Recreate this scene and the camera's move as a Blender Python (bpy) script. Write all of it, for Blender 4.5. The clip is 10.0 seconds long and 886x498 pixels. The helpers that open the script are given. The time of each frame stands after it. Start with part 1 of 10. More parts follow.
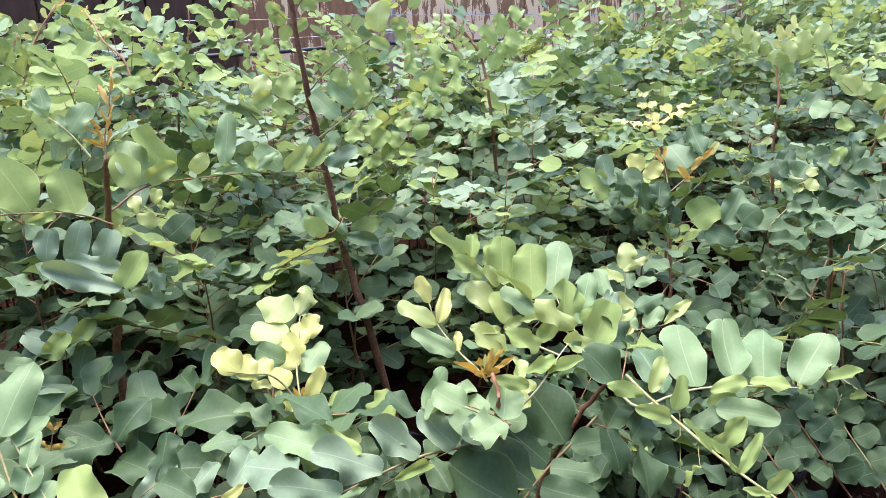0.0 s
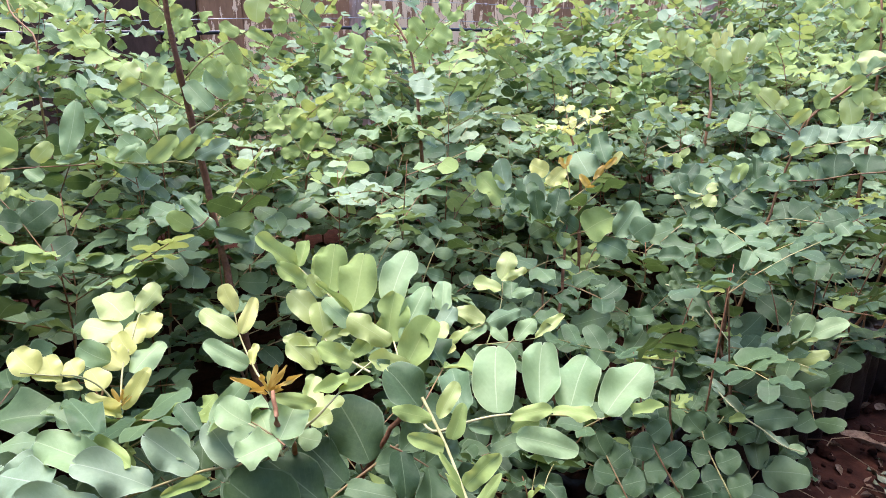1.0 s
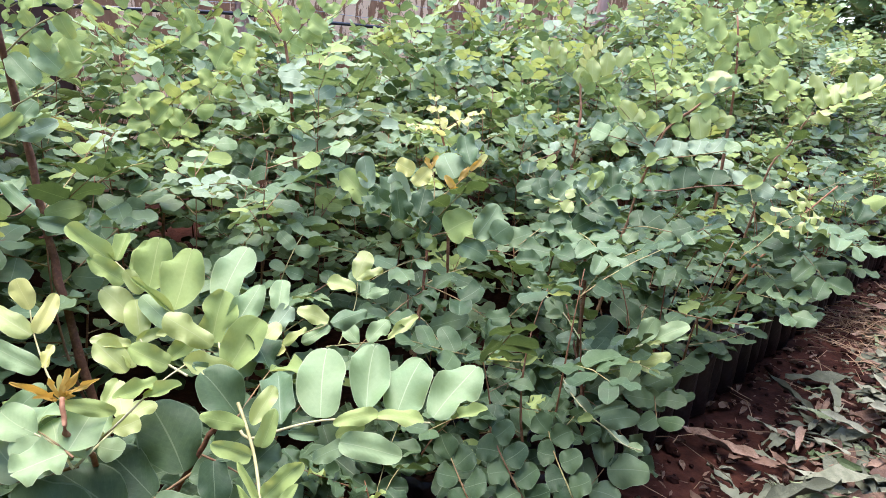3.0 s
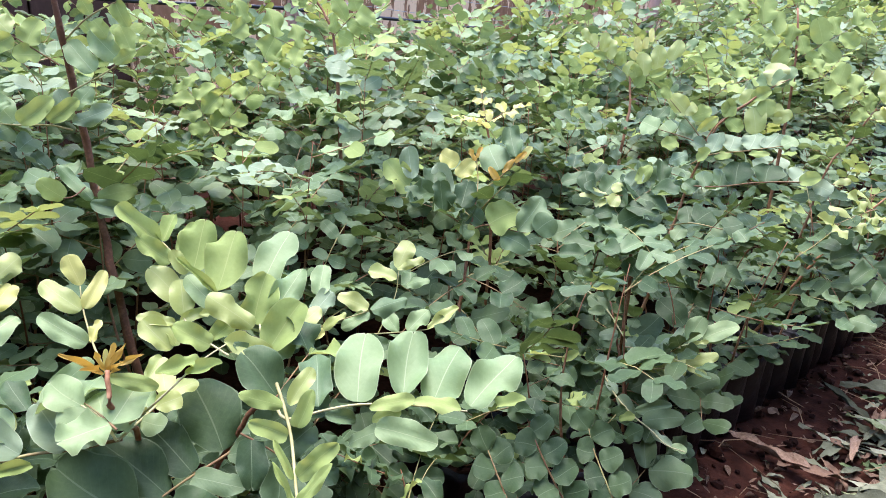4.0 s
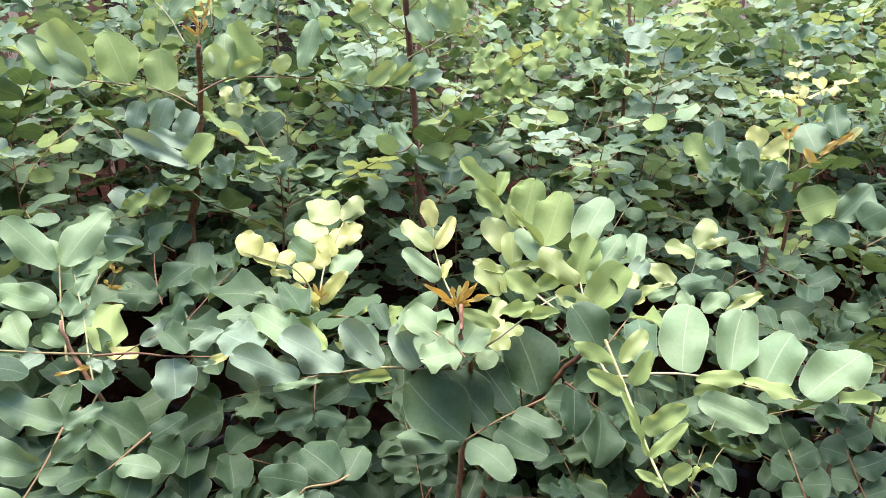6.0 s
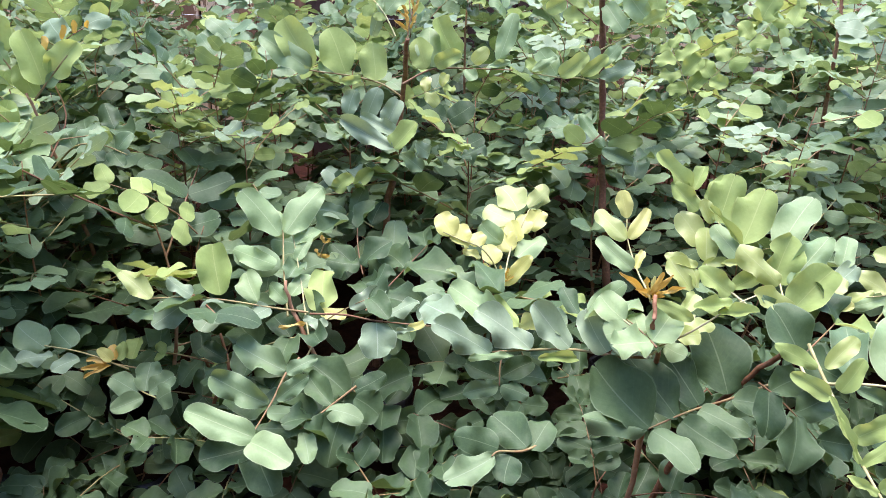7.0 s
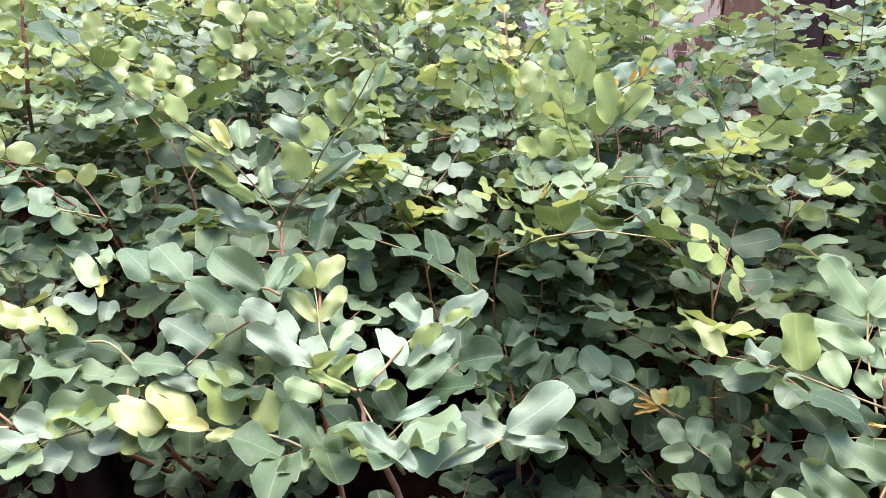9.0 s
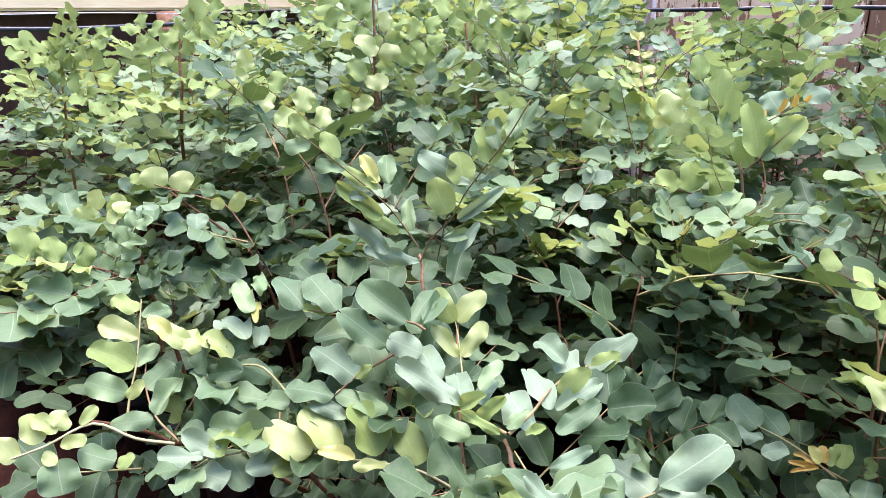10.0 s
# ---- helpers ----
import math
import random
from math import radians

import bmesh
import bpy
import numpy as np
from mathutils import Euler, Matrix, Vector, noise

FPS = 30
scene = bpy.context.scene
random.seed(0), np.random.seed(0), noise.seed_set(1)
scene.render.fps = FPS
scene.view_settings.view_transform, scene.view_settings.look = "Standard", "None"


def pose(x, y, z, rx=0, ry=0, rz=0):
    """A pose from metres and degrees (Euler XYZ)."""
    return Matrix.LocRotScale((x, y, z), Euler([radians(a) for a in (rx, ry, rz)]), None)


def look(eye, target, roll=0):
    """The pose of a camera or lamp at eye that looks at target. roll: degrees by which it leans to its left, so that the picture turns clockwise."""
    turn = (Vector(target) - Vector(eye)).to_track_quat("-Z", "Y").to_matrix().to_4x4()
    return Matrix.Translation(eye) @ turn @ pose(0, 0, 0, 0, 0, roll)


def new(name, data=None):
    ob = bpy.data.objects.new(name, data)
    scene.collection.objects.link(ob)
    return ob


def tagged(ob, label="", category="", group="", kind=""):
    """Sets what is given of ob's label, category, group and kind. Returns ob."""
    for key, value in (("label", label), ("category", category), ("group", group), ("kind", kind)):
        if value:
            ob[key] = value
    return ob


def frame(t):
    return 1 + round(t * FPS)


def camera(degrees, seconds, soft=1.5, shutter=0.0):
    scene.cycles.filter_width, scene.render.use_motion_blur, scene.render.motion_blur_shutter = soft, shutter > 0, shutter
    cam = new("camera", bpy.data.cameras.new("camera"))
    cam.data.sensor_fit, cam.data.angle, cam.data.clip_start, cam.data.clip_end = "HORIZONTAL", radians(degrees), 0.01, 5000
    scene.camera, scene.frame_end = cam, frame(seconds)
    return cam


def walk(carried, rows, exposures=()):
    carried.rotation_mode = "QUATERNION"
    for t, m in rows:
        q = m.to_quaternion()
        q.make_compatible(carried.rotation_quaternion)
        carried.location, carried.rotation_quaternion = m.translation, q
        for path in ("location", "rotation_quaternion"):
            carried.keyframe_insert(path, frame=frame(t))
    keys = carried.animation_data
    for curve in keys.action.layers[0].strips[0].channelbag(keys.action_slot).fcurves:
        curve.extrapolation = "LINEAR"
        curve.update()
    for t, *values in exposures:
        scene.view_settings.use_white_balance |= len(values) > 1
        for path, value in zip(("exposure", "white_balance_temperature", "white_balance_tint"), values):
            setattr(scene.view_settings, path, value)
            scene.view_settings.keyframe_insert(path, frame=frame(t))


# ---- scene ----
cam = camera(68.3, 10.0, soft=0.6, shutter=0.05)
METRES, EYE, TILT, LEAN, TURN = 1.0, 1.0, -17.0, 3.0, 0.0
ROWS = [
    (0.0, 0.0, 0.0, 0.0, -0.0, 0.0, -0.0),
    (0.5, 0.1497, 0.0222, 0.0229, 0.47, -1.44, -1.65),
    (1.0, 0.2439, 0.0303, 0.0415, 0.09, -1.31, -2.82),
    (1.5, 0.2734, 0.03, 0.0425, -2.19, -0.7, -3.49),
    (2.0, 0.2903, 0.0363, 0.0429, -4.84, -1.3, -4.26),
    (2.5, 0.3224, 0.0438, 0.0474, -8.68, -0.78, -4.38),
    (4.0, 0.3388, 0.0594, 0.0319, -4.64, -1.3, -5.72),
    (4.5, 0.3181, 0.0481, 0.022, -0.02, -2.07, -6.57),
    (5.0, 0.291, 0.0421, 0.0155, 3.32, -2.98, -7.6),
    (5.5, 0.2566, 0.0361, 0.0047, 8.06, -4.52, -8.5),
    (6.0, 0.2126, 0.0256, -0.0063, 15.35, -6.06, -10.52),
    (7.5, 0.137, -0.0843, -0.0285, 35.77, -10.48, -12.94),
    (8.0, 0.0568, -0.143, -0.0413, 43.23, -11.56, -13.9),
    (8.5, -0.0194, -0.195, -0.0697, 53.03, -15.86, -15.4),
    (9.0, -0.085, -0.2487, -0.0691, 61.82, -15.95, -16.69),
    (9.5, -0.1096, -0.2843, -0.0514, 66.88, -15.71, -16.02),
    (10.0, -0.1221, -0.3065, -0.0624, 70.95, -16.96, -15.81),
]
walk(cam, [(t, pose(0, 0, EYE, TILT, LEAN, TURN) @ pose(METRES * x, METRES * y, METRES * z, 90 + pitch, roll, yaw)) for t, x, y, z, yaw, pitch, roll in ROWS],
     exposures=((0.0, 2.65, 6120, 25), (2.5, 2.72, 6120, 27), (6.0, 2.72, 6140, 27), (7.5, 2.82, 6120, 30), (8.5, 2.90, 6180, 35), (9.2, 2.89, 6150, 36), (10.0, 2.79, 6050, 31)))

# ---- light ----
SUN_UP, SUN_ROUND = radians(80), radians(-38)
world = bpy.data.worlds.new("overcast_sky")
scene.world = world
world.use_nodes = True
wn = world.node_tree.nodes
sky = wn.new("ShaderNodeTexSky")
sky.sky_type = "NISHITA"
sky.sun_disc = False
sky.sun_elevation, sky.sun_rotation = SUN_UP, SUN_ROUND
sky.air_density, sky.dust_density, sky.ozone_density = 1.0, 1.0, 1.0
wn["Background"].inputs["Strength"].default_value = 0.12
world.node_tree.links.new(sky.outputs["Color"], wn["Background"].inputs["Color"])

sun_data = bpy.data.lights.new("sun", "SUN")
sun_data.energy, sun_data.angle, sun_data.color = 1.4, radians(50), (1.0, 0.93, 0.81)
sun = new("sun", sun_data)
sun_from = Vector((math.sin(SUN_ROUND) * math.cos(SUN_UP), math.cos(SUN_ROUND) * math.cos(SUN_UP), math.sin(SUN_UP)))
sun.matrix_world = look(sun_from * 20, (0, 0, 0))


# ---- materials ----
def material(name, colours, scale=20.0, rough=0.7, bump=0.3, bump_scale=None, spec=0.3, coords="Object", spread=0.35, stains=None, metal=0.0):
    """Colour ramp over two sizes of noise, shifted a little from object to object, with bump."""
    m = bpy.data.materials.new(name)
    m.use_nodes = True
    n, lk = m.node_tree.nodes, m.node_tree.links
    b = n["Principled BSDF"]
    tc = n.new("ShaderNodeTexCoord")
    big, small = n.new("ShaderNodeTexNoise"), n.new("ShaderNodeTexNoise")
    big.inputs["Scale"].default_value, small.inputs["Scale"].default_value = scale * 0.22, scale
    big.inputs["Detail"].default_value, small.inputs["Detail"].default_value = 3, 6
    mix = n.new("ShaderNodeMath")
    mix.operation = "MULTIPLY_ADD"
    half = n.new("ShaderNodeMath")
    half.operation = "MULTIPLY"
    half.inputs[1].default_value = 0.5
    info = n.new("ShaderNodeObjectInfo")
    shift = n.new("ShaderNodeMath")
    shift.operation = "MULTIPLY_ADD"
    shift.inputs[1].default_value = spread
    lk.new(tc.outputs[coords], big.inputs["Vector"])
    lk.new(tc.outputs[coords], small.inputs["Vector"])
    lk.new(big.outputs["Fac"], half.inputs[0])
    mix.inputs[1].default_value = 0.5
    lk.new(small.outputs["Fac"], mix.inputs[0])
    lk.new(half.outputs[0], mix.inputs[2])
    lk.new(info.outputs["Random"], shift.inputs[0])
    lk.new(mix.outputs[0], shift.inputs[2])
    off = n.new("ShaderNodeMath")
    off.operation = "SUBTRACT"
    off.inputs[1].default_value = spread / 2
    lk.new(shift.outputs[0], off.inputs[0])
    ramp = n.new("ShaderNodeValToRGB")
    els = ramp.color_ramp.elements
    for i, c in enumerate(colours):
        p = 0.3 + 0.4 * i / max(1, len(colours) - 1)
        e = els[i] if i < 2 else els.new(p)
        e.position, e.color = p, (*c, 1)
    lk.new(off.outputs[0], ramp.inputs["Fac"])
    lk.new(ramp.outputs["Color"], b.inputs["Base Color"])
    b.inputs["Roughness"].default_value, b.inputs["Specular IOR Level"].default_value, b.inputs["Metallic"].default_value = rough, spec, metal
    if bump:
        bm_ = n.new("ShaderNodeBump")
        bm_.inputs["Strength"].default_value, bm_.inputs["Distance"].default_value = bump, 0.4 / scale
        fine = small
        if bump_scale:
            fine = n.new("ShaderNodeTexNoise")
            fine.inputs["Scale"].default_value = bump_scale
            fine.inputs["Detail"].default_value = 6
            lk.new(tc.outputs[coords], fine.inputs["Vector"])
            bm_.inputs["Distance"].default_value = 0.4 / bump_scale
        lk.new(fine.outputs["Fac"], bm_.inputs["Height"])
        lk.new(bm_.outputs["Normal"], b.inputs["Normal"])
    return m


def leaf_material(name, dark, light, vein, through_colour, translucent=0.3, rough=0.42, spec=0.4, blotch=0.0, blotch_colour=(0.2, 0.12, 0.04)):
    """A leaf blade: paler midrib and faint side veins from its UV map, uneven green, thin enough to let light through."""
    m = bpy.data.materials.new(name)
    m.use_nodes = True
    n, lk = m.node_tree.nodes, m.node_tree.links
    b, out = n["Principled BSDF"], n["Material Output"]

    def math_node(op, a, c=None):
        k = n.new("ShaderNodeMath")
        k.operation = op
        for i, v in enumerate((a, c)):
            if v is None:
                continue
            if isinstance(v, (int, float)):
                k.inputs[i].default_value = v
            else:
                lk.new(v, k.inputs[i])
        return k.outputs[0]

    uv = n.new("ShaderNodeUVMap")
    sep = n.new("ShaderNodeSeparateXYZ")
    lk.new(uv.outputs["UV"], sep.inputs[0])
    info, geo, tc = n.new("ShaderNodeObjectInfo"), n.new("ShaderNodeNewGeometry"), n.new("ShaderNodeTexCoord")
    rnd = math_node("FRACT", math_node("ADD", info.outputs["Random"], geo.outputs["Random Per Island"]))
    noise_ = n.new("ShaderNodeTexNoise")
    noise_.inputs["Scale"].default_value, noise_.inputs["Detail"].default_value = 22, 5
    lk.new(geo.outputs["Position"], noise_.inputs["Vector"])
    fine = n.new("ShaderNodeTexNoise")
    fine.inputs["Scale"].default_value, fine.inputs["Detail"].default_value, fine.inputs["Roughness"].default_value = 150, 4, 0.7
    lk.new(geo.outputs["Position"], fine.inputs["Vector"])
    mottle = math_node("ADD", math_node("MULTIPLY", math_node("SUBTRACT", noise_.outputs["Fac"], 0.45), 0.55), math_node("MULTIPLY", math_node("SUBTRACT", fine.outputs["Fac"], 0.5), 0.9))
    tone = math_node("ADD", math_node("MULTIPLY", rnd, 0.7), math_node("ADD", mottle, 0.12))
    mix = n.new("ShaderNodeMix")
    mix.data_type = "RGBA"
    lk.new(tone, mix.inputs["Factor"])
    mix.inputs[6].default_value, mix.inputs[7].default_value = (*dark, 1), (*light, 1)
    # midrib, and side veins that run forward from it
    across = math_node("ABSOLUTE", math_node("SUBTRACT", sep.outputs[0], 0.5))
    rib = math_node("LESS_THAN", across, 0.013)
    slant = math_node("SUBTRACT", sep.outputs[1], math_node("MULTIPLY", across, 0.8))
    wave = math_node("ABSOLUTE", math_node("SUBTRACT", math_node("FRACT", math_node("MULTIPLY", slant, 9.0)), 0.5))
    side = math_node("MULTIPLY", math_node("LESS_THAN", wave, 0.04), 0.06)
    rim = math_node("MAXIMUM", math_node("GREATER_THAN", across, 0.478), math_node("GREATER_THAN", sep.outputs[1], 0.988))
    veins = math_node("MAXIMUM", math_node("MAXIMUM", math_node("MULTIPLY", rib, 0.45), math_node("MULTIPLY", rim, 0.4)), side)
    mixv = n.new("ShaderNodeMix")
    mixv.data_type = "RGBA"
    lk.new(veins, mixv.inputs["Factor"])
    lk.new(mix.outputs[2], mixv.inputs[6])
    mixv.inputs[7].default_value = (*vein, 1)
    colour = mixv.outputs[2]
    if blotch:
        spots = n.new("ShaderNodeTexNoise")
        spots.inputs["Scale"].default_value, spots.inputs["Detail"].default_value = 75, 4
        lk.new(geo.outputs["Position"], spots.inputs["Vector"])
        mb = n.new("ShaderNodeMix")
        mb.data_type = "RGBA"
        lk.new(math_node("MULTIPLY", math_node("GREATER_THAN", spots.outputs["Fac"], 1 - blotch), 0.75), mb.inputs["Factor"])
        lk.new(colour, mb.inputs[6])
        mb.inputs[7].default_value = (*blotch_colour, 1)
        colour = mb.outputs[2]
    lk.new(colour, b.inputs["Base Color"])
    b.inputs["Roughness"].default_value, b.inputs["Specular IOR Level"].default_value = rough, spec
    bump = n.new("ShaderNodeBump")
    bump.inputs["Strength"].default_value, bump.inputs["Distance"].default_value = 0.35, 0.002
    lk.new(math_node("ADD", math_node("MULTIPLY", wave, 0.1), math_node("ADD", math_node("MULTIPLY", noise_.outputs["Fac"], 0.25), math_node("MULTIPLY", fine.outputs["Fac"], 0.3))), bump.inputs["Height"])
    lk.new(bump.outputs["Normal"], b.inputs["Normal"])
    tl = n.new("ShaderNodeBsdfTranslucent")
    tl.inputs["Color"].default_value = (*through_colour, 1)
    ms = n.new("ShaderNodeMixShader")
    ms.inputs[0].default_value = translucent
    lk.new(b.outputs[0], ms.inputs[1])
    lk.new(tl.outputs[0], ms.inputs[2])
    lk.new(ms.outputs[0], out.inputs["Surface"])
    return m


LEAF = {
    "mature": leaf_material("leaf_mature", (0.024, 0.052, 0.022), (0.080, 0.132, 0.054), (0.20, 0.27, 0.14), (0.18, 0.28, 0.06), 0.15, 0.52, 0.18),
    "young": leaf_material("leaf_young", (0.172, 0.250, 0.070), (0.300, 0.390, 0.128), (0.42, 0.47, 0.19), (0.45, 0.52, 0.13), 0.30, 0.55, 0.1),
    "pale": leaf_material("leaf_pale", (0.150, 0.240, 0.100), (0.260, 0.365, 0.165), (0.46, 0.53, 0.29), (0.35, 0.46, 0.14), 0.26, 0.48, 0.22),
    "sage": leaf_material("leaf_sage", (0.080, 0.143, 0.064), (0.165, 0.242, 0.110), (0.31, 0.39, 0.23), (0.26, 0.36, 0.10), 0.2, 0.52, 0.22),
    "glaucous": leaf_material("leaf_glaucous", (0.138, 0.212, 0.114), (0.242, 0.322, 0.190), (0.44, 0.51, 0.35), (0.34, 0.44, 0.16), 0.2, 0.55, 0.2),
    "lime": leaf_material("leaf_lime", (0.285, 0.365, 0.105), (0.42, 0.48, 0.175), (0.54, 0.57, 0.28), (0.54, 0.58, 0.13), 0.34, 0.44),
    "yellow": leaf_material("leaf_yellow", (0.43, 0.45, 0.11), (0.60, 0.605, 0.205), (0.72, 0.70, 0.32), (0.74, 0.70, 0.22), 0.32, 0.48, blotch=0.18, blotch_colour=(0.54, 0.42, 0.08)),
    "bronze": leaf_material("leaf_bronze", (0.38, 0.24, 0.045), (0.58, 0.42, 0.10), (0.54, 0.38, 0.12), (0.60, 0.36, 0.05), 0.34, 0.42),
}
BARK = material("bark_red_brown", [(0.115, 0.050, 0.022), (0.24, 0.115, 0.052), (0.33, 0.19, 0.10)], 160, 0.65, 0.5)
GREEN_TWIG = material("twig_green_brown", [(0.16, 0.075, 0.035), (0.22, 0.15, 0.06), (0.30, 0.29, 0.11)], 60, 0.55, 0.2)
PALE_TWIG = material("twig_pale_green", [(0.24, 0.22, 0.08), (0.34, 0.33, 0.14), (0.46, 0.44, 0.22)], 60, 0.55, 0.2)
SOIL = material("red_soil", [(0.010, 0.0040, 0.0025), (0.027, 0.0100, 0.0058), (0.058, 0.0215, 0.0125)], 38, 0.95, 1.0, 120, spec=0.1)
POT_SOIL = material("potting_soil", [(0.012, 0.006, 0.004), (0.032, 0.014, 0.009)], 90, 0.95, 1.0, spec=0.1)
PLASTIC = material("black_plastic_film", [(0.003, 0.003, 0.004), (0.008, 0.008, 0.009), (0.02, 0.016, 0.014)], 30, 0.42, 0.5, spec=0.35)


# ---- mesh helpers ----
def part(name, mesh, mat, parent, label="", m=None):
    """One mesh object under a thing or a part; a bmesh or a ready mesh."""
    if isinstance(mesh, bmesh.types.BMesh):
        data = bpy.data.meshes.new(name)
        mesh.to_mesh(data)
        mesh.free()
        for poly in data.polygons:
            poly.use_smooth = True
        mesh = data
    if mat and not mesh.materials:
        mesh.materials.append(mat)
    ob = new(name, mesh)
    ob.parent = parent
    if m is not None:
        ob.matrix_local = m
    if label:
        tagged(ob, label)
    return ob


def side_of(t):
    a = t.cross(Vector((0, 0, 1)))
    return a.normalized() if a.length > 1e-3 else Vector((1, 0, 0))


def tube(bm, points, radii, seg=6, cap=True):
    """A round tapered tube along points."""
    rings = []
    for i, p in enumerate(points):
        t = (points[min(i + 1, len(points) - 1)] - points[max(i - 1, 0)]).normalized()
        a = side_of(t)
        b = t.cross(a)
        rings.append([bm.verts.new(p + (a * math.cos(k) + b * math.sin(k)) * radii[i]) for k in (2 * math.pi * j / seg for j in range(seg))])
    for r0, r1 in zip(rings, rings[1:]):
        for j in range(seg):
            bm.faces.new((r0[j], r0[(j + 1) % seg], r1[(j + 1) % seg], r1[j]))
    if cap:
        bm.faces.new(rings[-1])
    return bm


def curve_points(a, b, bow, n=8):
    return [a.lerp(b, i / (n - 1)) + bow * (4 * (i / (n - 1)) * (1 - i / (n - 1))) for i in range(n)]


def leaflet_grid(rng, rows, cols, width, notch, crease, curl, wavy, lobed=1.0):
    """Points, faces and UV of one blade: length 1 along y from its stalk, face up. Oval, blunt, a little notched, gently waved at the rim."""
    ph, uneven, twist = [rng.uniform(0, 6.3) for _ in range(4)], rng.uniform(-0.08, 0.08), rng.uniform(-0.2, 0.2)
    freq = [rng.uniform(6, 12) for _ in range(2)]
    broad, cup, full = rng.uniform(0.84, 1.26), rng.uniform(-0.1, 0.3), rng.uniform(0.7, 0.92)
    lobe = [lobed * rng.uniform(0.03, 0.1) for _ in range(2)]
    pts, uvs = [], []
    for i in range(rows):
        turn = math.pi * (0.035 + 0.95 * i / (rows - 1))
        s = 0.5 - 0.5 * math.cos(turn)
        half = width * 0.5 * math.sin(math.pi * (turn / math.pi) ** broad) ** full
        for j in range(cols):
            u = 2 * j / (cols - 1) - 1
            w = int(u > 0)
            lip = wavy * abs(u) ** 2.6 * math.sin(turn) ** 0.8 * (math.sin(freq[w] * s + ph[w]) + 0.3 * math.sin(1.9 * freq[w] * s + ph[2 + w]))
            x = u * half * (1 + uneven * (1 if u > 0 else -1) + lobe[w] * math.sin(freq[w] * s + ph[2 + w]))
            y = 0.02 + s * 0.98 - notch * max(0, 1 - 1.8 * abs(u)) * s ** 12
            z = crease * abs(u) * half - cup * u * u * half + lip + curl * s * s + twist * x * (s - 0.4)
            pts.append((x + 0.04 * math.sin(3 * s + ph[0]) * s, y, z))
            uvs.append(((u + 1) / 2, s))
    faces = []
    for i in range(rows - 1):
        for j in range(cols - 1):
            a = i * cols + j
            faces.append((a, a + 1, a + cols + 1, a + cols))
    return np.array(pts), faces, uvs


def leaflet_shape(rng, rows=15, cols=7, kind="mature"):
    if cols < 5:
        return leaflet_grid(rng, rows, cols, rng.uniform(0.62, 0.8), rng.choice((0.0, 0.03, 0.06)), rng.uniform(-0.1, 0.5), rng.uniform(-0.3, 0.12), rng.uniform(0.03, 0.08), 0.5)
    return leaflet_grid(rng, rows, cols, rng.uniform(0.6, 0.82) * (0.5 if kind == "bronze" else 1), rng.choice((0.0, 0.03, 0.06, 0.1)), rng.uniform(-0.2, 0.75), rng.uniform(-0.4, 0.18), rng.uniform(0.07, 0.19))


def mesh_of(name, pts, faces, uvs, mats, slots=None):
    data = bpy.data.meshes.new(name)
    data.from_pydata([tuple(p) for p in pts], [], faces)
    layer = data.uv_layers.new(name="UVMap")
    loops = np.empty(len(data.loops), dtype=np.int32)
    data.loops.foreach_get("vertex_index", loops)
    layer.data.foreach_set("uv", np.asarray(uvs, dtype=np.float32)[loops].ravel())
    for k in mats:
        data.materials.append(k)
    data.polygons.foreach_set("use_smooth", [True] * len(data.polygons))
    if slots is not None:
        data.polygons.foreach_set("material_index", slots)
    return data


shape_rng = random.Random(11)
COARSE = [leaflet_shape(shape_rng, 7, 3) for _ in range(20)]
MIDDLE = [leaflet_shape(shape_rng, 12, 3) for _ in range(24)]
FINE = {}
for kind, mat in LEAF.items():
    FINE[kind] = [mesh_of("leaflet", *leaflet_shape(shape_rng, kind=kind), [mat]) for _ in range(12)]


# flatter, more regular blades for the leaflets that stand up
CALM = {}
for kind, mat in LEAF.items():
    CALM[kind] = []
    for _ in range(6):
        k = leaflet_grid(shape_rng, 15, 7, shape_rng.uniform(0.63, 0.7) * (0.7 if kind == "bronze" else 1), shape_rng.choice((0.0, 0.02, 0.05)), shape_rng.uniform(-0.1, 0.5), shape_rng.uniform(-0.22, 0.1), shape_rng.uniform(0.06, 0.15))
        CALM[kind].append(mesh_of("leaflet", *k, [mat]))


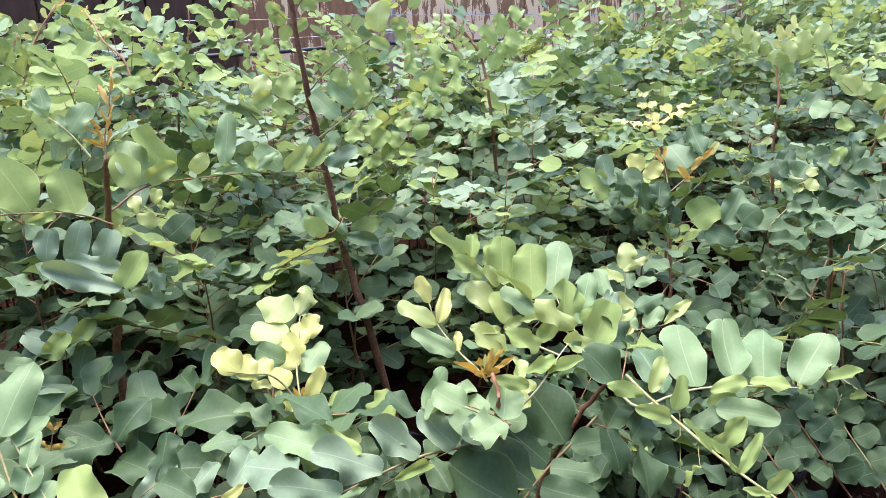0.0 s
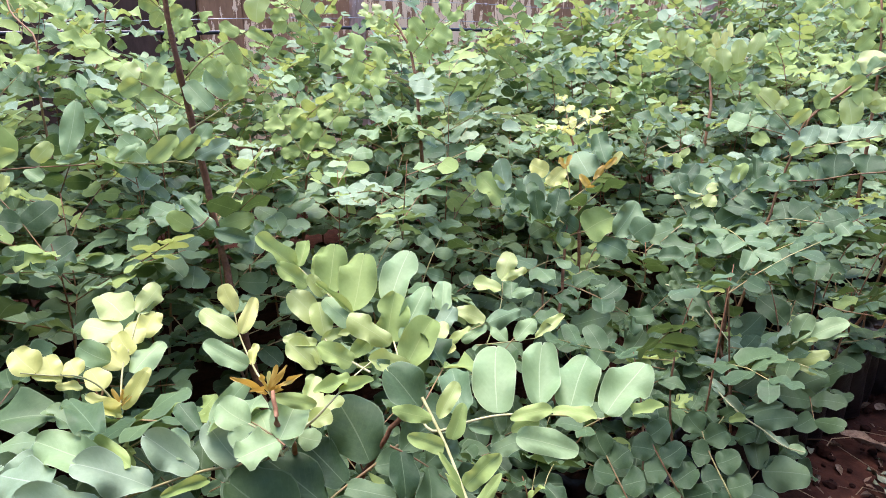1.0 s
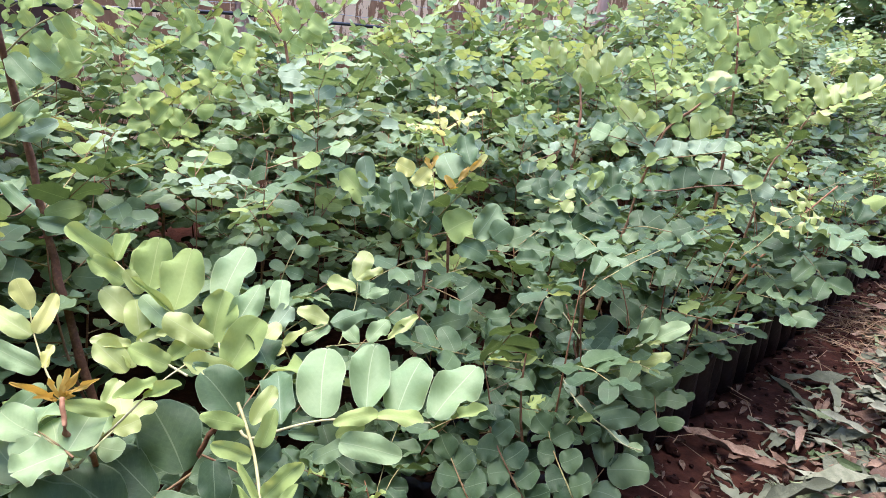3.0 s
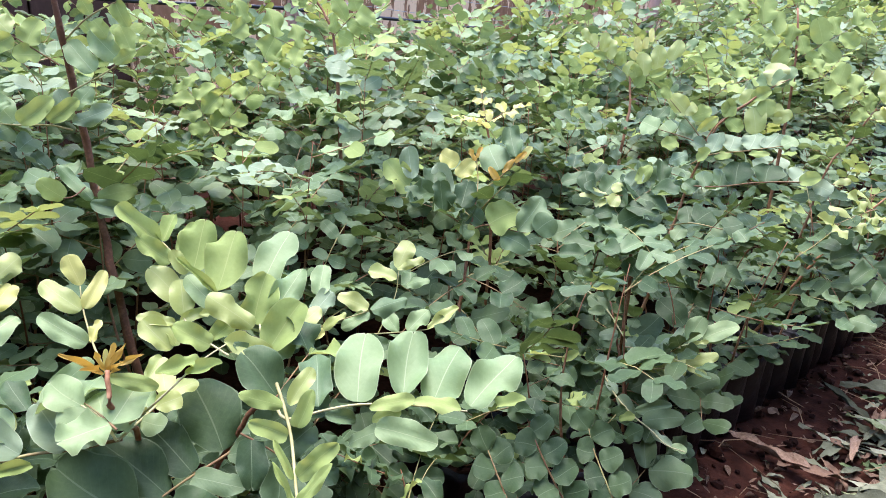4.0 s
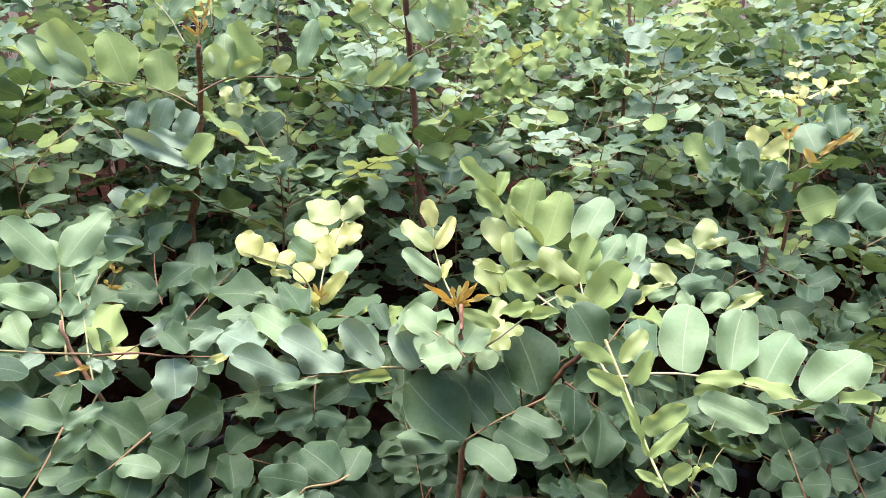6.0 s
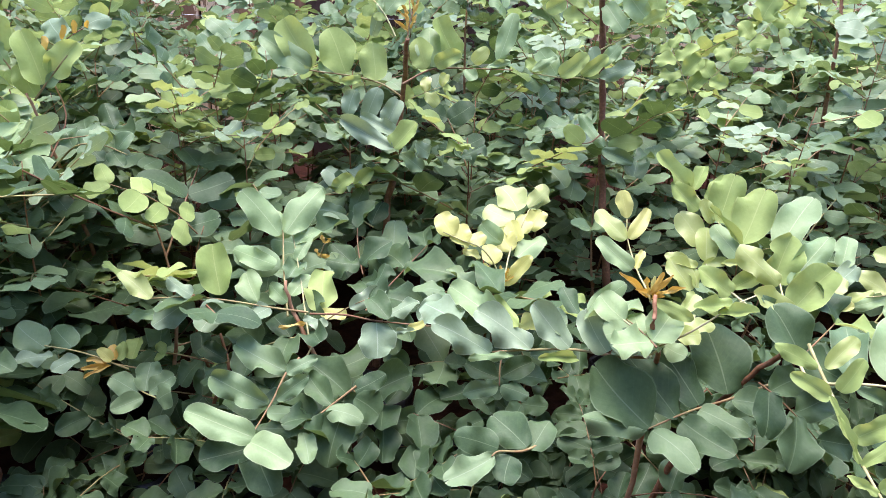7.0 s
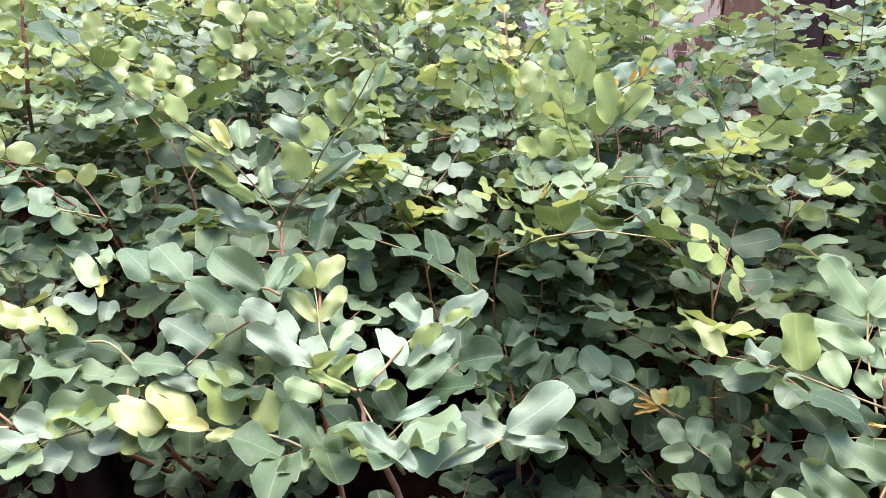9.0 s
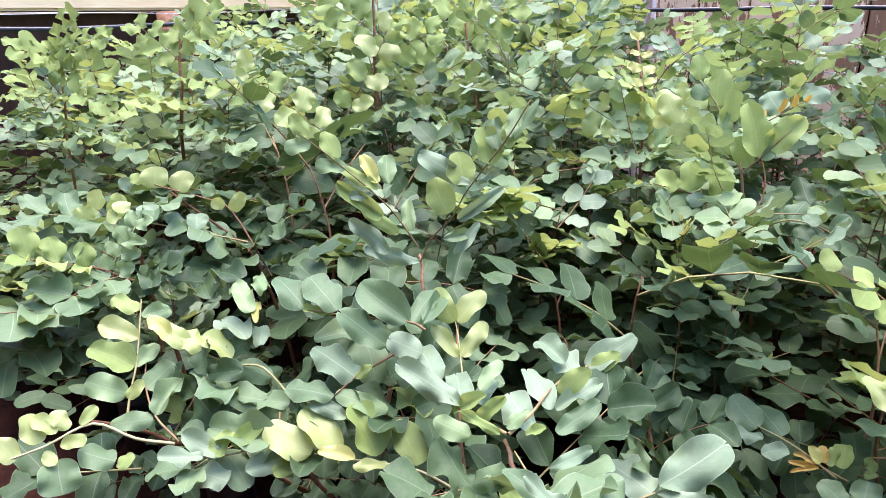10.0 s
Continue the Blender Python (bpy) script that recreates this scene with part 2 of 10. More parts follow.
def frond_plan(rng, base, tip, up, pairs, size, arch=0.06, fold=(20, 20), forward=18, petiole=0.22, loose=10):
    """Where the stalk and the leaflets of one feathered leaf go: the stalk's points, and a pose and length for each leaflet."""
    axis = tip - base
    length = axis.length
    t0 = axis.normalized()
    n0 = (up - t0 * up.dot(t0)).normalized()
    pts = curve_points(base, tip, n0 * arch * length, 7)
    leaves = []
    for i in range(pairs):
        s = petiole + (1 - petiole) * (i / max(1, pairs - 1)) * 0.985
        bump_ = 0.78 + 0.3 * math.sin(math.pi * (0.2 + 0.7 * i / max(1, pairs - 1)))
        for sgn in (-1, 1):
            ss = min(1, max(0.05, s + rng.uniform(-0.03, 0.03)))
            k = min(ss * 6, 5.999)
            p = pts[int(k)].lerp(pts[int(k) + 1], k % 1)
            t = (pts[int(k) + 1] - pts[int(k)]).normalized()
            n = (n0 - t * n0.dot(t)).normalized()
            side = t.cross(n) * sgn
            f = radians(fold[0] if sgn < 0 else fold[1]) + radians(rng.gauss(0, loose))
            a = radians(forward + (24 if i == pairs - 1 else 0) + rng.gauss(0, loose * 0.7))
            y = (side * math.cos(f) + n * math.sin(f)) * math.cos(a) + t * math.sin(a)
            z = n * math.cos(f) - side * math.sin(f)
            y.normalize()
            z = (z - y * z.dot(y)).normalized()
            z = (Matrix.Rotation(radians(rng.gauss(0, loose)), 3, y) @ z).normalized()
            x = y.cross(z)
            rot = Matrix((x, y, z)).transposed().to_4x4()
            leaves.append((Matrix.Translation(p) @ rot, size * bump_ * rng.uniform(0.88, 1.1)))
    return pts, leaves


# ---- the bed of saplings ----
# The bed's front edge runs along ALONG; INTO points across it, away from the path.
ALONG, INTO = Vector((0.782, 0.623, 0)), Vector((-0.623, 0.782, 0))
BED_FRONT, BED_BACK = 0.48, 2.9
BAG_HEIGHT = 0.21


def on_bed(u, v, z=0.0):
    return ALONG * u + INTO * v + Vector((0, 0, z))


def random_sapling_plan(rng, height, low=0.3):
    """A stem with a spiral of fronds, crowded at the top, in its own space with the root collar at the bag's rim."""
    lean = Vector((rng.uniform(-0.1, 0.1), rng.uniform(-0.1, 0.1), 0)) * height
    foot, head = Vector((0, 0, BAG_HEIGHT - 0.02)), Vector((lean.x, lean.y, height))
    bow = Vector((rng.uniform(-0.03, 0.03), rng.uniform(-0.03, 0.03), 0))
    stem = curve_points(foot, head, bow, 9)
    fronds = []
    z, turn = height * low, rng.uniform(0, 6.3)
    while z < height:
        f = (z - stem[0].z) / (height - stem[0].z)
        k = min(max(f, 0) * 8, 7.99)
        p = stem[int(k)].lerp(stem[int(k) + 1], k % 1)
        top = (z - height * low) / (height * (1 - low))
        lift = radians(4 + 38 * top ** 2 + rng.uniform(-16, 16))
        length = (0.20 - 0.06 * top ** 3) * rng.uniform(0.75, 1.2)
        way = Vector((math.cos(turn) * math.cos(lift), math.sin(turn) * math.cos(lift), math.sin(lift)))
        up = Vector((rng.uniform(-0.22, 0.22), rng.uniform(-0.22, 0.22), 1))
        kind = "mature" if rng.random() > 0.3 + 1.2 * top else "sage"
        if top > 0.6:
            kind = "young" if rng.random() < 0.1 else rng.choice(("mature", "sage", "sage", "glaucous"))
        if top > 0.88:
            kind = rng.choice(("young",) * 5 + ("sage",) * 6 + ("mature",) * 2 + ("pale",) * 3)
        fronds.append((p, p + way * length, up, rng.choice((3, 4, 4, 5)), rng.uniform(0.050, 0.074) * (1 - 0.2 * top ** 3), kind))
        turn += 2.4 + rng.uniform(-0.4, 0.4)
        z += rng.uniform(0.034, 0.056)
    if rng.random() < 0.03:
        p = stem[-1]
        for _ in range(3):
            way = Vector((rng.uniform(-1, 1), rng.uniform(-1, 1), 2.2)).normalized()
            fronds.append((p, p + way * 0.05, Vector((rng.uniform(-1, 1), rng.uniform(-1, 1), 0.2)), 3, 0.02, "yellow"))
    return stem, fronds


KINDS = list(LEAF)


def crown_mesh(rng, fronds, shapes=MIDDLE):
    """All leaflets and leaf stalks of one sapling, joined."""
    pts, faces, uvs, slots, count = [], [], [], [], 0
    twig_slot = len(KINDS)
    for base, tip, up, pairs, size, kind in fronds:
        line, leaves = frond_plan(rng, base, tip, up, pairs, size, rng.uniform(-0.05, 0.12), (rng.uniform(-8, 22), rng.uniform(-8, 22)), loose=12)
        for m, length in leaves:
            g, f, u = rng.choice(shapes)
            w = np.array(m.to_3x3()) * length
            pts.append(g @ w.T + np.array(m.translation))
            faces += [tuple(i + count for i in q) for q in f]
            uvs += u
            k = kind if rng.random() > 0.03 else "young"
            slots += [KINDS.index(k)] * len(f)
            count += len(g)
        ring = []
        for i, p in enumerate(line[::2]):
            t = (tip - base).normalized()
            a = side_of(t)
            b = t.cross(a)
            r = 0.0017 - 0.0002 * i
            ring.append([count + 3 * i + j for j in range(3)])
            pts.append(np.array([p + (a * math.cos(q) + b * math.sin(q)) * r for q in (0, 2.1, 4.2)]))
            uvs += [(0.2, 0.5)] * 3
        for r0, r1 in zip(ring, ring[1:]):
            for j in range(3):
                faces.append((r0[j], r0[(j + 1) % 3], r1[(j + 1) % 3], r1[j]))
                slots.append(twig_slot)
        count += 3 * len(ring)
    return mesh_of("crown", np.concatenate(pts), faces, uvs, [*LEAF.values(), GREEN_TWIG], slots)


def stem_mesh(stem, thick=0.0034):
    bm = tube(bmesh.new(), stem, [thick * (1 - 0.75 * i / (len(stem) - 1)) for i in range(len(stem))], 5)
    data = bpy.data.meshes.new("stem")
    bm.to_mesh(data)
    bm.free()
    data.polygons.foreach_set("use_smooth", [True] * len(data.polygons))
    data.materials.append(BARK)
    return data


def bag_mesh(rng):
    """A filled black nursery bag: creased film round a soil core, the rim turned over."""
    bm = bmesh.new()
    seg, rings = 20, []
    creases = [(rng.uniform(3, 9), rng.uniform(0, 6.3), rng.uniform(0.001, 0.003)) for _ in range(4)]
    for z, r in ((0.0, 0.036), (0.012, 0.047), (0.07, 0.049), (0.13, 0.047), (0.185, 0.048), (BAG_HEIGHT, 0.050), (BAG_HEIGHT - 0.008, 0.045), (BAG_HEIGHT - 0.02, 0.043)):
        ring = []
        for j in range(seg):
            a = 2 * math.pi * j / seg
            rr = r + sum(w * math.sin(k * a + p + z * 25) for k, p, w in creases) * (0.4 + 3 * abs(z - 0.1))
            ring.append(bm.verts.new((rr * math.cos(a), rr * math.sin(a), z + 0.003 * math.sin(3 * a + creases[0][1]) * (z > 0.19))))
        rings.append(ring)
    for r0, r1 in zip(rings, rings[1:]):
        for j in range(seg):
            bm.faces.new((r0[j], r0[(j + 1) % seg], r1[(j + 1) % seg], r1[j]))
    bm.faces.new(rings[0][::-1])
    film = len(bm.faces)
    bm.faces.new(rings[-1])
    bm.faces.ensure_lookup_table()
    bm.faces[film].material_index = 1
    data = bpy.data.meshes.new("nursery_bag")
    bm.to_mesh(data)
    bm.free()
    data.polygons.foreach_set("use_smooth", [True] * len(data.polygons))
    data.materials.append(PLASTIC)
    data.materials.append(POT_SOIL)
    return data


bag_rng = random.Random(5)
BAGS = [bag_mesh(bag_rng) for _ in range(4)]
GREEN_LABEL = "young evergreen sapling with rounded blue-green feathered leaves in black bag"


def canopy(v):
    """How high the leaves stand, from the front edge to the back of the bed."""
    return float(np.interp(v, (0.5, 0.8, 1.0, 1.25, 1.5, 2.9), (0.40, 0.46, 0.56, 0.70, 0.79, 0.98)))


far_rng = random.Random(21)
EDGE = []
for _ in range(7):
    h = far_rng.uniform(0.40, 0.5)
    stem, fronds = random_sapling_plan(far_rng, h, 0.56)
    EDGE.append((h, stem_mesh(stem), crown_mesh(far_rng, [(*f[:5], "mature") for f in fronds])))
CLASSES = {}
for h in (0.5, 0.62, 0.74, 0.86, 1.0):
    CLASSES[h] = []
    for _ in range(5):
        stem, fronds = random_sapling_plan(far_rng, h, 0.36)
        CLASSES[h].append((stem_mesh(stem), crown_mesh(far_rng, fronds), crown_mesh(far_rng, fronds, COARSE)))


def in_glade(place):
    """The gaps in the rows before the two tall red stems."""
    for foot, reach in ((Vector((-0.12, 1.2, 0)), 0.42), (Vector((-0.56, 0.93, 0)), 0.36)):
        ahead = -foot.normalized()
        k = min(reach, max(0.0, (place - foot).dot(ahead)))
        if (place - foot - ahead * k).length < 0.13:
            return True
    return False


def far_sapling(place, height, turn, edge=False):
    h = min(CLASSES, key=lambda c: abs(c - height))
    stem, crown, _ = far_rng.choice(CLASSES[h])
    if edge:
        h, stem, crown = far_rng.choice(EDGE)
    thing = new("sapling")
    k = height / h
    thing.matrix_world = Matrix.Translation(place) @ Matrix.Rotation(turn, 4, "Z") @ Matrix.Diagonal((k, k, k, 1))
    part("stem", stem, None, thing)
    tagged(part("crown", crown, None, thing), kind="stuff")
    tagged(thing, GREEN_LABEL, "sapling", "saplings in the nursery bed")
    return thing


def row_of_rest(plans):
    """The saplings beyond, too far to tell apart, joined: stems and leaves."""
    pts, faces, uvs, slots, count = [], [], [], [], 0
    mats = [*LEAF.values(), GREEN_TWIG, BARK]
    cache = {}
    for place, height, turn in plans:
        h = min(CLASSES, key=lambda c: abs(c - height))
        pair = far_rng.choice(CLASSES[h])[::2]
        w = np.array((Matrix.Rotation(turn, 3, "Z") * (height / h)))
        for which, data in enumerate(pair):
            if data.name not in cache:
                co = np.empty(len(data.vertices) * 3, dtype=np.float32)
                data.vertices.foreach_get("co", co)
                uv = np.full((len(data.vertices), 2), 0.2, dtype=np.float32)
                if data.uv_layers:
                    loops = np.empty(len(data.loops), dtype=np.int32)
                    data.loops.foreach_get("vertex_index", loops)
                    flat = np.empty(len(data.loops) * 2, dtype=np.float32)
                    data.uv_layers[0].data.foreach_get("uv", flat)
                    uv[loops] = flat.reshape(-1, 2)
                cache[data.name] = (co.reshape(-1, 3), [tuple(p.vertices) for p in data.polygons], uv, [len(mats) - 1 if which == 0 else p.material_index for p in data.polygons])
            co, fc, uv, sl = cache[data.name]
            pts.append(co @ w.T + np.array(place))
            faces += [tuple(i + count for i in q) for q in fc]
            uvs.append(uv)
            slots += sl
            count += len(co)
    return mesh_of("sapling_rows", np.concatenate(pts), faces, np.concatenate(uvs), mats, slots)


step = 0.2
rest, near_cells = [], []
u = -3.1
while u < 9.6:
    v = BED_FRONT + 0.07
    while v < BED_BACK:
        uu, vv = u + far_rng.uniform(-0.06, 0.06), v + far_rng.uniform(-0.05, 0.05)
        h = (canopy(vv) + 0.13 * min(1, max(0, (-0.7 - u) / 0.6)) * (v > 0.6)) * far_rng.uniform(0.8, 1.06) + (0.18 if far_rng.random() < (0.32 if vv > 1.8 else 0.13) and vv > 1.0 else 0) + 0.42 * min(1, max(0, (u - 2.4) / 3.0)) * min(1, vv / 1.3)
        h += 0.08 * (0.85 < vv < 1.4 and u < 0.2)
        turn = far_rng.uniform(0, 6.3)
        if u > 4.0 and far_rng.random() < 0.4:
            v += step
            continue
        if -1.6 < u < 1.9 and v < 0.95:
            near_cells.append((uu, vv, turn))
        elif in_glade(on_bed(uu, vv)):
            pass
        elif -2.0 < u < 3.0 and v < 2.1:
            s = far_sapling(on_bed(uu, vv), h, turn, vv < 0.95 and u < 2.4)
            if vv < 0.85:
                part("nursery_bag", far_rng.choice(BAGS), None, s, "black plastic nursery bag")
        else:
            rest.append((on_bed(uu, vv), h, turn))
        v += step
    u += step
for _ in range(16):
    place, h, turn = on_bed(far_rng.uniform(-1.2, -0.4), far_rng.uniform(0.86, 1.4)), far_rng.uniform(0.56, 0.74), far_rng.uniform(0, 6.3)
    if not in_glade(place):
        far_sapling(place, h, turn)
# the front row stands bag to bag along the path
SPARSE = []
for _ in range(5):
    h = far_rng.uniform(0.42, 0.6)
    stem, fronds = random_sapling_plan(far_rng, h, 0.45)
    SPARSE.append((h, stem_mesh(stem), crown_mesh(far_rng, [(*f[:5], "mature") for f in fronds[::3]])))
for i in range(38):
    h, stem, crown = SPARSE[i % 5]
    thing = new("sapling")
    thing.matrix_world = Matrix.Translation(on_bed(1.15 + 0.102 * i, 0.475 + far_rng.uniform(-0.008, 0.008))) @ Matrix.Rotation(far_rng.uniform(0, 6.3), 4, "Z")
    part("stem", stem, None, thing)
    tagged(part("crown", crown, None, thing), kind="stuff")
    part("nursery_bag", far_rng.choice(BAGS), None, thing, "black plastic nursery bag")
    tagged(thing, "thin sapling with few blue-green leaves in black bag", "sapling", "saplings in the nursery bed")
for _ in range(26):
    rest.append((on_bed(far_rng.uniform(-3.0, -1.5), far_rng.uniform(0.56, 0.72)), far_rng.uniform(0.36, 0.5), far_rng.uniform(0, 6.3)))
for _ in range(120):
    rest.append((on_bed(far_rng.uniform(8.6, 11.5), far_rng.uniform(-1.5, 3.4)), far_rng.uniform(1.6, 2.5), far_rng.uniform(0, 6.3)))
tagged(new("sapling_rows", row_of_rest(rest)), "rows of leafy green saplings further along the nursery bed", "saplings", kind="stuff")

# ---- ground ----
def ground_mesh():
    bm = bmesh.new()
    bmesh.ops.create_grid(bm, x_segments=160, y_segments=160, size=1)
    for w in bm.verts:
        x, y = w.co.x, w.co.y
        w.co.x, w.co.y = 4 * x + 56 * x ** 5, 4 * y + 56 * y ** 5
        p = Vector((w.co.x, w.co.y, 0))
        w.co.z = -0.012 + 0.03 * noise.noise(p * 1.7) + 0.014 * noise.noise(p * 7)
    data = bpy.data.meshes.new("ground")
    bm.to_mesh(data)
    bm.free()
    data.polygons.foreach_set("use_smooth", [True] * len(data.polygons))
    data.materials.append(SOIL)
    return data


tagged(new("ground", ground_mesh()), "red-brown bare soil path beside the nursery bed", "ground", kind="structure")


# ---- the saplings along the path, leaf by leaf ----
hero_rng = random.Random(77)


def frond(plant, base, tip, up, pairs, size, kind, fold=(15, 15), arch=0.06, petiole=0.15, rng=hero_rng, loose=7):
    """One feathered leaf with each of its leaflets as a piece, in world places, hung on the sapling."""
    root = plant.matrix_world.inverted()
    line, leaves = frond_plan(rng, root @ Vector(base), root @ Vector(tip), Vector(up), pairs, size, arch, fold, petiole=petiole, loose=loose)
    thick = 0.0011 + 0.006 * size
    bm = tube(bmesh.new(), line, [thick * (1 - 0.55 * i / 6) for i in range(7)], 5)
    stalk = part("leaf_stalk", bm, GREEN_TWIG, plant)
    for m, length in leaves:
        k = kind
        if kind == "mature" and rng.random() < 0.02 or kind == "lime" and rng.random() < 0.3:
            k = "young"
        part("leaflet", rng.choice(FINE[k]), None, stalk, m=m @ Matrix.Diagonal((length, length, length, 1)))
    return stalk


def blade(stalk, base, tip, face, kind, broad=1.0, rng=hero_rng):
    """One leaflet on a stalk, from its foot to its tip, turned to face a way."""
    root = stalk.parent.matrix_world.inverted()
    base, tip = root @ Vector(base), root @ Vector(tip)
    y = tip - base
    length = y.length
    y.normalize()
    z = Vector(face) + Vector((rng.gauss(0, 0.17), rng.gauss(0, 0.17), rng.gauss(0, 0.17)))
    z = (z - y * z.dot(y)).normalized()
    rot = Matrix((y.cross(z), y, z)).transposed().to_4x4()
    return part("leaflet", rng.choice((FINE if kind in ("glaucous", "sage") else CALM)[kind]), None, stalk, m=Matrix.Translation(base) @ rot @ Matrix.Diagonal((length * broad, length, length, 1)))


def smooth_line(points, n=4):
    """Points along a Catmull-Rom curve."""
    pts = [Vector(p) for p in points]
    pts = [2 * pts[0] - pts[1], *pts, 2 * pts[-1] - pts[-2]]
    out = []
    for a, b, c, d in zip(pts, pts[1:], pts[2:], pts[3:]):
        for i in range(n):
            t = i / n
            out.append(0.5 * (2 * b + (c - a) * t + (2 * a - 5 * b + 4 * c - d) * t * t + (3 * b - a - 3 * c + d) * t ** 3))
    return [*out, pts[-2]]


def rachis(plant, points, thick, mat=GREEN_TWIG):
    """The bent stalk of one feathered leaf, through places in the world, hung on the sapling."""
    root = plant.matrix_world.inverted()
    line = smooth_line([root @ Vector(p) for p in points])
    n = len(line)
    return part("leaf_stalk", tube(bmesh.new(), line, [thick * (1 - 0.5 * i / (n - 1)) for i in range(n)], 6), mat, plant)


def hero_sapling(foot, stem, label, thick=0.0045):
    thing = new("sapling")
    thing.location = (*foot, 0)
    bpy.context.view_layer.update()
    line = smooth_line([(0, 0, BAG_HEIGHT - 0.02), *[Vector(p) - thing.location for p in stem]])
    n = len(line)
    line = [p + Vector((hero_rng.gauss(0, 0.0015), hero_rng.gauss(0, 0.0015), 0)) for p in line]
    bm = tube(bmesh.new(), line, [thick * (1 - 0.5 * i / (n - 1)) * (1 + 0.12 * (i % 3 == 0)) for i in range(n)], 8)
    part("stem", bm, BARK, thing)
    part("nursery_bag", hero_rng.choice(BAGS), None, thing, "black plastic nursery bag")
    return tagged(thing, label, "sapling", "saplings in the nursery bed")



plant = hero_sapling((-0.250, 0.826), [(-0.247, 0.833, 0.362), (-0.248, 0.850, 0.434), (-0.239, 0.858, 0.508)], "sapling with a bright yellow new shoot in black bag")
stalk = rachis(plant, [(-0.040, 0.568, 0.463), (-0.053, 0.540, 0.466), (-0.070, 0.515, 0.476), (-0.073, 0.502, 0.477)], 0.0018)
blade(stalk, (-0.071, 0.517, 0.478), (-0.127, 0.509, 0.479), (0.088, -0.554, 0.828), "mature", 0.90)
blade(stalk, (-0.049, 0.549, 0.466), (-0.108, 0.576, 0.474), (-0.085, -0.453, 0.888), "mature", 0.98)
blade(stalk, (-0.070, 0.506, 0.476), (-0.103, 0.450, 0.460), (0.269, -0.406, 0.874), "sage", 0.70)
blade(stalk, (-0.060, 0.526, 0.467), (-0.052, 0.491, 0.457), (0.115, -0.271, 0.956), "mature", 1.43)
blade(stalk, (-0.046, 0.550, 0.463), (-0.042, 0.599, 0.474), (0.195, -0.239, 0.951), "mature", 1.01)
stalk = rachis(plant, [(-0.164, 0.714, 0.476), (-0.156, 0.690, 0.463), (-0.144, 0.666, 0.450)], 0.0016)
blade(stalk, (-0.150, 0.675, 0.455), (-0.202, 0.671, 0.462), (0.148, -0.589, 0.794), "mature", 0.97)
blade(stalk, (-0.145, 0.665, 0.450), (-0.182, 0.632, 0.443), (0.303, -0.506, 0.807), "sage", 0.78)
blade(stalk, (-0.148, 0.677, 0.456), (-0.117, 0.713, 0.475), (0.208, -0.595, 0.777), "mature", 1.02)
blade(stalk, (-0.143, 0.667, 0.450), (-0.100, 0.668, 0.450), (0.024, -0.599, 0.801), "sage", 0.82)
stalk = rachis(plant, [(-0.237, 0.855, 0.507), (-0.253, 0.847, 0.546), (-0.266, 0.822, 0.578), (-0.281, 0.793, 0.595), (-0.299, 0.762, 0.616)], 0.0016, PALE_TWIG)
blade(stalk, (-0.290, 0.778, 0.607), (-0.319, 0.783, 0.637), (0.531, -0.586, 0.612), "yellow", 1.41)
blade(stalk, (-0.279, 0.796, 0.590), (-0.297, 0.808, 0.615), (0.473, -0.599, 0.647), "yellow", 1.43)
blade(stalk, (-0.266, 0.822, 0.579), (-0.282, 0.833, 0.597), (0.409, -0.576, 0.707), "yellow", 1.75)
blade(stalk, (-0.252, 0.847, 0.541), (-0.273, 0.861, 0.568), (0.444, -0.615, 0.652), "yellow", 1.53)
blade(stalk, (-0.275, 0.802, 0.583), (-0.293, 0.773, 0.605), (0.872, -0.174, 0.457), "yellow", 0.43)
blade(stalk, (-0.264, 0.826, 0.558), (-0.280, 0.799, 0.578), (0.869, -0.163, 0.467), "yellow", 0.57)
blade(stalk, (-0.235, 0.854, 0.502), (-0.262, 0.821, 0.547), (0.897, -0.300, 0.325), "yellow", 0.54)
blade(stalk, (-0.234, 0.853, 0.499), (-0.247, 0.815, 0.541), (0.968, -0.077, 0.240), "yellow", 0.52)
stalk = rachis(plant, [(-0.236, 0.856, 0.507), (-0.247, 0.898, 0.547), (-0.249, 0.932, 0.568), (-0.254, 0.979, 0.594), (-0.252, 0.995, 0.603)], 0.0016, PALE_TWIG)
blade(stalk, (-0.266, 0.965, 0.597), (-0.311, 0.989, 0.634), (0.294, -0.590, 0.752), "lime", 1.25)
blade(stalk, (-0.263, 0.944, 0.584), (-0.321, 0.940, 0.603), (0.283, -0.637, 0.717), "lime", 1.15)
blade(stalk, (-0.262, 0.897, 0.559), (-0.301, 0.885, 0.589), (0.603, -0.564, 0.564), "pale", 1.20)
blade(stalk, (-0.245, 0.902, 0.548), (-0.284, 0.917, 0.577), (0.327, -0.586, 0.742), "yellow", 1.21)
blade(stalk, (-0.243, 0.923, 0.558), (-0.268, 0.935, 0.588), (0.444, -0.650, 0.616), "yellow", 1.17)
blade(stalk, (-0.243, 0.940, 0.567), (-0.257, 0.970, 0.596), (0.347, -0.571, 0.744), "yellow", 1.08)
blade(stalk, (-0.239, 0.955, 0.572), (-0.235, 1.006, 0.598), (0.392, -0.450, 0.802), "yellow", 0.96)
blade(stalk, (-0.257, 0.983, 0.600), (-0.234, 1.042, 0.626), (0.440, -0.502, 0.744), "lime", 0.79)
blade(stalk, (-0.234, 0.899, 0.539), (-0.212, 0.964, 0.568), (0.415, -0.486, 0.769), "pale", 0.77)
blade(stalk, (-0.233, 0.856, 0.503), (-0.202, 0.878, 0.555), (0.122, -0.939, 0.322), "yellow", 0.58)
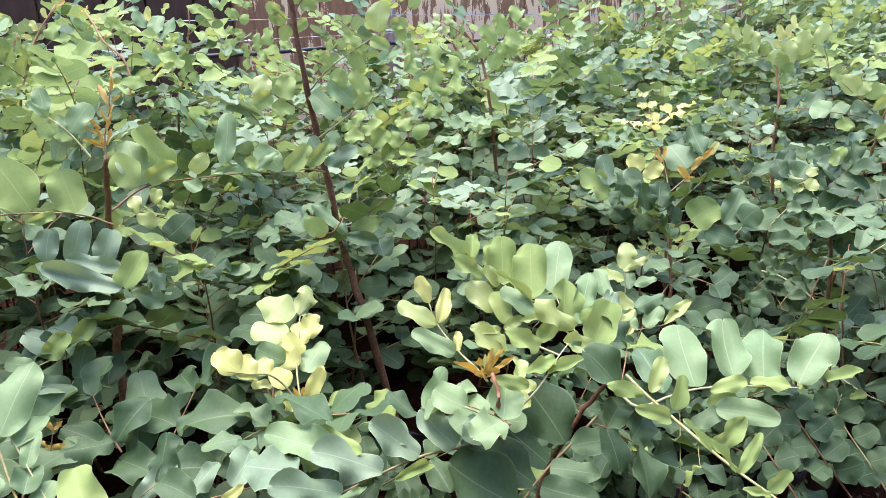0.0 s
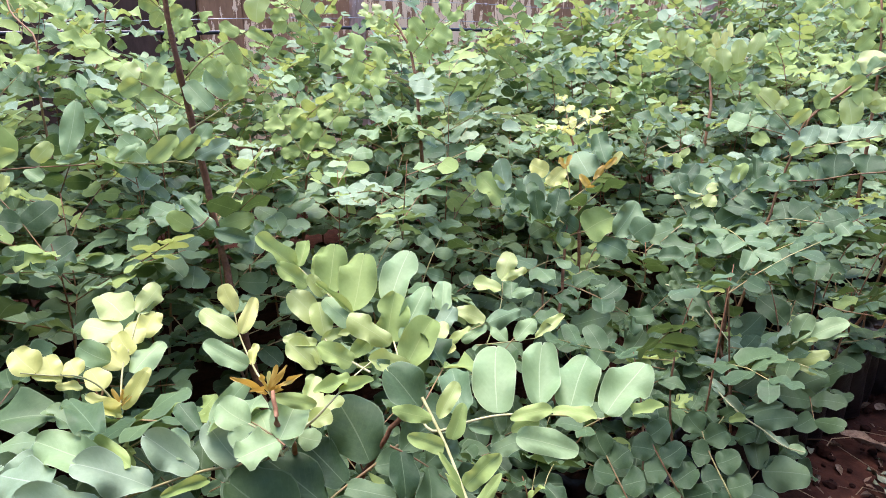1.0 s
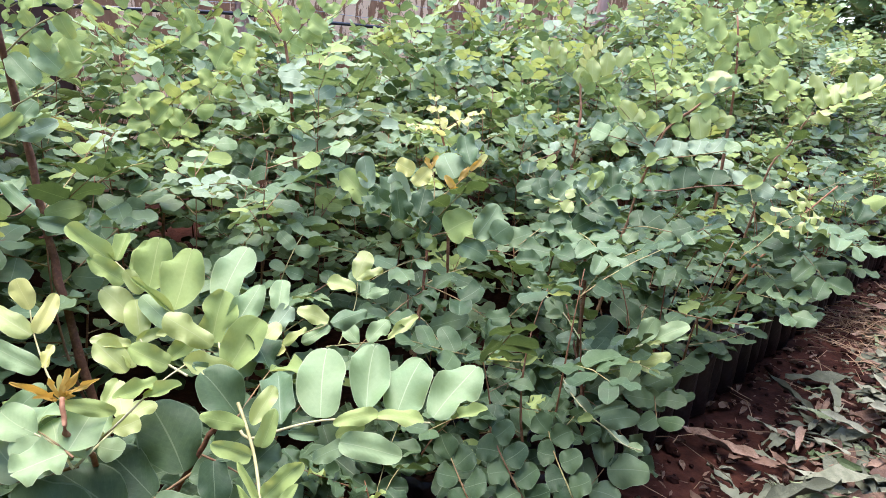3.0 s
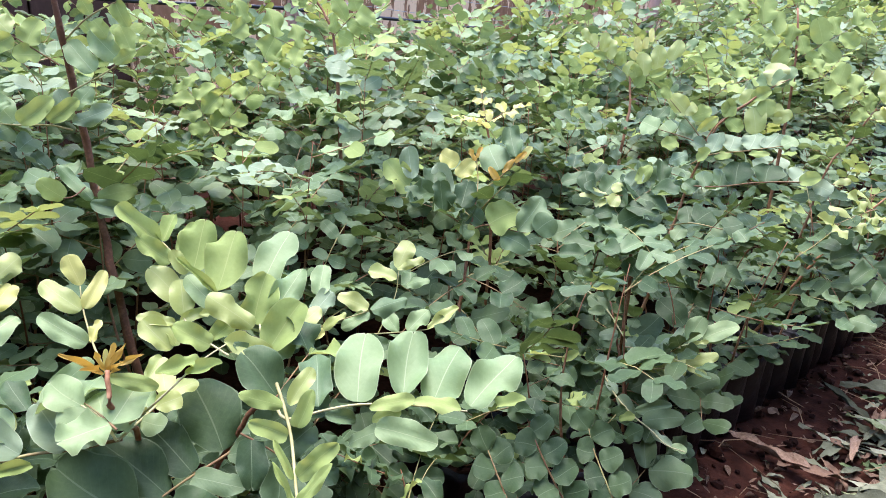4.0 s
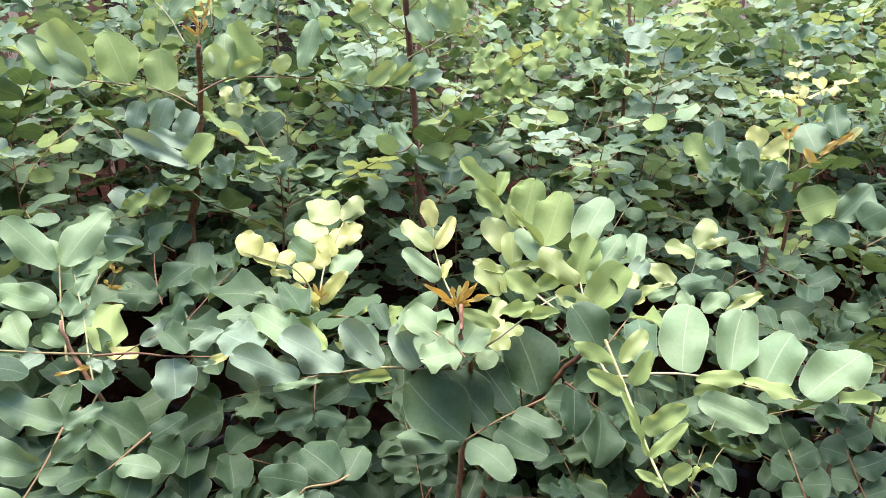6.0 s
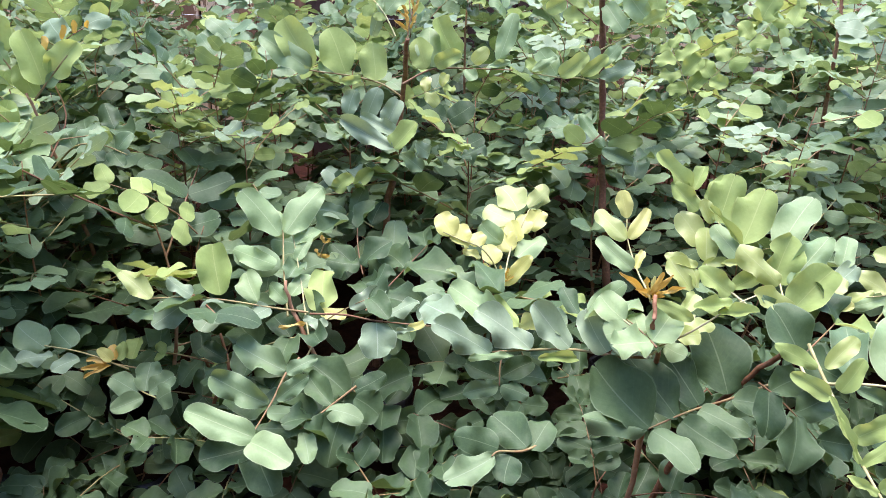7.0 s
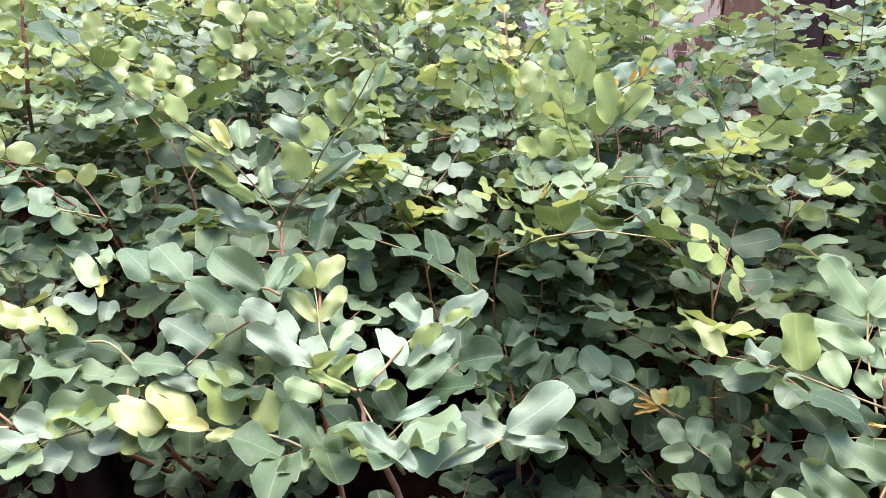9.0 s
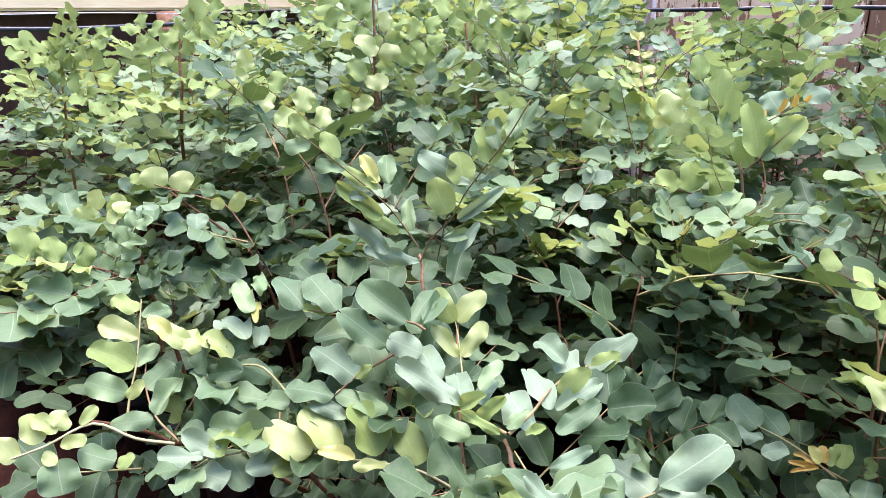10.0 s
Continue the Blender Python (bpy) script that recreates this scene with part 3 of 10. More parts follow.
blade(stalk, (-0.231, 0.864, 0.509), (-0.207, 0.900, 0.549), (0.267, -0.786, 0.558), "yellow", 0.46)
stalk = rachis(plant, [(-0.236, 0.856, 0.507), (-0.235, 0.858, 0.513), (-0.233, 0.859, 0.520)], 0.0012)
blade(stalk, (-0.236, 0.857, 0.512), (-0.242, 0.855, 0.538), (0.702, -0.704, 0.101), "bronze", 0.49)
blade(stalk, (-0.235, 0.858, 0.512), (-0.230, 0.862, 0.536), (0.311, -0.946, 0.093), "bronze", 0.48)
blade(stalk, (-0.236, 0.857, 0.510), (-0.220, 0.862, 0.525), (-0.069, -0.911, 0.407), "bronze", 0.57)
blade(stalk, (-0.237, 0.856, 0.510), (-0.248, 0.846, 0.527), (0.873, -0.371, 0.318), "bronze", 0.55)
stalk = frond(plant, (-0.246, 0.857, 0.481), (-0.295, 0.765, 0.513), (0.007, -0.308, 0.951), 3, 0.057, "sage", (15, 15), 0.06, 0.15)
stalk = frond(plant, (-0.247, 0.853, 0.443), (-0.356, 0.929, 0.460), (0.110, -0.785, 0.609), 2, 0.057, "mature", (15, 15), 0.06, 0.15)
stalk = frond(plant, (-0.246, 0.850, 0.434), (-0.135, 0.865, 0.483), (0.007, -0.308, 0.951), 3, 0.057, "lime", (15, 15), 0.06, 0.15)
stalk = frond(plant, (-0.248, 0.843, 0.387), (-0.229, 0.750, 0.363), (0.007, -0.308, 0.951), 3, 0.059, "mature", (15, 15), 0.06, 0.15)
stalk = frond(plant, (-0.247, 0.840, 0.379), (-0.147, 0.761, 0.359), (0.007, -0.308, 0.951), 3, 0.055, "mature", (15, 15), 0.06, 0.15)
stalk = frond(plant, (-0.245, 0.834, 0.362), (-0.344, 0.735, 0.373), (0.007, -0.308, 0.951), 3, 0.067, "sage", (15, 15), 0.06, 0.15)

plant = hero_sapling((0.034, 0.705), [(0.045, 0.745, 0.440), (0.045, 0.725, 0.540), (0.046, 0.679, 0.600), (0.038, 0.691, 0.633)], "sapling with bronze shoot tip and lime leaves in black bag")
stalk = rachis(plant, [(0.050, 0.673, 0.560), (0.029, 0.689, 0.577), (0.005, 0.697, 0.587)], 0.0018, PALE_TWIG)
blade(stalk, (0.008, 0.696, 0.586), (-0.033, 0.711, 0.602), (0.149, -0.504, 0.851), "pale", 1.33)
blade(stalk, (0.014, 0.693, 0.582), (-0.009, 0.674, 0.572), (0.175, -0.623, 0.762), "pale", 1.79)
blade(stalk, (0.029, 0.689, 0.577), (0.010, 0.725, 0.586), (0.064, -0.196, 0.979), "pale", 1.27)
blade(stalk, (0.040, 0.681, 0.569), (0.047, 0.723, 0.568), (0.383, -0.056, 0.922), "pale", 1.15)
blade(stalk, (0.023, 0.689, 0.577), (0.012, 0.661, 0.564), (0.277, -0.497, 0.822), "glaucous", 1.32)
stalk = rachis(plant, [(0.040, 0.696, 0.544), (0.057, 0.735, 0.552), (0.074, 0.762, 0.564)], 0.0018, PALE_TWIG)
blade(stalk, (0.059, 0.739, 0.554), (0.041, 0.767, 0.569), (0.121, -0.421, 0.899), "pale", 1.29)
blade(stalk, (0.063, 0.745, 0.556), (0.089, 0.760, 0.565), (0.126, -0.659, 0.742), "lime", 1.31)
blade(stalk, (0.072, 0.759, 0.563), (0.057, 0.788, 0.579), (0.131, -0.431, 0.893), "lime", 1.13)
blade(stalk, (0.074, 0.761, 0.563), (0.100, 0.787, 0.572), (0.286, -0.538, 0.793), "lime", 0.91)
blade(stalk, (0.053, 0.727, 0.550), (0.082, 0.722, 0.546), (0.032, -0.560, 0.828), "pale", 1.50)
stalk = rachis(plant, [(0.034, 0.705, 0.615), (0.022, 0.718, 0.626), (0.001, 0.745, 0.637), (-0.026, 0.786, 0.659), (-0.035, 0.803, 0.681)], 0.0016, PALE_TWIG)
blade(stalk, (-0.034, 0.803, 0.681), (-0.048, 0.810, 0.717), (0.465, -0.812, 0.352), "yellow", 0.97)
blade(stalk, (-0.026, 0.783, 0.658), (-0.072, 0.789, 0.692), (0.387, -0.682, 0.620), "lime", 0.71)
blade(stalk, (-0.024, 0.785, 0.659), (-0.011, 0.817, 0.697), (0.248, -0.778, 0.577), "yellow", 0.60)
blade(stalk, (-0.003, 0.743, 0.636), (-0.052, 0.738, 0.671), (0.493, -0.645, 0.584), "pale", 0.61)
blade(stalk, (-0.001, 0.745, 0.637), (0.002, 0.767, 0.655), (0.272, -0.638, 0.721), "yellow", 0.62)
stalk = rachis(plant, [(0.032, 0.705, 0.616), (0.031, 0.707, 0.621), (0.030, 0.706, 0.627)], 0.0013)
blade(stalk, (0.028, 0.705, 0.620), (-0.006, 0.685, 0.654), (0.745, -0.499, 0.443), "bronze", 0.29)
blade(stalk, (0.030, 0.706, 0.624), (0.022, 0.704, 0.649), (0.601, -0.789, 0.125), "bronze", 0.46)
blade(stalk, (0.030, 0.706, 0.624), (0.041, 0.704, 0.657), (-0.016, -0.998, -0.055), "bronze", 0.39)
blade(stalk, (0.031, 0.707, 0.624), (0.053, 0.708, 0.657), (-0.217, -0.957, 0.193), "bronze", 0.33)
blade(stalk, (0.032, 0.707, 0.623), (0.066, 0.708, 0.646), (-0.319, -0.814, 0.486), "bronze", 0.31)
blade(stalk, (0.032, 0.707, 0.620), (0.056, 0.693, 0.644), (-0.696, -0.625, 0.354), "bronze", 0.34)
blade(stalk, (0.029, 0.706, 0.621), (0.023, 0.680, 0.644), (0.933, 0.068, 0.353), "bronze", 0.35)
blade(stalk, (0.031, 0.707, 0.625), (0.032, 0.708, 0.650), (0.306, -0.951, 0.036), "yellow", 0.36)
stalk = rachis(plant, [(0.041, 0.706, 0.551), (0.076, 0.702, 0.584), (0.101, 0.711, 0.608), (0.121, 0.737, 0.623), (0.142, 0.768, 0.630)], 0.0016, PALE_TWIG)
blade(stalk, (0.121, 0.738, 0.625), (0.084, 0.705, 0.625), (0.429, -0.469, 0.772), "young", 0.54)
blade(stalk, (0.070, 0.710, 0.611), (0.078, 0.744, 0.625), (0.280, -0.414, 0.866), "lime", 0.82)
blade(stalk, (0.085, 0.709, 0.605), (0.043, 0.685, 0.629), (0.633, -0.484, 0.604), "young", 0.50)
blade(stalk, (0.108, 0.721, 0.614), (0.152, 0.718, 0.632), (-0.304, -0.710, 0.635), "young", 0.47)
blade(stalk, (0.039, 0.709, 0.576), (0.068, 0.716, 0.571), (0.277, -0.601, 0.750), "yellow", 0.57)
stalk = rachis(plant, [(0.040, 0.710, 0.549), (0.004, 0.717, 0.573), (-0.045, 0.710, 0.578)], 0.0014)
blade(stalk, (0.038, 0.708, 0.548), (-0.006, 0.731, 0.572), (0.161, -0.563, 0.811), "glaucous", 0.85)
blade(stalk, (-0.003, 0.689, 0.539), (0.032, 0.711, 0.549), (0.177, -0.631, 0.755), "glaucous", 0.52)
blade(stalk, (-0.045, 0.709, 0.577), (-0.015, 0.775, 0.602), (0.356, -0.475, 0.805), "pale", 0.52)
blade(stalk, (-0.032, 0.713, 0.578), (-0.004, 0.752, 0.581), (0.458, -0.395, 0.796), "sage", 0.55)
blade(stalk, (-0.055, 0.702, 0.574), (-0.090, 0.732, 0.592), (0.103, -0.419, 0.902), "mature", 0.78)
stalk = frond(plant, (0.056, 0.663, 0.581), (-0.002, 0.709, 0.585), (0.007, -0.308, 0.951), 2, 0.059, "pale", (15, 15), 0.06, 0.15)

plant = hero_sapling((0.045, 0.713), [(0.096, 0.760, 0.387), (0.135, 0.775, 0.480), (0.172, 0.770, 0.545), (0.192, 0.765, 0.582), (0.175, 0.790, 0.606)], "leafy sapling with large pale green leaflets in black bag")
stalk = rachis(plant, [(0.173, 0.792, 0.599), (0.150, 0.821, 0.622), (0.108, 0.859, 0.651), (0.068, 0.886, 0.673), (0.025, 0.907, 0.705)], 0.0016, PALE_TWIG)
blade(stalk, (0.023, 0.906, 0.704), (-0.032, 0.912, 0.750), (0.369, -0.758, 0.538), "young", 0.57)
blade(stalk, (0.041, 0.892, 0.682), (-0.002, 0.890, 0.716), (0.439, -0.738, 0.513), "young", 0.67)
blade(stalk, (0.026, 0.907, 0.705), (0.032, 0.940, 0.737), (0.232, -0.693, 0.683), "young", 0.72)
blade(stalk, (0.050, 0.899, 0.693), (0.063, 0.935, 0.727), (0.211, -0.712, 0.670), "young", 0.83)
blade(stalk, (0.069, 0.884, 0.671), (0.076, 0.938, 0.729), (0.188, -0.733, 0.654), "young", 0.94)
blade(stalk, (0.106, 0.863, 0.655), (0.119, 0.931, 0.717), (0.164, -0.685, 0.710), "young", 0.91)
blade(stalk, (0.062, 0.884, 0.669), (0.045, 0.880, 0.702), (0.561, -0.805, 0.193), "lime", 0.75)
blade(stalk, (0.108, 0.860, 0.652), (0.062, 0.858, 0.704), (0.497, -0.774, 0.393), "young", 0.23)
blade(stalk, (0.162, 0.823, 0.625), (0.115, 0.813, 0.674), (0.559, -0.732, 0.389), "lime", 0.70)
stalk = rachis(plant, [(0.174, 0.791, 0.598), (0.171, 0.819, 0.609), (0.159, 0.867, 0.619), (0.149, 0.929, 0.641)], 0.0016, PALE_TWIG)
blade(stalk, (0.149, 0.923, 0.639), (0.175, 1.011, 0.699), (0.160, -0.586, 0.794), "pale", 0.69)
blade(stalk, (0.153, 0.852, 0.615), (0.163, 0.899, 0.672), (0.103, -0.777, 0.621), "young", 0.90)
blade(stalk, (0.173, 0.853, 0.617), (0.203, 0.932, 0.669), (0.148, -0.583, 0.799), "pale", 0.55)
blade(stalk, (0.181, 0.805, 0.602), (0.216, 0.853, 0.649), (0.066, -0.722, 0.689), "young", 0.92)
blade(stalk, (0.190, 0.801, 0.600), (0.140, 0.775, 0.633), (0.643, -0.551, 0.532), "lime", 0.65)
blade(stalk, (0.172, 0.859, 0.618), (0.198, 0.861, 0.641), (-0.304, -0.840, 0.450), "young", 0.73)
blade(stalk, (0.178, 0.792, 0.598), (0.147, 0.778, 0.625), (0.666, -0.604, 0.438), "sage", 0.60)
blade(stalk, (0.182, 0.789, 0.592), (0.207, 0.847, 0.612), (0.230, -0.402, 0.886), "sage", 0.61)
stalk = rachis(plant, [(0.136, 0.797, 0.599), (0.101, 0.817, 0.610), (0.073, 0.838, 0.623), (0.052, 0.864, 0.644)], 0.0016, PALE_TWIG)
blade(stalk, (0.059, 0.864, 0.644), (0.016, 0.876, 0.678), (0.292, -0.729, 0.619), "lime", 1.01)
blade(stalk, (0.070, 0.844, 0.627), (0.057, 0.869, 0.669), (0.243, -0.796, 0.555), "lime", 0.99)
blade(stalk, (0.113, 0.843, 0.640), (0.066, 0.867, 0.675), (0.152, -0.697, 0.700), "pale", 0.64)
blade(stalk, (0.062, 0.812, 0.595), (0.027, 0.820, 0.634), (0.420, -0.743, 0.521), "lime", 0.96)
blade(stalk, (0.112, 0.810, 0.605), (0.066, 0.810, 0.631), (0.352, -0.693, 0.629), "young", 0.78)
blade(stalk, (0.061, 0.837, 0.621), (0.020, 0.820, 0.636), (0.492, -0.596, 0.634), "lime", 0.56)
blade(stalk, (0.109, 0.815, 0.611), (0.140, 0.841, 0.629), (0.155, -0.681, 0.716), "young", 0.82)
blade(stalk, (0.087, 0.842, 0.631), (0.128, 0.834, 0.643), (-0.326, -0.695, 0.640), "lime", 0.33)
blade(stalk, (0.065, 0.838, 0.622), (0.093, 0.852, 0.636), (0.054, -0.764, 0.643), "lime", 0.70)
blade(stalk, (0.068, 0.816, 0.599), (0.051, 0.834, 0.623), (0.220, -0.695, 0.685), "lime", 0.85)
stalk = rachis(plant, [(0.171, 0.800, 0.594), (0.211, 0.853, 0.600), (0.238, 0.907, 0.592), (0.295, 1.009, 0.571)], 0.0016, PALE_TWIG)
blade(stalk, (0.228, 0.931, 0.626), (0.230, 0.977, 0.663), (0.056, -0.626, 0.778), "pale", 0.73)
blade(stalk, (0.296, 1.010, 0.575), (0.249, 1.008, 0.598), (0.321, -0.751, 0.576), "lime", 0.73)
blade(stalk, (0.299, 1.008, 0.569), (0.258, 0.970, 0.559), (0.276, -0.511, 0.814), "pale", 0.56)
blade(stalk, (0.221, 0.899, 0.611), (0.247, 0.941, 0.629), (0.212, -0.498, 0.841), "glaucous", 0.80)
blade(stalk, (0.209, 0.863, 0.608), (0.234, 0.895, 0.625), (0.178, -0.574, 0.799), "lime", 0.95)
blade(stalk, (0.212, 0.855, 0.599), (0.247, 0.842, 0.614), (-0.478, -0.624, 0.618), "yellow", 0.76)
blade(stalk, (0.237, 0.901, 0.589), (0.269, 0.912, 0.611), (-0.137, -0.781, 0.609), "lime", 0.55)
blade(stalk, (0.299, 1.009, 0.572), (0.356, 1.044, 0.582), (0.220, -0.601, 0.768), "sage", 0.56)
stalk = rachis(plant, [(0.198, 0.748, 0.576), (0.219, 0.719, 0.563), (0.262, 0.727, 0.571), (0.302, 0.740, 0.572), (0.357, 0.747, 0.569), (0.430, 0.745, 0.564)], 0.0020, PALE_TWIG)
blade(stalk, (0.255, 0.728, 0.573), (0.239, 0.796, 0.615), (0.008, -0.526, 0.851), "sage", 0.73)
blade(stalk, (0.298, 0.740, 0.573), (0.301, 0.825, 0.627), (-0.004, -0.533, 0.846), "pale", 0.89)
blade(stalk, (0.352, 0.751, 0.577), (0.359, 0.830, 0.621), (-0.043, -0.484, 0.874), "pale", 0.92)
blade(stalk, (0.388, 0.750, 0.572), (0.425, 0.826, 0.618), (-0.025, -0.514, 0.857), "pale", 0.89)
blade(stalk, (0.432, 0.747, 0.568), (0.491, 0.804, 0.613), (-0.066, -0.577, 0.814), "pale", 0.86)
blade(stalk, (0.368, 0.751, 0.575), (0.318, 0.724, 0.582), (0.373, -0.489, 0.789), "young", 0.55)
blade(stalk, (0.423, 0.746, 0.566), (0.370, 0.733, 0.590), (0.447, -0.623, 0.642), "young", 0.58)
blade(stalk, (0.464, 0.743, 0.574), (0.488, 0.717, 0.601), (-0.841, -0.292, 0.456), "young", 0.58)
blade(stalk, (0.320, 0.730, 0.549), (0.390, 0.701, 0.552), (-0.261, -0.555, 0.790), "pale", 0.64)
blade(stalk, (0.329, 0.728, 0.545), (0.289, 0.722, 0.534), (-0.111, -0.641, 0.760), "sage", 0.83)
blade(stalk, (0.351, 0.743, 0.564), (0.316, 0.737, 0.551), (-0.161, -0.663, 0.731), "young", 0.89)
blade(stalk, (0.262, 0.724, 0.566), (0.303, 0.740, 0.553), (0.436, -0.540, 0.720), "sage", 0.63)
stalk = rachis(plant, [(0.207, 0.730, 0.602), (0.220, 0.700, 0.594), (0.238, 0.644, 0.591), (0.256, 0.563, 0.596), (0.266, 0.517, 0.602), (0.276, 0.482, 0.606)], 0.0022, PALE_TWIG)
blade(stalk, (0.221, 0.697, 0.594), (0.175, 0.689, 0.612), (0.337, -0.774, 0.535), "young", 0.60)
blade(stalk, (0.235, 0.646, 0.591), (0.197, 0.642, 0.610), (0.355, -0.770, 0.530), "young", 0.67)
blade(stalk, (0.227, 0.695, 0.595), (0.248, 0.717, 0.632), (0.019, -0.858, 0.514), "lime", 0.64)
blade(stalk, (0.242, 0.656, 0.594), (0.257, 0.668, 0.631), (-0.078, -0.940, 0.331), "young", 0.69)
blade(stalk, (0.255, 0.576, 0.595), (0.290, 0.587, 0.626), (-0.186, -0.846, 0.500), "young", 0.61)
blade(stalk, (0.261, 0.530, 0.599), (0.286, 0.545, 0.635), (-0.146, -0.869, 0.473), "young", 0.40)
blade(stalk, (0.252, 0.574, 0.594), (0.231, 0.593, 0.624), (0.119, -0.797, 0.592), "young", 0.28)
blade(stalk, (0.260, 0.533, 0.599), (0.237, 0.554, 0.629), (0.112, -0.779, 0.617), "young", 0.21)
blade(stalk, (0.273, 0.499, 0.604), (0.292, 0.501, 0.623), (-0.336, -0.825, 0.455), "young", 0.78)
blade(stalk, (0.273, 0.493, 0.604), (0.249, 0.496, 0.610), (0.077, -0.697, 0.713), "young", 0.47)
stalk = rachis(plant, [(0.185, 0.788, 0.509), (0.140, 0.753, 0.487), (0.100, 0.711, 0.478), (0.062, 0.663, 0.466)], 0.0022)
blade(stalk, (0.137, 0.754, 0.490), (0.091, 0.809, 0.556), (0.198, -0.684, 0.702), "mature", 1.08)
blade(stalk, (0.110, 0.724, 0.481), (0.032, 0.764, 0.538), (0.232, -0.620, 0.749), "mature", 0.74)
blade(stalk, (0.091, 0.695, 0.471), (0.009, 0.721, 0.529), (0.318, -0.613, 0.723), "mature", 0.78)
blade(stalk, (0.065, 0.665, 0.466), (-0.022, 0.672, 0.522), (0.412, -0.573, 0.708), "mature", 1.11)
blade(stalk, (0.141, 0.753, 0.487), (0.203, 0.757, 0.495), (-0.065, -0.620, 0.782), "sage", 0.91)
blade(stalk, (0.109, 0.720, 0.479), (0.169, 0.702, 0.488), (-0.267, -0.506, 0.820), "sage", 0.70)
blade(stalk, (0.094, 0.697, 0.470), (0.162, 0.669, 0.464), (-0.111, -0.474, 0.873), "mature", 0.93)
blade(stalk, (0.066, 0.664, 0.465), (0.125, 0.636, 0.473), (-0.298, -0.376, 0.877), "sage", 0.93)
blade(stalk, (0.063, 0.662, 0.465), (-0.001, 0.604, 0.495), (0.606, -0.274, 0.747), "sage", 0.41)
stalk = rachis(plant, [(0.040, 0.708, 0.538), (-0.004, 0.691, 0.535), (-0.046, 0.676, 0.537), (-0.094, 0.650, 0.534), (-0.137, 0.621, 0.531)], 0.0022)
blade(stalk, (-0.007, 0.691, 0.537), (-0.056, 0.714, 0.569), (0.251, -0.567, 0.785), "glaucous", 1.15)
blade(stalk, (-0.051, 0.674, 0.538), (-0.113, 0.679, 0.579), (0.420, -0.570, 0.706), "glaucous", 0.88)
blade(stalk, (-0.094, 0.649, 0.534), (-0.166, 0.634, 0.584), (0.560, -0.508, 0.654), "glaucous", 0.72)
blade(stalk, (-0.137, 0.619, 0.529), (-0.203, 0.586, 0.575), (0.653, -0.404, 0.640), "glaucous", 0.62)
blade(stalk, (-0.182, 0.611, 0.565), (-0.240, 0.618, 0.583), (0.196, -0.490, 0.850), "glaucous", 0.99)
blade(stalk, (-0.040, 0.672, 0.528), (-0.075, 0.633, 0.540), (0.590, -0.302, 0.749), "young", 0.41)
blade(stalk, (-0.111, 0.635, 0.528), (-0.151, 0.584, 0.538), (0.570, -0.292, 0.768), "pale", 0.27)
blade(stalk, (-0.138, 0.645, 0.566), (-0.233, 0.667, 0.581), (0.026, -0.484, 0.875), "pale", 0.70)
blade(stalk, (-0.116, 0.653, 0.558), (-0.175, 0.690, 0.571), (-0.011, -0.339, 0.941), "young", 0.52)
blade(stalk, (-0.150, 0.658, 0.599), (-0.226, 0.737, 0.593), (-0.136, -0.055, 0.989), "mature", 0.51)
blade(stalk, (-0.065, 0.675, 0.550), (-0.120, 0.724, 0.573), (0.072, -0.359, 0.931), "sage", 0.64)
stalk = frond(plant, (0.198, 0.735, 0.569), (0.231, 0.816, 0.596), (0.110, -0.785, 0.609), 2, 0.071, "mature", (15, 15), 0.06, 0.15)
stalk = frond(plant, (0.167, 0.719, 0.542), (0.241, 0.712, 0.493), (0.007, -0.308, 0.951), 3, 0.057, "mature", (15, 15), 0.06, 0.15)

plant = hero_sapling((-0.404, 0.618), [(-0.423, 0.615, 0.338), (-0.438, 0.605, 0.445), (-0.471, 0.605, 0.495), (-0.485, 0.607, 0.545)], "sapling with a horizontal row of pale wavy leaflets in black bag")
stalk = rachis(plant, [(-0.479, 0.602, 0.487), (-0.535, 0.656, 0.531), (-0.568, 0.693, 0.572), (-0.571, 0.695, 0.580)], 0.0018)
blade(stalk, (-0.570, 0.690, 0.571), (-0.639, 0.678, 0.644), (0.668, -0.491, 0.559), "pale", 0.74)
blade(stalk, (-0.567, 0.696, 0.574), (-0.560, 0.785, 0.640), (0.583, -0.518, 0.626), "pale", 0.66)
blade(stalk, (-0.540, 0.654, 0.534), (-0.592, 0.613, 0.569), (0.709, -0.387, 0.590), "sage", 0.88)
blade(stalk, (-0.521, 0.652, 0.523), (-0.533, 0.697, 0.536), (0.501, -0.115, 0.858), "sage", 1.03)
stalk = rachis(plant, [(-0.452, 0.619, 0.495), (-0.499, 0.585, 0.505), (-0.545, 0.550, 0.518), (-0.591, 0.520, 0.524), (-0.636, 0.482, 0.525)], 0.0018)
blade(stalk, (-0.558, 0.545, 0.524), (-0.607, 0.582, 0.584), (0.467, -0.521, 0.714), "young", 0.88)
blade(stalk, (-0.635, 0.482, 0.524), (-0.684, 0.472, 0.564), (0.621, -0.441, 0.648), "lime", 0.66)
blade(stalk, (-0.591, 0.521, 0.526), (-0.624, 0.503, 0.549), (0.652, -0.415, 0.635), "glaucous", 0.79)
blade(stalk, (-0.556, 0.543, 0.520), (-0.547, 0.495, 0.486), (0.443, -0.462, 0.769), "glaucous", 0.96)
blade(stalk, (-0.589, 0.520, 0.522), (-0.606, 0.458, 0.507), (0.526, -0.339, 0.780), "glaucous", 0.78)
blade(stalk, (-0.498, 0.586, 0.506), (-0.512, 0.537, 0.493), (0.476, -0.340, 0.811), "glaucous", 0.84)
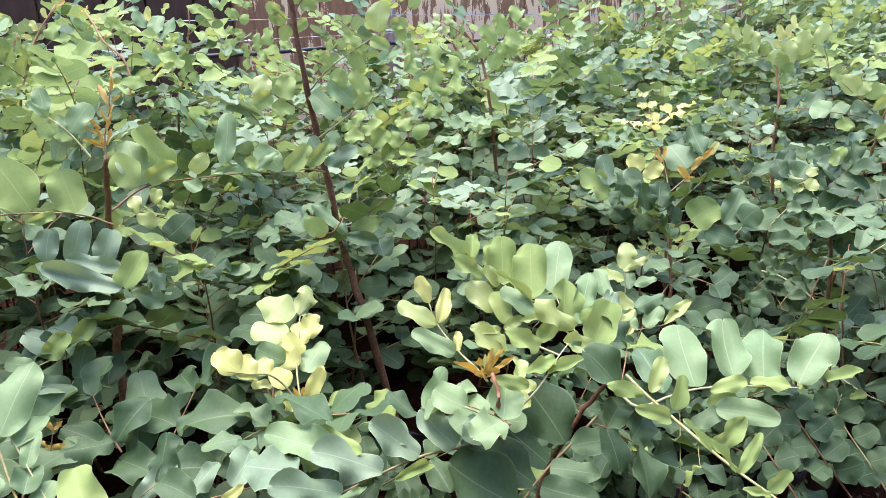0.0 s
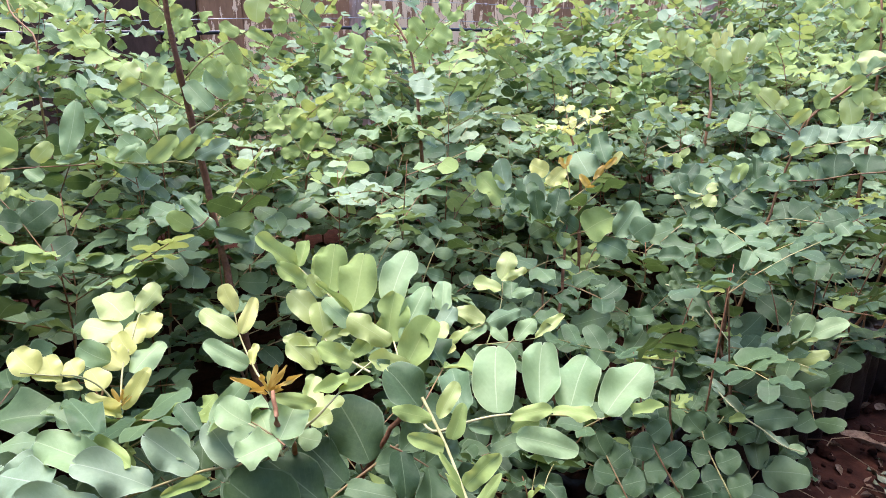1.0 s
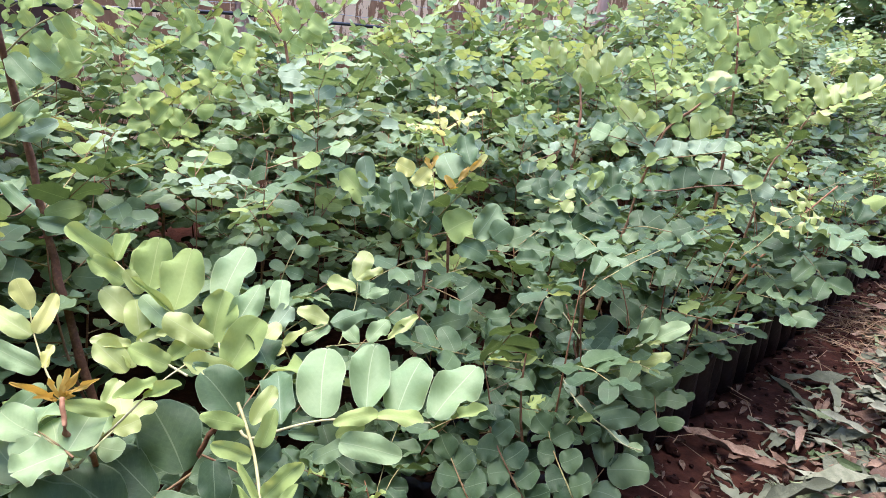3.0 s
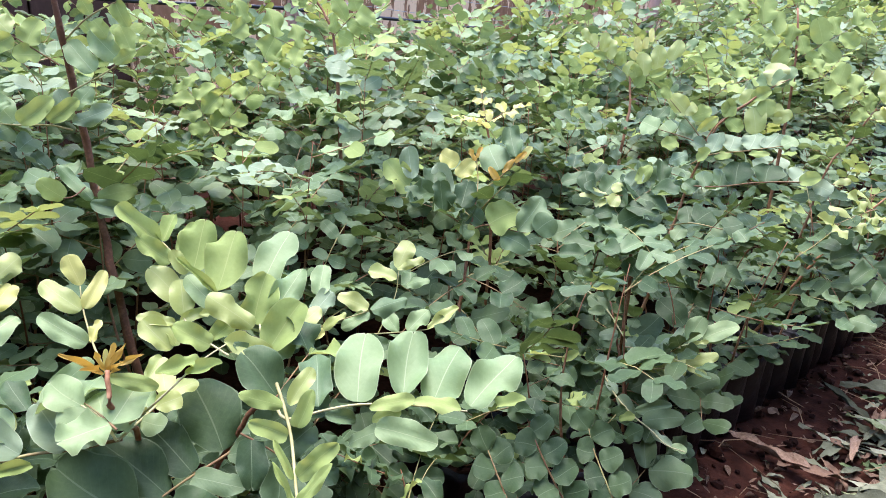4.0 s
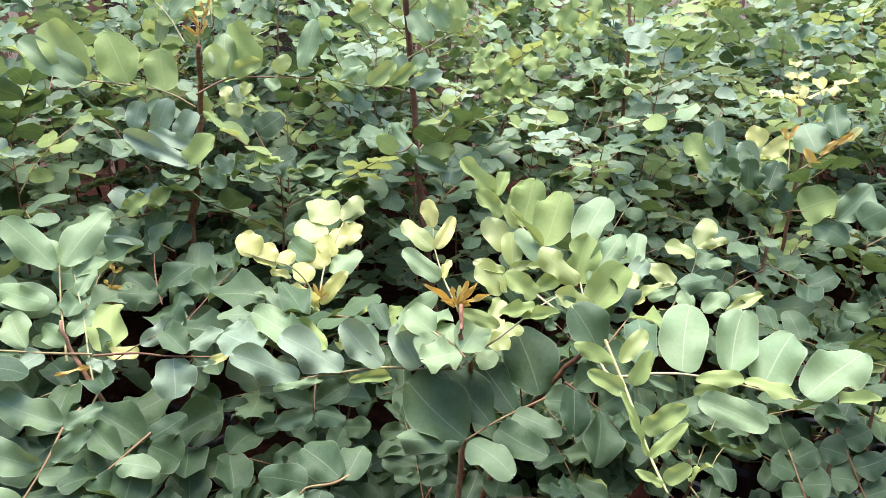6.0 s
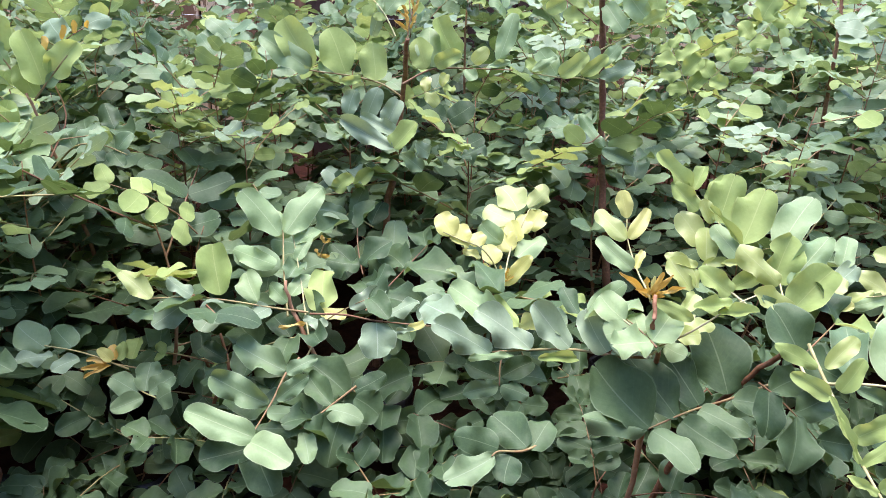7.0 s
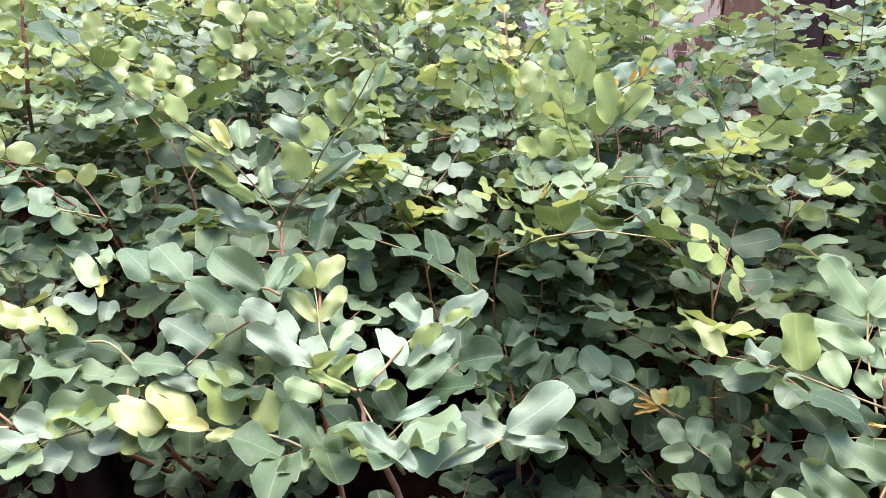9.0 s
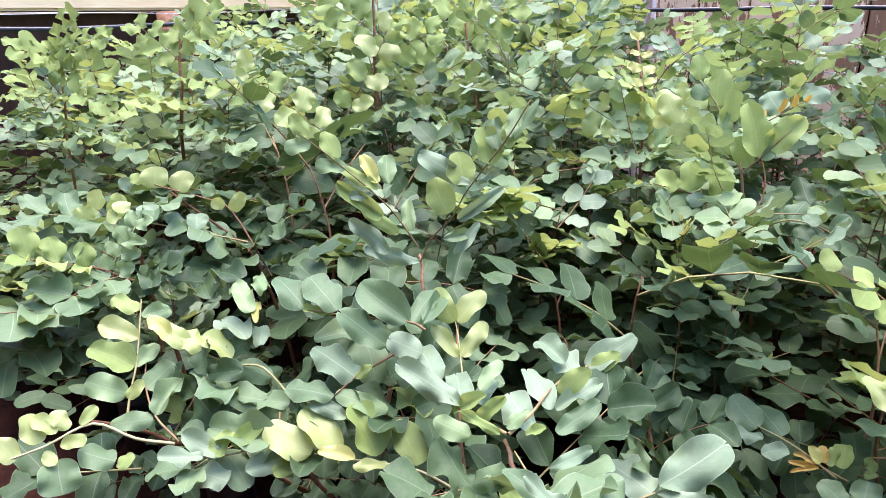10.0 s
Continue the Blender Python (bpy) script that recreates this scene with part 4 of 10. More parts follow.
blade(stalk, (-0.514, 0.577, 0.513), (-0.560, 0.600, 0.539), (0.258, -0.457, 0.851), "pale", 1.05)
blade(stalk, (-0.507, 0.614, 0.562), (-0.617, 0.624, 0.563), (-0.046, -0.584, 0.810), "pale", 0.45)
blade(stalk, (-0.480, 0.605, 0.510), (-0.524, 0.611, 0.526), (0.221, -0.536, 0.815), "pale", 0.81)
blade(stalk, (-0.619, 0.479, 0.501), (-0.688, 0.470, 0.502), (0.091, -0.556, 0.826), "sage", 0.58)
stalk = rachis(plant, [(-0.422, 0.588, 0.462), (-0.453, 0.614, 0.488), (-0.504, 0.662, 0.512), (-0.568, 0.715, 0.569)], 0.0018, PALE_TWIG)
blade(stalk, (-0.434, 0.633, 0.496), (-0.483, 0.690, 0.534), (0.210, -0.400, 0.892), "young", 0.85)
blade(stalk, (-0.396, 0.645, 0.496), (-0.433, 0.624, 0.498), (0.362, -0.560, 0.745), "yellow", 0.76)
blade(stalk, (-0.456, 0.611, 0.487), (-0.404, 0.606, 0.491), (-0.109, -0.574, 0.811), "glaucous", 0.56)
blade(stalk, (-0.555, 0.703, 0.556), (-0.546, 0.758, 0.574), (0.475, -0.352, 0.807), "pale", 0.65)
blade(stalk, (-0.566, 0.712, 0.566), (-0.639, 0.723, 0.591), (0.194, -0.570, 0.799), "pale", 0.76)
blade(stalk, (-0.535, 0.685, 0.536), (-0.540, 0.726, 0.569), (0.405, -0.551, 0.730), "pale", 0.59)
blade(stalk, (-0.505, 0.637, 0.500), (-0.504, 0.680, 0.527), (0.396, -0.480, 0.783), "pale", 0.81)
blade(stalk, (-0.445, 0.610, 0.483), (-0.474, 0.576, 0.483), (0.493, -0.415, 0.764), "bronze", 0.30)
stalk = rachis(plant, [(-0.443, 0.613, 0.498), (-0.386, 0.627, 0.507), (-0.337, 0.640, 0.506), (-0.255, 0.666, 0.510)], 0.0018)
blade(stalk, (-0.336, 0.639, 0.505), (-0.308, 0.599, 0.482), (0.157, -0.404, 0.901), "glaucous", 1.22)
blade(stalk, (-0.383, 0.633, 0.516), (-0.355, 0.685, 0.535), (0.379, -0.497, 0.781), "glaucous", 0.71)
blade(stalk, (-0.330, 0.644, 0.509), (-0.305, 0.705, 0.531), (0.360, -0.442, 0.821), "glaucous", 0.55)
blade(stalk, (-0.306, 0.644, 0.496), (-0.267, 0.644, 0.509), (-0.228, -0.682, 0.694), "glaucous", 0.41)
blade(stalk, (-0.289, 0.652, 0.501), (-0.263, 0.660, 0.518), (-0.112, -0.807, 0.580), "yellow", 0.65)
blade(stalk, (-0.279, 0.662, 0.514), (-0.266, 0.724, 0.530), (0.341, -0.296, 0.893), "glaucous", 0.87)
blade(stalk, (-0.249, 0.673, 0.519), (-0.204, 0.660, 0.512), (-0.034, -0.576, 0.817), "glaucous", 0.79)
stalk = rachis(plant, [(-0.412, 0.553, 0.462), (-0.408, 0.520, 0.455), (-0.398, 0.482, 0.436), (-0.385, 0.424, 0.415)], 0.0022)
blade(stalk, (-0.410, 0.524, 0.456), (-0.487, 0.502, 0.484), (0.414, -0.494, 0.765), "sage", 0.69)
blade(stalk, (-0.397, 0.475, 0.434), (-0.474, 0.444, 0.468), (0.508, -0.427, 0.749), "sage", 0.60)
blade(stalk, (-0.380, 0.431, 0.415), (-0.460, 0.389, 0.456), (0.574, -0.354, 0.739), "pale", 0.58)
blade(stalk, (-0.384, 0.423, 0.413), (-0.314, 0.419, 0.423), (-0.148, -0.486, 0.861), "pale", 0.88)
blade(stalk, (-0.394, 0.485, 0.436), (-0.370, 0.524, 0.464), (0.259, -0.657, 0.708), "sage", 0.67)
blade(stalk, (-0.407, 0.520, 0.455), (-0.383, 0.554, 0.477), (0.256, -0.659, 0.707), "sage", 0.68)
blade(stalk, (-0.393, 0.464, 0.429), (-0.357, 0.508, 0.416), (0.575, -0.252, 0.778), "sage", 0.59)
stalk = rachis(plant, [(-0.318, 0.565, 0.442), (-0.336, 0.525, 0.423), (-0.353, 0.484, 0.405)], 0.0018)
blade(stalk, (-0.334, 0.530, 0.425), (-0.394, 0.548, 0.440), (0.087, -0.459, 0.884), "mature", 0.84)
blade(stalk, (-0.338, 0.522, 0.422), (-0.287, 0.529, 0.431), (-0.056, -0.601, 0.798), "sage", 0.83)
blade(stalk, (-0.350, 0.487, 0.405), (-0.407, 0.449, 0.407), (0.344, -0.462, 0.817), "mature", 0.54)
blade(stalk, (-0.348, 0.485, 0.403), (-0.306, 0.453, 0.390), (0.056, -0.310, 0.949), "sage", 0.75)
blade(stalk, (-0.318, 0.536, 0.419), (-0.312, 0.485, 0.360), (0.313, -0.702, 0.640), "mature", 1.08)
blade(stalk, (-0.317, 0.559, 0.437), (-0.295, 0.605, 0.447), (0.374, -0.368, 0.851), "mature", 0.87)
blade(stalk, (-0.314, 0.555, 0.431), (-0.285, 0.574, 0.403), (0.765, -0.348, 0.542), "mature", 1.72)
stalk = frond(plant, (-0.429, 0.604, 0.457), (-0.397, 0.442, 0.386), (0.227, -0.467, 0.855), 3, 0.082, "mature", (8, 8), -0.02, 0.2)
stalk = frond(plant, (-0.417, 0.608, 0.420), (-0.301, 0.608, 0.355), (0.166, -0.226, 0.960), 3, 0.074, "mature", (15, 15), 0.06, 0.15)
stalk = frond(plant, (-0.455, 0.611, 0.457), (-0.543, 0.526, 0.422), (0.166, -0.226, 0.960), 3, 0.059, "mature", (15, 15), 0.06, 0.15)
stalk = frond(plant, (-0.417, 0.608, 0.367), (-0.208, 0.672, 0.339), (0.166, -0.226, 0.960), 4, 0.062, "mature", (15, 15), 0.06, 0.15)
stalk = frond(plant, (-0.446, 0.608, 0.462), (-0.360, 0.654, 0.531), (0.166, -0.226, 0.960), 2, 0.062, "mature", (15, 15), 0.06, 0.15)

plant = hero_sapling((-0.560, 0.930), [(-0.558, 0.972, 0.518), (-0.565, 1.013, 0.622), (-0.565, 1.034, 0.724), (-0.545, 1.017, 0.807), (-0.517, 0.985, 0.870)], "tall red-stemmed sapling with an orange shoot tip in black bag", 0.0078)
stalk = rachis(plant, [(-0.512, 0.957, 0.772), (-0.545, 0.936, 0.795), (-0.596, 0.907, 0.807), (-0.647, 0.873, 0.814), (-0.684, 0.851, 0.824)], 0.0020)
blade(stalk, (-0.647, 0.874, 0.818), (-0.704, 0.870, 0.899), (0.611, -0.691, 0.388), "young", 0.89)
blade(stalk, (-0.649, 0.872, 0.815), (-0.710, 0.817, 0.877), (0.766, -0.611, 0.197), "pale", 0.68)
blade(stalk, (-0.597, 0.907, 0.809), (-0.645, 0.914, 0.890), (0.580, -0.704, 0.410), "young", 1.08)
blade(stalk, (-0.550, 0.933, 0.797), (-0.574, 0.962, 0.861), (0.551, -0.659, 0.512), "young", 1.15)
blade(stalk, (-0.580, 0.911, 0.783), (-0.576, 0.879, 0.747), (0.641, -0.533, 0.553), "glaucous", 1.12)
blade(stalk, (-0.544, 0.935, 0.788), (-0.546, 0.895, 0.740), (0.633, -0.612, 0.475), "glaucous", 0.82)
blade(stalk, (-0.515, 0.954, 0.767), (-0.517, 0.915, 0.722), (0.610, -0.610, 0.506), "glaucous", 0.78)
blade(stalk, (-0.573, 0.920, 0.801), (-0.589, 0.878, 0.799), (0.872, -0.347, 0.345), "young", 0.53)
stalk = rachis(plant, [(-0.512, 0.962, 0.793), (-0.486, 1.010, 0.815), (-0.458, 1.054, 0.817), (-0.334, 1.049, 0.825)], 0.0020)
blade(stalk, (-0.488, 1.007, 0.817), (-0.524, 1.014, 0.871), (0.479, -0.778, 0.406), "young", 1.10)
blade(stalk, (-0.483, 1.016, 0.819), (-0.508, 1.044, 0.893), (0.503, -0.739, 0.448), "pale", 0.95)
blade(stalk, (-0.480, 1.021, 0.825), (-0.437, 1.041, 0.849), (0.346, -0.927, 0.149), "young", 0.85)
blade(stalk, (-0.452, 1.055, 0.827), (-0.503, 1.065, 0.903), (0.439, -0.804, 0.401), "young", 0.70)
blade(stalk, (-0.418, 1.055, 0.829), (-0.397, 1.071, 0.857), (0.439, -0.881, 0.175), "lime", 1.10)
blade(stalk, (-0.366, 1.053, 0.834), (-0.359, 1.099, 0.919), (0.484, -0.786, 0.385), "pale", 0.55)
blade(stalk, (-0.385, 1.053, 0.827), (-0.345, 1.065, 0.837), (0.233, -0.950, 0.210), "pale", 0.49)
blade(stalk, (-0.435, 1.053, 0.817), (-0.404, 1.046, 0.800), (0.128, -0.819, 0.560), "pale", 0.98)
stalk = rachis(plant, [(-0.485, 0.914, 0.679), (-0.485, 0.909, 0.704), (-0.478, 0.885, 0.696)], 0.0016)
blade(stalk, (-0.478, 0.885, 0.694), (-0.453, 0.918, 0.740), (0.423, -0.830, 0.362), "young", 0.97)
blade(stalk, (-0.478, 0.885, 0.694), (-0.572, 0.857, 0.734), (0.453, -0.670, 0.588), "glaucous", 0.54)
blade(stalk, (-0.485, 0.912, 0.715), (-0.557, 0.898, 0.734), (0.306, -0.724, 0.618), "glaucous", 0.52)
blade(stalk, (-0.463, 0.930, 0.697), (-0.443, 0.962, 0.673), (0.895, -0.328, 0.301), "glaucous", 1.13)
blade(stalk, (-0.484, 0.915, 0.679), (-0.446, 0.933, 0.650), (0.651, -0.600, 0.466), "sage", 0.82)
stalk = frond(plant, (-0.562, 1.027, 0.740), (-0.497, 1.083, 0.776), (0.110, -0.785, 0.609), 3, 0.034, "lime", (15, 15), 0.06, 0.15)
stalk = frond(plant, (-0.578, 1.032, 0.648), (-0.637, 0.949, 0.682), (-0.039, -0.061, 0.997), 4, 0.067, "sage", (15, 15), 0.06, 0.15)
stalk = frond(plant, (-0.579, 1.030, 0.617), (-0.420, 1.017, 0.657), (-0.039, -0.061, 0.997), 4, 0.063, "mature", (15, 15), 0.06, 0.15)
stalk = frond(plant, (-0.582, 1.032, 0.595), (-0.585, 0.895, 0.607), (-0.039, -0.061, 0.997), 3, 0.067, "mature", (15, 15), 0.06, 0.15)
stalk = frond(plant, (-0.596, 1.045, 0.466), (-0.465, 1.042, 0.517), (-0.039, -0.061, 0.997), 3, 0.057, "mature", (15, 15), 0.06, 0.15)
stalk = rachis(plant, [(-0.517, 0.984, 0.868), (-0.519, 0.998, 0.902), (-0.515, 1.014, 0.934), (-0.511, 1.030, 0.975)], 0.0016)
blade(stalk, (-0.519, 0.990, 0.884), (-0.542, 0.980, 0.901), (0.563, -0.774, 0.291), "bronze", 0.43)
blade(stalk, (-0.518, 0.988, 0.878), (-0.526, 0.998, 0.902), (0.409, -0.794, 0.451), "bronze", 0.45)
blade(stalk, (-0.516, 0.994, 0.887), (-0.509, 1.000, 0.912), (0.367, -0.922, 0.124), "bronze", 0.48)
blade(stalk, (-0.523, 0.996, 0.902), (-0.542, 0.988, 0.920), (0.577, -0.779, 0.247), "bronze", 0.42)
blade(stalk, (-0.521, 0.996, 0.899), (-0.536, 1.002, 0.926), (0.412, -0.818, 0.400), "bronze", 0.35)
blade(stalk, (-0.518, 1.001, 0.906), (-0.508, 1.008, 0.934), (0.360, -0.926, 0.110), "bronze", 0.41)
blade(stalk, (-0.524, 1.000, 0.912), (-0.536, 0.995, 0.927), (0.581, -0.791, 0.191), "bronze", 0.52)
blade(stalk, (-0.518, 1.008, 0.922), (-0.522, 1.007, 0.939), (0.520, -0.850, 0.080), "bronze", 0.63)
blade(stalk, (-0.515, 1.013, 0.930), (-0.508, 1.017, 0.946), (0.337, -0.934, 0.116), "bronze", 0.62)
blade(stalk, (-0.515, 1.018, 0.947), (-0.528, 1.024, 0.978), (0.426, -0.842, 0.330), "bronze", 0.58)
blade(stalk, (-0.512, 1.021, 0.950), (-0.499, 1.028, 0.959), (0.308, -0.920, 0.243), "bronze", 0.61)
blade(stalk, (-0.510, 1.027, 0.967), (-0.507, 1.029, 0.985), (0.385, -0.922, 0.035), "bronze", 0.61)
blade(stalk, (-0.508, 1.031, 0.983), (-0.514, 1.051, 1.006), (0.378, -0.660, 0.649), "bronze", 0.32)
blade(stalk, (-0.520, 0.993, 0.890), (-0.526, 0.992, 0.910), (0.528, -0.842, 0.109), "bronze", 0.47)
stalk = rachis(plant, [(-0.530, 0.966, 0.875), (-0.554, 0.969, 0.909), (-0.580, 0.967, 0.935), (-0.609, 0.962, 0.956)], 0.0016, PALE_TWIG)
blade(stalk, (-0.554, 0.969, 0.912), (-0.536, 1.005, 0.951), (0.502, -0.744, 0.441), "pale", 0.86)
blade(stalk, (-0.559, 0.968, 0.911), (-0.571, 0.974, 0.937), (0.440, -0.797, 0.413), "pale", 0.77)
blade(stalk, (-0.585, 0.966, 0.938), (-0.595, 0.985, 0.978), (0.458, -0.750, 0.477), "pale", 0.88)
blade(stalk, (-0.580, 0.966, 0.934), (-0.601, 0.955, 0.958), (0.632, -0.753, 0.184), "pale", 0.67)
blade(stalk, (-0.550, 0.968, 0.903), (-0.572, 0.956, 0.910), (0.535, -0.773, 0.340), "young", 0.91)
blade(stalk, (-0.564, 0.967, 0.915), (-0.577, 0.955, 0.873), (0.416, -0.899, 0.135), "glaucous", 0.86)
blade(stalk, (-0.577, 0.965, 0.926), (-0.586, 0.947, 0.908), (0.544, -0.697, 0.466), "young", 1.26)

plant = hero_sapling((-0.120, 1.200), [(-0.177, 1.222, 0.456), (-0.221, 1.273, 0.611), (-0.244, 1.293, 0.758), (-0.262, 1.297, 0.900), (-0.270, 1.292, 0.990), (-0.276, 1.290, 1.104), (-0.280, 1.290, 1.16)], "tall slender sapling with sparse yellow-green leaves in black bag", 0.0082)
stalk = rachis(plant, [(-0.272, 1.301, 1.043), (-0.284, 1.288, 1.063), (-0.301, 1.272, 1.083)], 0.0016)
blade(stalk, (-0.287, 1.285, 1.065), (-0.315, 1.278, 1.082), (0.312, -0.946, 0.092), "young", 1.29)
blade(stalk, (-0.285, 1.289, 1.058), (-0.297, 1.277, 1.033), (0.292, -0.908, 0.300), "young", 1.29)
blade(stalk, (-0.296, 1.275, 1.081), (-0.319, 1.269, 1.095), (0.320, -0.944, 0.078), "young", 1.20)
blade(stalk, (-0.278, 1.295, 1.051), (-0.253, 1.310, 1.067), (0.354, -0.900, 0.255), "young", 0.99)
stalk = rachis(plant, [(-0.266, 1.301, 0.933), (-0.218, 1.302, 0.978), (-0.156, 1.321, 1.016), (-0.100, 1.335, 1.050), (-0.055, 1.346, 1.084)], 0.0018)
blade(stalk, (-0.125, 1.329, 1.038), (-0.116, 1.327, 1.094), (0.059, -0.997, -0.044), "lime", 1.26)
blade(stalk, (-0.156, 1.321, 1.018), (-0.189, 1.316, 1.038), (0.216, -0.969, 0.122), "young", 1.21)
blade(stalk, (-0.179, 1.315, 1.005), (-0.159, 1.306, 0.964), (0.109, -0.964, 0.243), "young", 0.93)
blade(stalk, (-0.217, 1.302, 0.980), (-0.228, 1.300, 1.007), (0.236, -0.971, 0.032), "young", 1.32)
blade(stalk, (-0.213, 1.303, 0.972), (-0.190, 1.295, 0.945), (0.073, -0.944, 0.321), "young", 1.18)
blade(stalk, (-0.100, 1.335, 1.050), (-0.065, 1.337, 1.053), (0.042, -0.987, 0.158), "young", 1.05)
blade(stalk, (-0.089, 1.338, 1.055), (-0.074, 1.330, 1.020), (0.028, -0.970, 0.242), "young", 0.95)
blade(stalk, (-0.060, 1.345, 1.079), (-0.040, 1.344, 1.104), (-0.061, -0.998, 0.014), "young", 1.17)
blade(stalk, (-0.140, 1.325, 1.026), (-0.101, 1.309, 1.008), (-0.228, -0.910, 0.347), "young", 0.81)
stalk = rachis(plant, [(-0.273, 1.299, 1.083), (-0.251, 1.301, 1.111), (-0.227, 1.303, 1.140)], 0.0016)
blade(stalk, (-0.263, 1.300, 1.097), (-0.233, 1.306, 1.091), (0.223, -0.967, 0.121), "young", 1.40)
blade(stalk, (-0.251, 1.301, 1.113), (-0.201, 1.311, 1.105), (0.202, -0.973, 0.112), "young", 0.84)
blade(stalk, (-0.257, 1.301, 1.102), (-0.286, 1.294, 1.118), (0.285, -0.956, 0.073), "young", 1.31)
blade(stalk, (-0.233, 1.302, 1.135), (-0.196, 1.307, 1.148), (0.100, -0.992, 0.072), "young", 1.18)
blade(stalk, (-0.241, 1.302, 1.126), (-0.267, 1.295, 1.146), (0.286, -0.958, 0.025), "young", 1.30)
stalk = rachis(plant, [(-0.237, 1.239, 0.788), (-0.267, 1.218, 0.798), (-0.302, 1.193, 0.799), (-0.347, 1.162, 0.807)], 0.0020)
blade(stalk, (-0.347, 1.162, 0.810), (-0.308, 1.185, 0.841), (0.351, -0.912, 0.213), "pale", 0.47)
blade(stalk, (-0.306, 1.191, 0.803), (-0.349, 1.199, 0.848), (0.269, -0.869, 0.416), "pale", 1.08)
blade(stalk, (-0.301, 1.194, 0.801), (-0.254, 1.219, 0.842), (0.307, -0.929, 0.208), "young", 0.76)
blade(stalk, (-0.267, 1.219, 0.804), (-0.222, 1.241, 0.840), (0.280, -0.936, 0.213), "young", 0.69)
blade(stalk, (-0.240, 1.239, 0.811), (-0.266, 1.255, 0.850), (0.206, -0.847, 0.490), "glaucous", 0.91)
blade(stalk, (-0.235, 1.243, 0.821), (-0.216, 1.275, 0.861), (0.425, -0.788, 0.446), "pale", 0.79)
blade(stalk, (-0.238, 1.239, 0.800), (-0.174, 1.254, 0.829), (0.142, -0.972, 0.190), "glaucous", 0.62)
blade(stalk, (-0.329, 1.175, 0.806), (-0.368, 1.182, 0.829), (0.131, -0.870, 0.476), "young", 0.85)
stalk = rachis(plant, [(-0.252, 1.263, 0.847), (-0.190, 1.287, 0.887), (-0.133, 1.317, 0.936)], 0.0018)
blade(stalk, (-0.210, 1.281, 0.884), (-0.257, 1.288, 0.938), (0.223, -0.921, 0.319), "pale", 0.87)
blade(stalk, (-0.171, 1.299, 0.906), (-0.225, 1.304, 0.954), (0.171, -0.939, 0.300), "pale", 0.97)
blade(stalk, (-0.181, 1.293, 0.902), (-0.140, 1.296, 0.923), (0.028, -0.997, 0.070), "young", 0.79)
blade(stalk, (-0.152, 1.308, 0.920), (-0.182, 1.321, 0.969), (0.177, -0.919, 0.353), "young", 0.96)
stalk = rachis(plant, [(-0.212, 1.208, 0.695), (-0.223, 1.190, 0.683), (-0.235, 1.175, 0.682)], 0.0016)
blade(stalk, (-0.233, 1.177, 0.681), (-0.271, 1.169, 0.712), (0.467, -0.804, 0.369), "young", 1.16)
blade(stalk, (-0.199, 1.204, 0.673), (-0.261, 1.217, 0.735), (0.299, -0.829, 0.473), "pale", 0.40)
blade(stalk, (-0.195, 1.210, 0.677), (-0.133, 1.233, 0.690), (0.217, -0.858, 0.466), "young", 0.78)
blade(stalk, (-0.203, 1.199, 0.670), (-0.140, 1.204, 0.654), (0.200, -0.837, 0.509), "sage", 0.70)
stalk = rachis(plant, [(-0.260, 1.264, 0.894), (-0.284, 1.255, 0.913), (-0.328, 1.249, 0.941)], 0.0016)
blade(stalk, (-0.284, 1.255, 0.911), (-0.323, 1.239, 0.911), (0.377, -0.894, 0.241), "young", 1.17)
blade(stalk, (-0.306, 1.252, 0.924), (-0.294, 1.279, 0.969), (0.424, -0.815, 0.395), "young", 1.06)
blade(stalk, (-0.323, 1.250, 0.938), (-0.356, 1.234, 0.920), (0.334, -0.923, 0.193), "young", 1.21)
blade(stalk, (-0.326, 1.249, 0.942), (-0.356, 1.258, 0.971), (0.180, -0.871, 0.456), "lime", 1.42)
stalk = frond(plant, (-0.248, 1.296, 0.699), (-0.343, 1.233, 0.671), (0.007, -0.099, 0.995), 3, 0.063, "sage", (15, 15), 0.06, 0.15)
stalk = frond(plant, (-0.231, 1.301, 0.615), (-0.096, 1.278, 0.634), (0.007, -0.099, 0.995), 3, 0.063, "mature", (15, 15), 0.06, 0.15)

plant = hero_sapling((0.171, 2.016), [(0.144, 2.037, 0.688), (0.134, 2.050, 0.856), (0.108, 2.082, 0.985), (0.054, 2.107, 1.066)], "tall sapling with rounded yellow-green upper leaves in black bag", 0.0062)
stalk = frond(plant, (0.131, 2.045, 0.873), (-0.083, 1.876, 0.978), (0.016, -0.819, 0.573), 3, 0.078, "young", (10, 10), 0, 0.45)
stalk = frond(plant, (0.118, 2.071, 0.953), (0.223, 2.057, 1.063), (0.016, -0.819, 0.573), 4, 0.067, "young", (10, 10), 0.06, 0.15)
stalk = frond(plant, (0.071, 2.097, 1.033), (-0.007, 2.059, 1.080), (0.016, -0.819, 0.573), 4, 0.033, "lime", (10, 10), 0.06, 0.15)
stalk = frond(plant, (0.137, 2.039, 0.790), (0.016, 1.900, 0.759), (0.007, -0.099, 0.995), 4, 0.063, "pale", (15, 15), 0.06, 0.15)
stalk = frond(plant, (0.140, 2.028, 0.758), (0.289, 1.970, 0.798), (0.007, -0.099, 0.995), 4, 0.063, "mature", (15, 15), 0.06, 0.15)

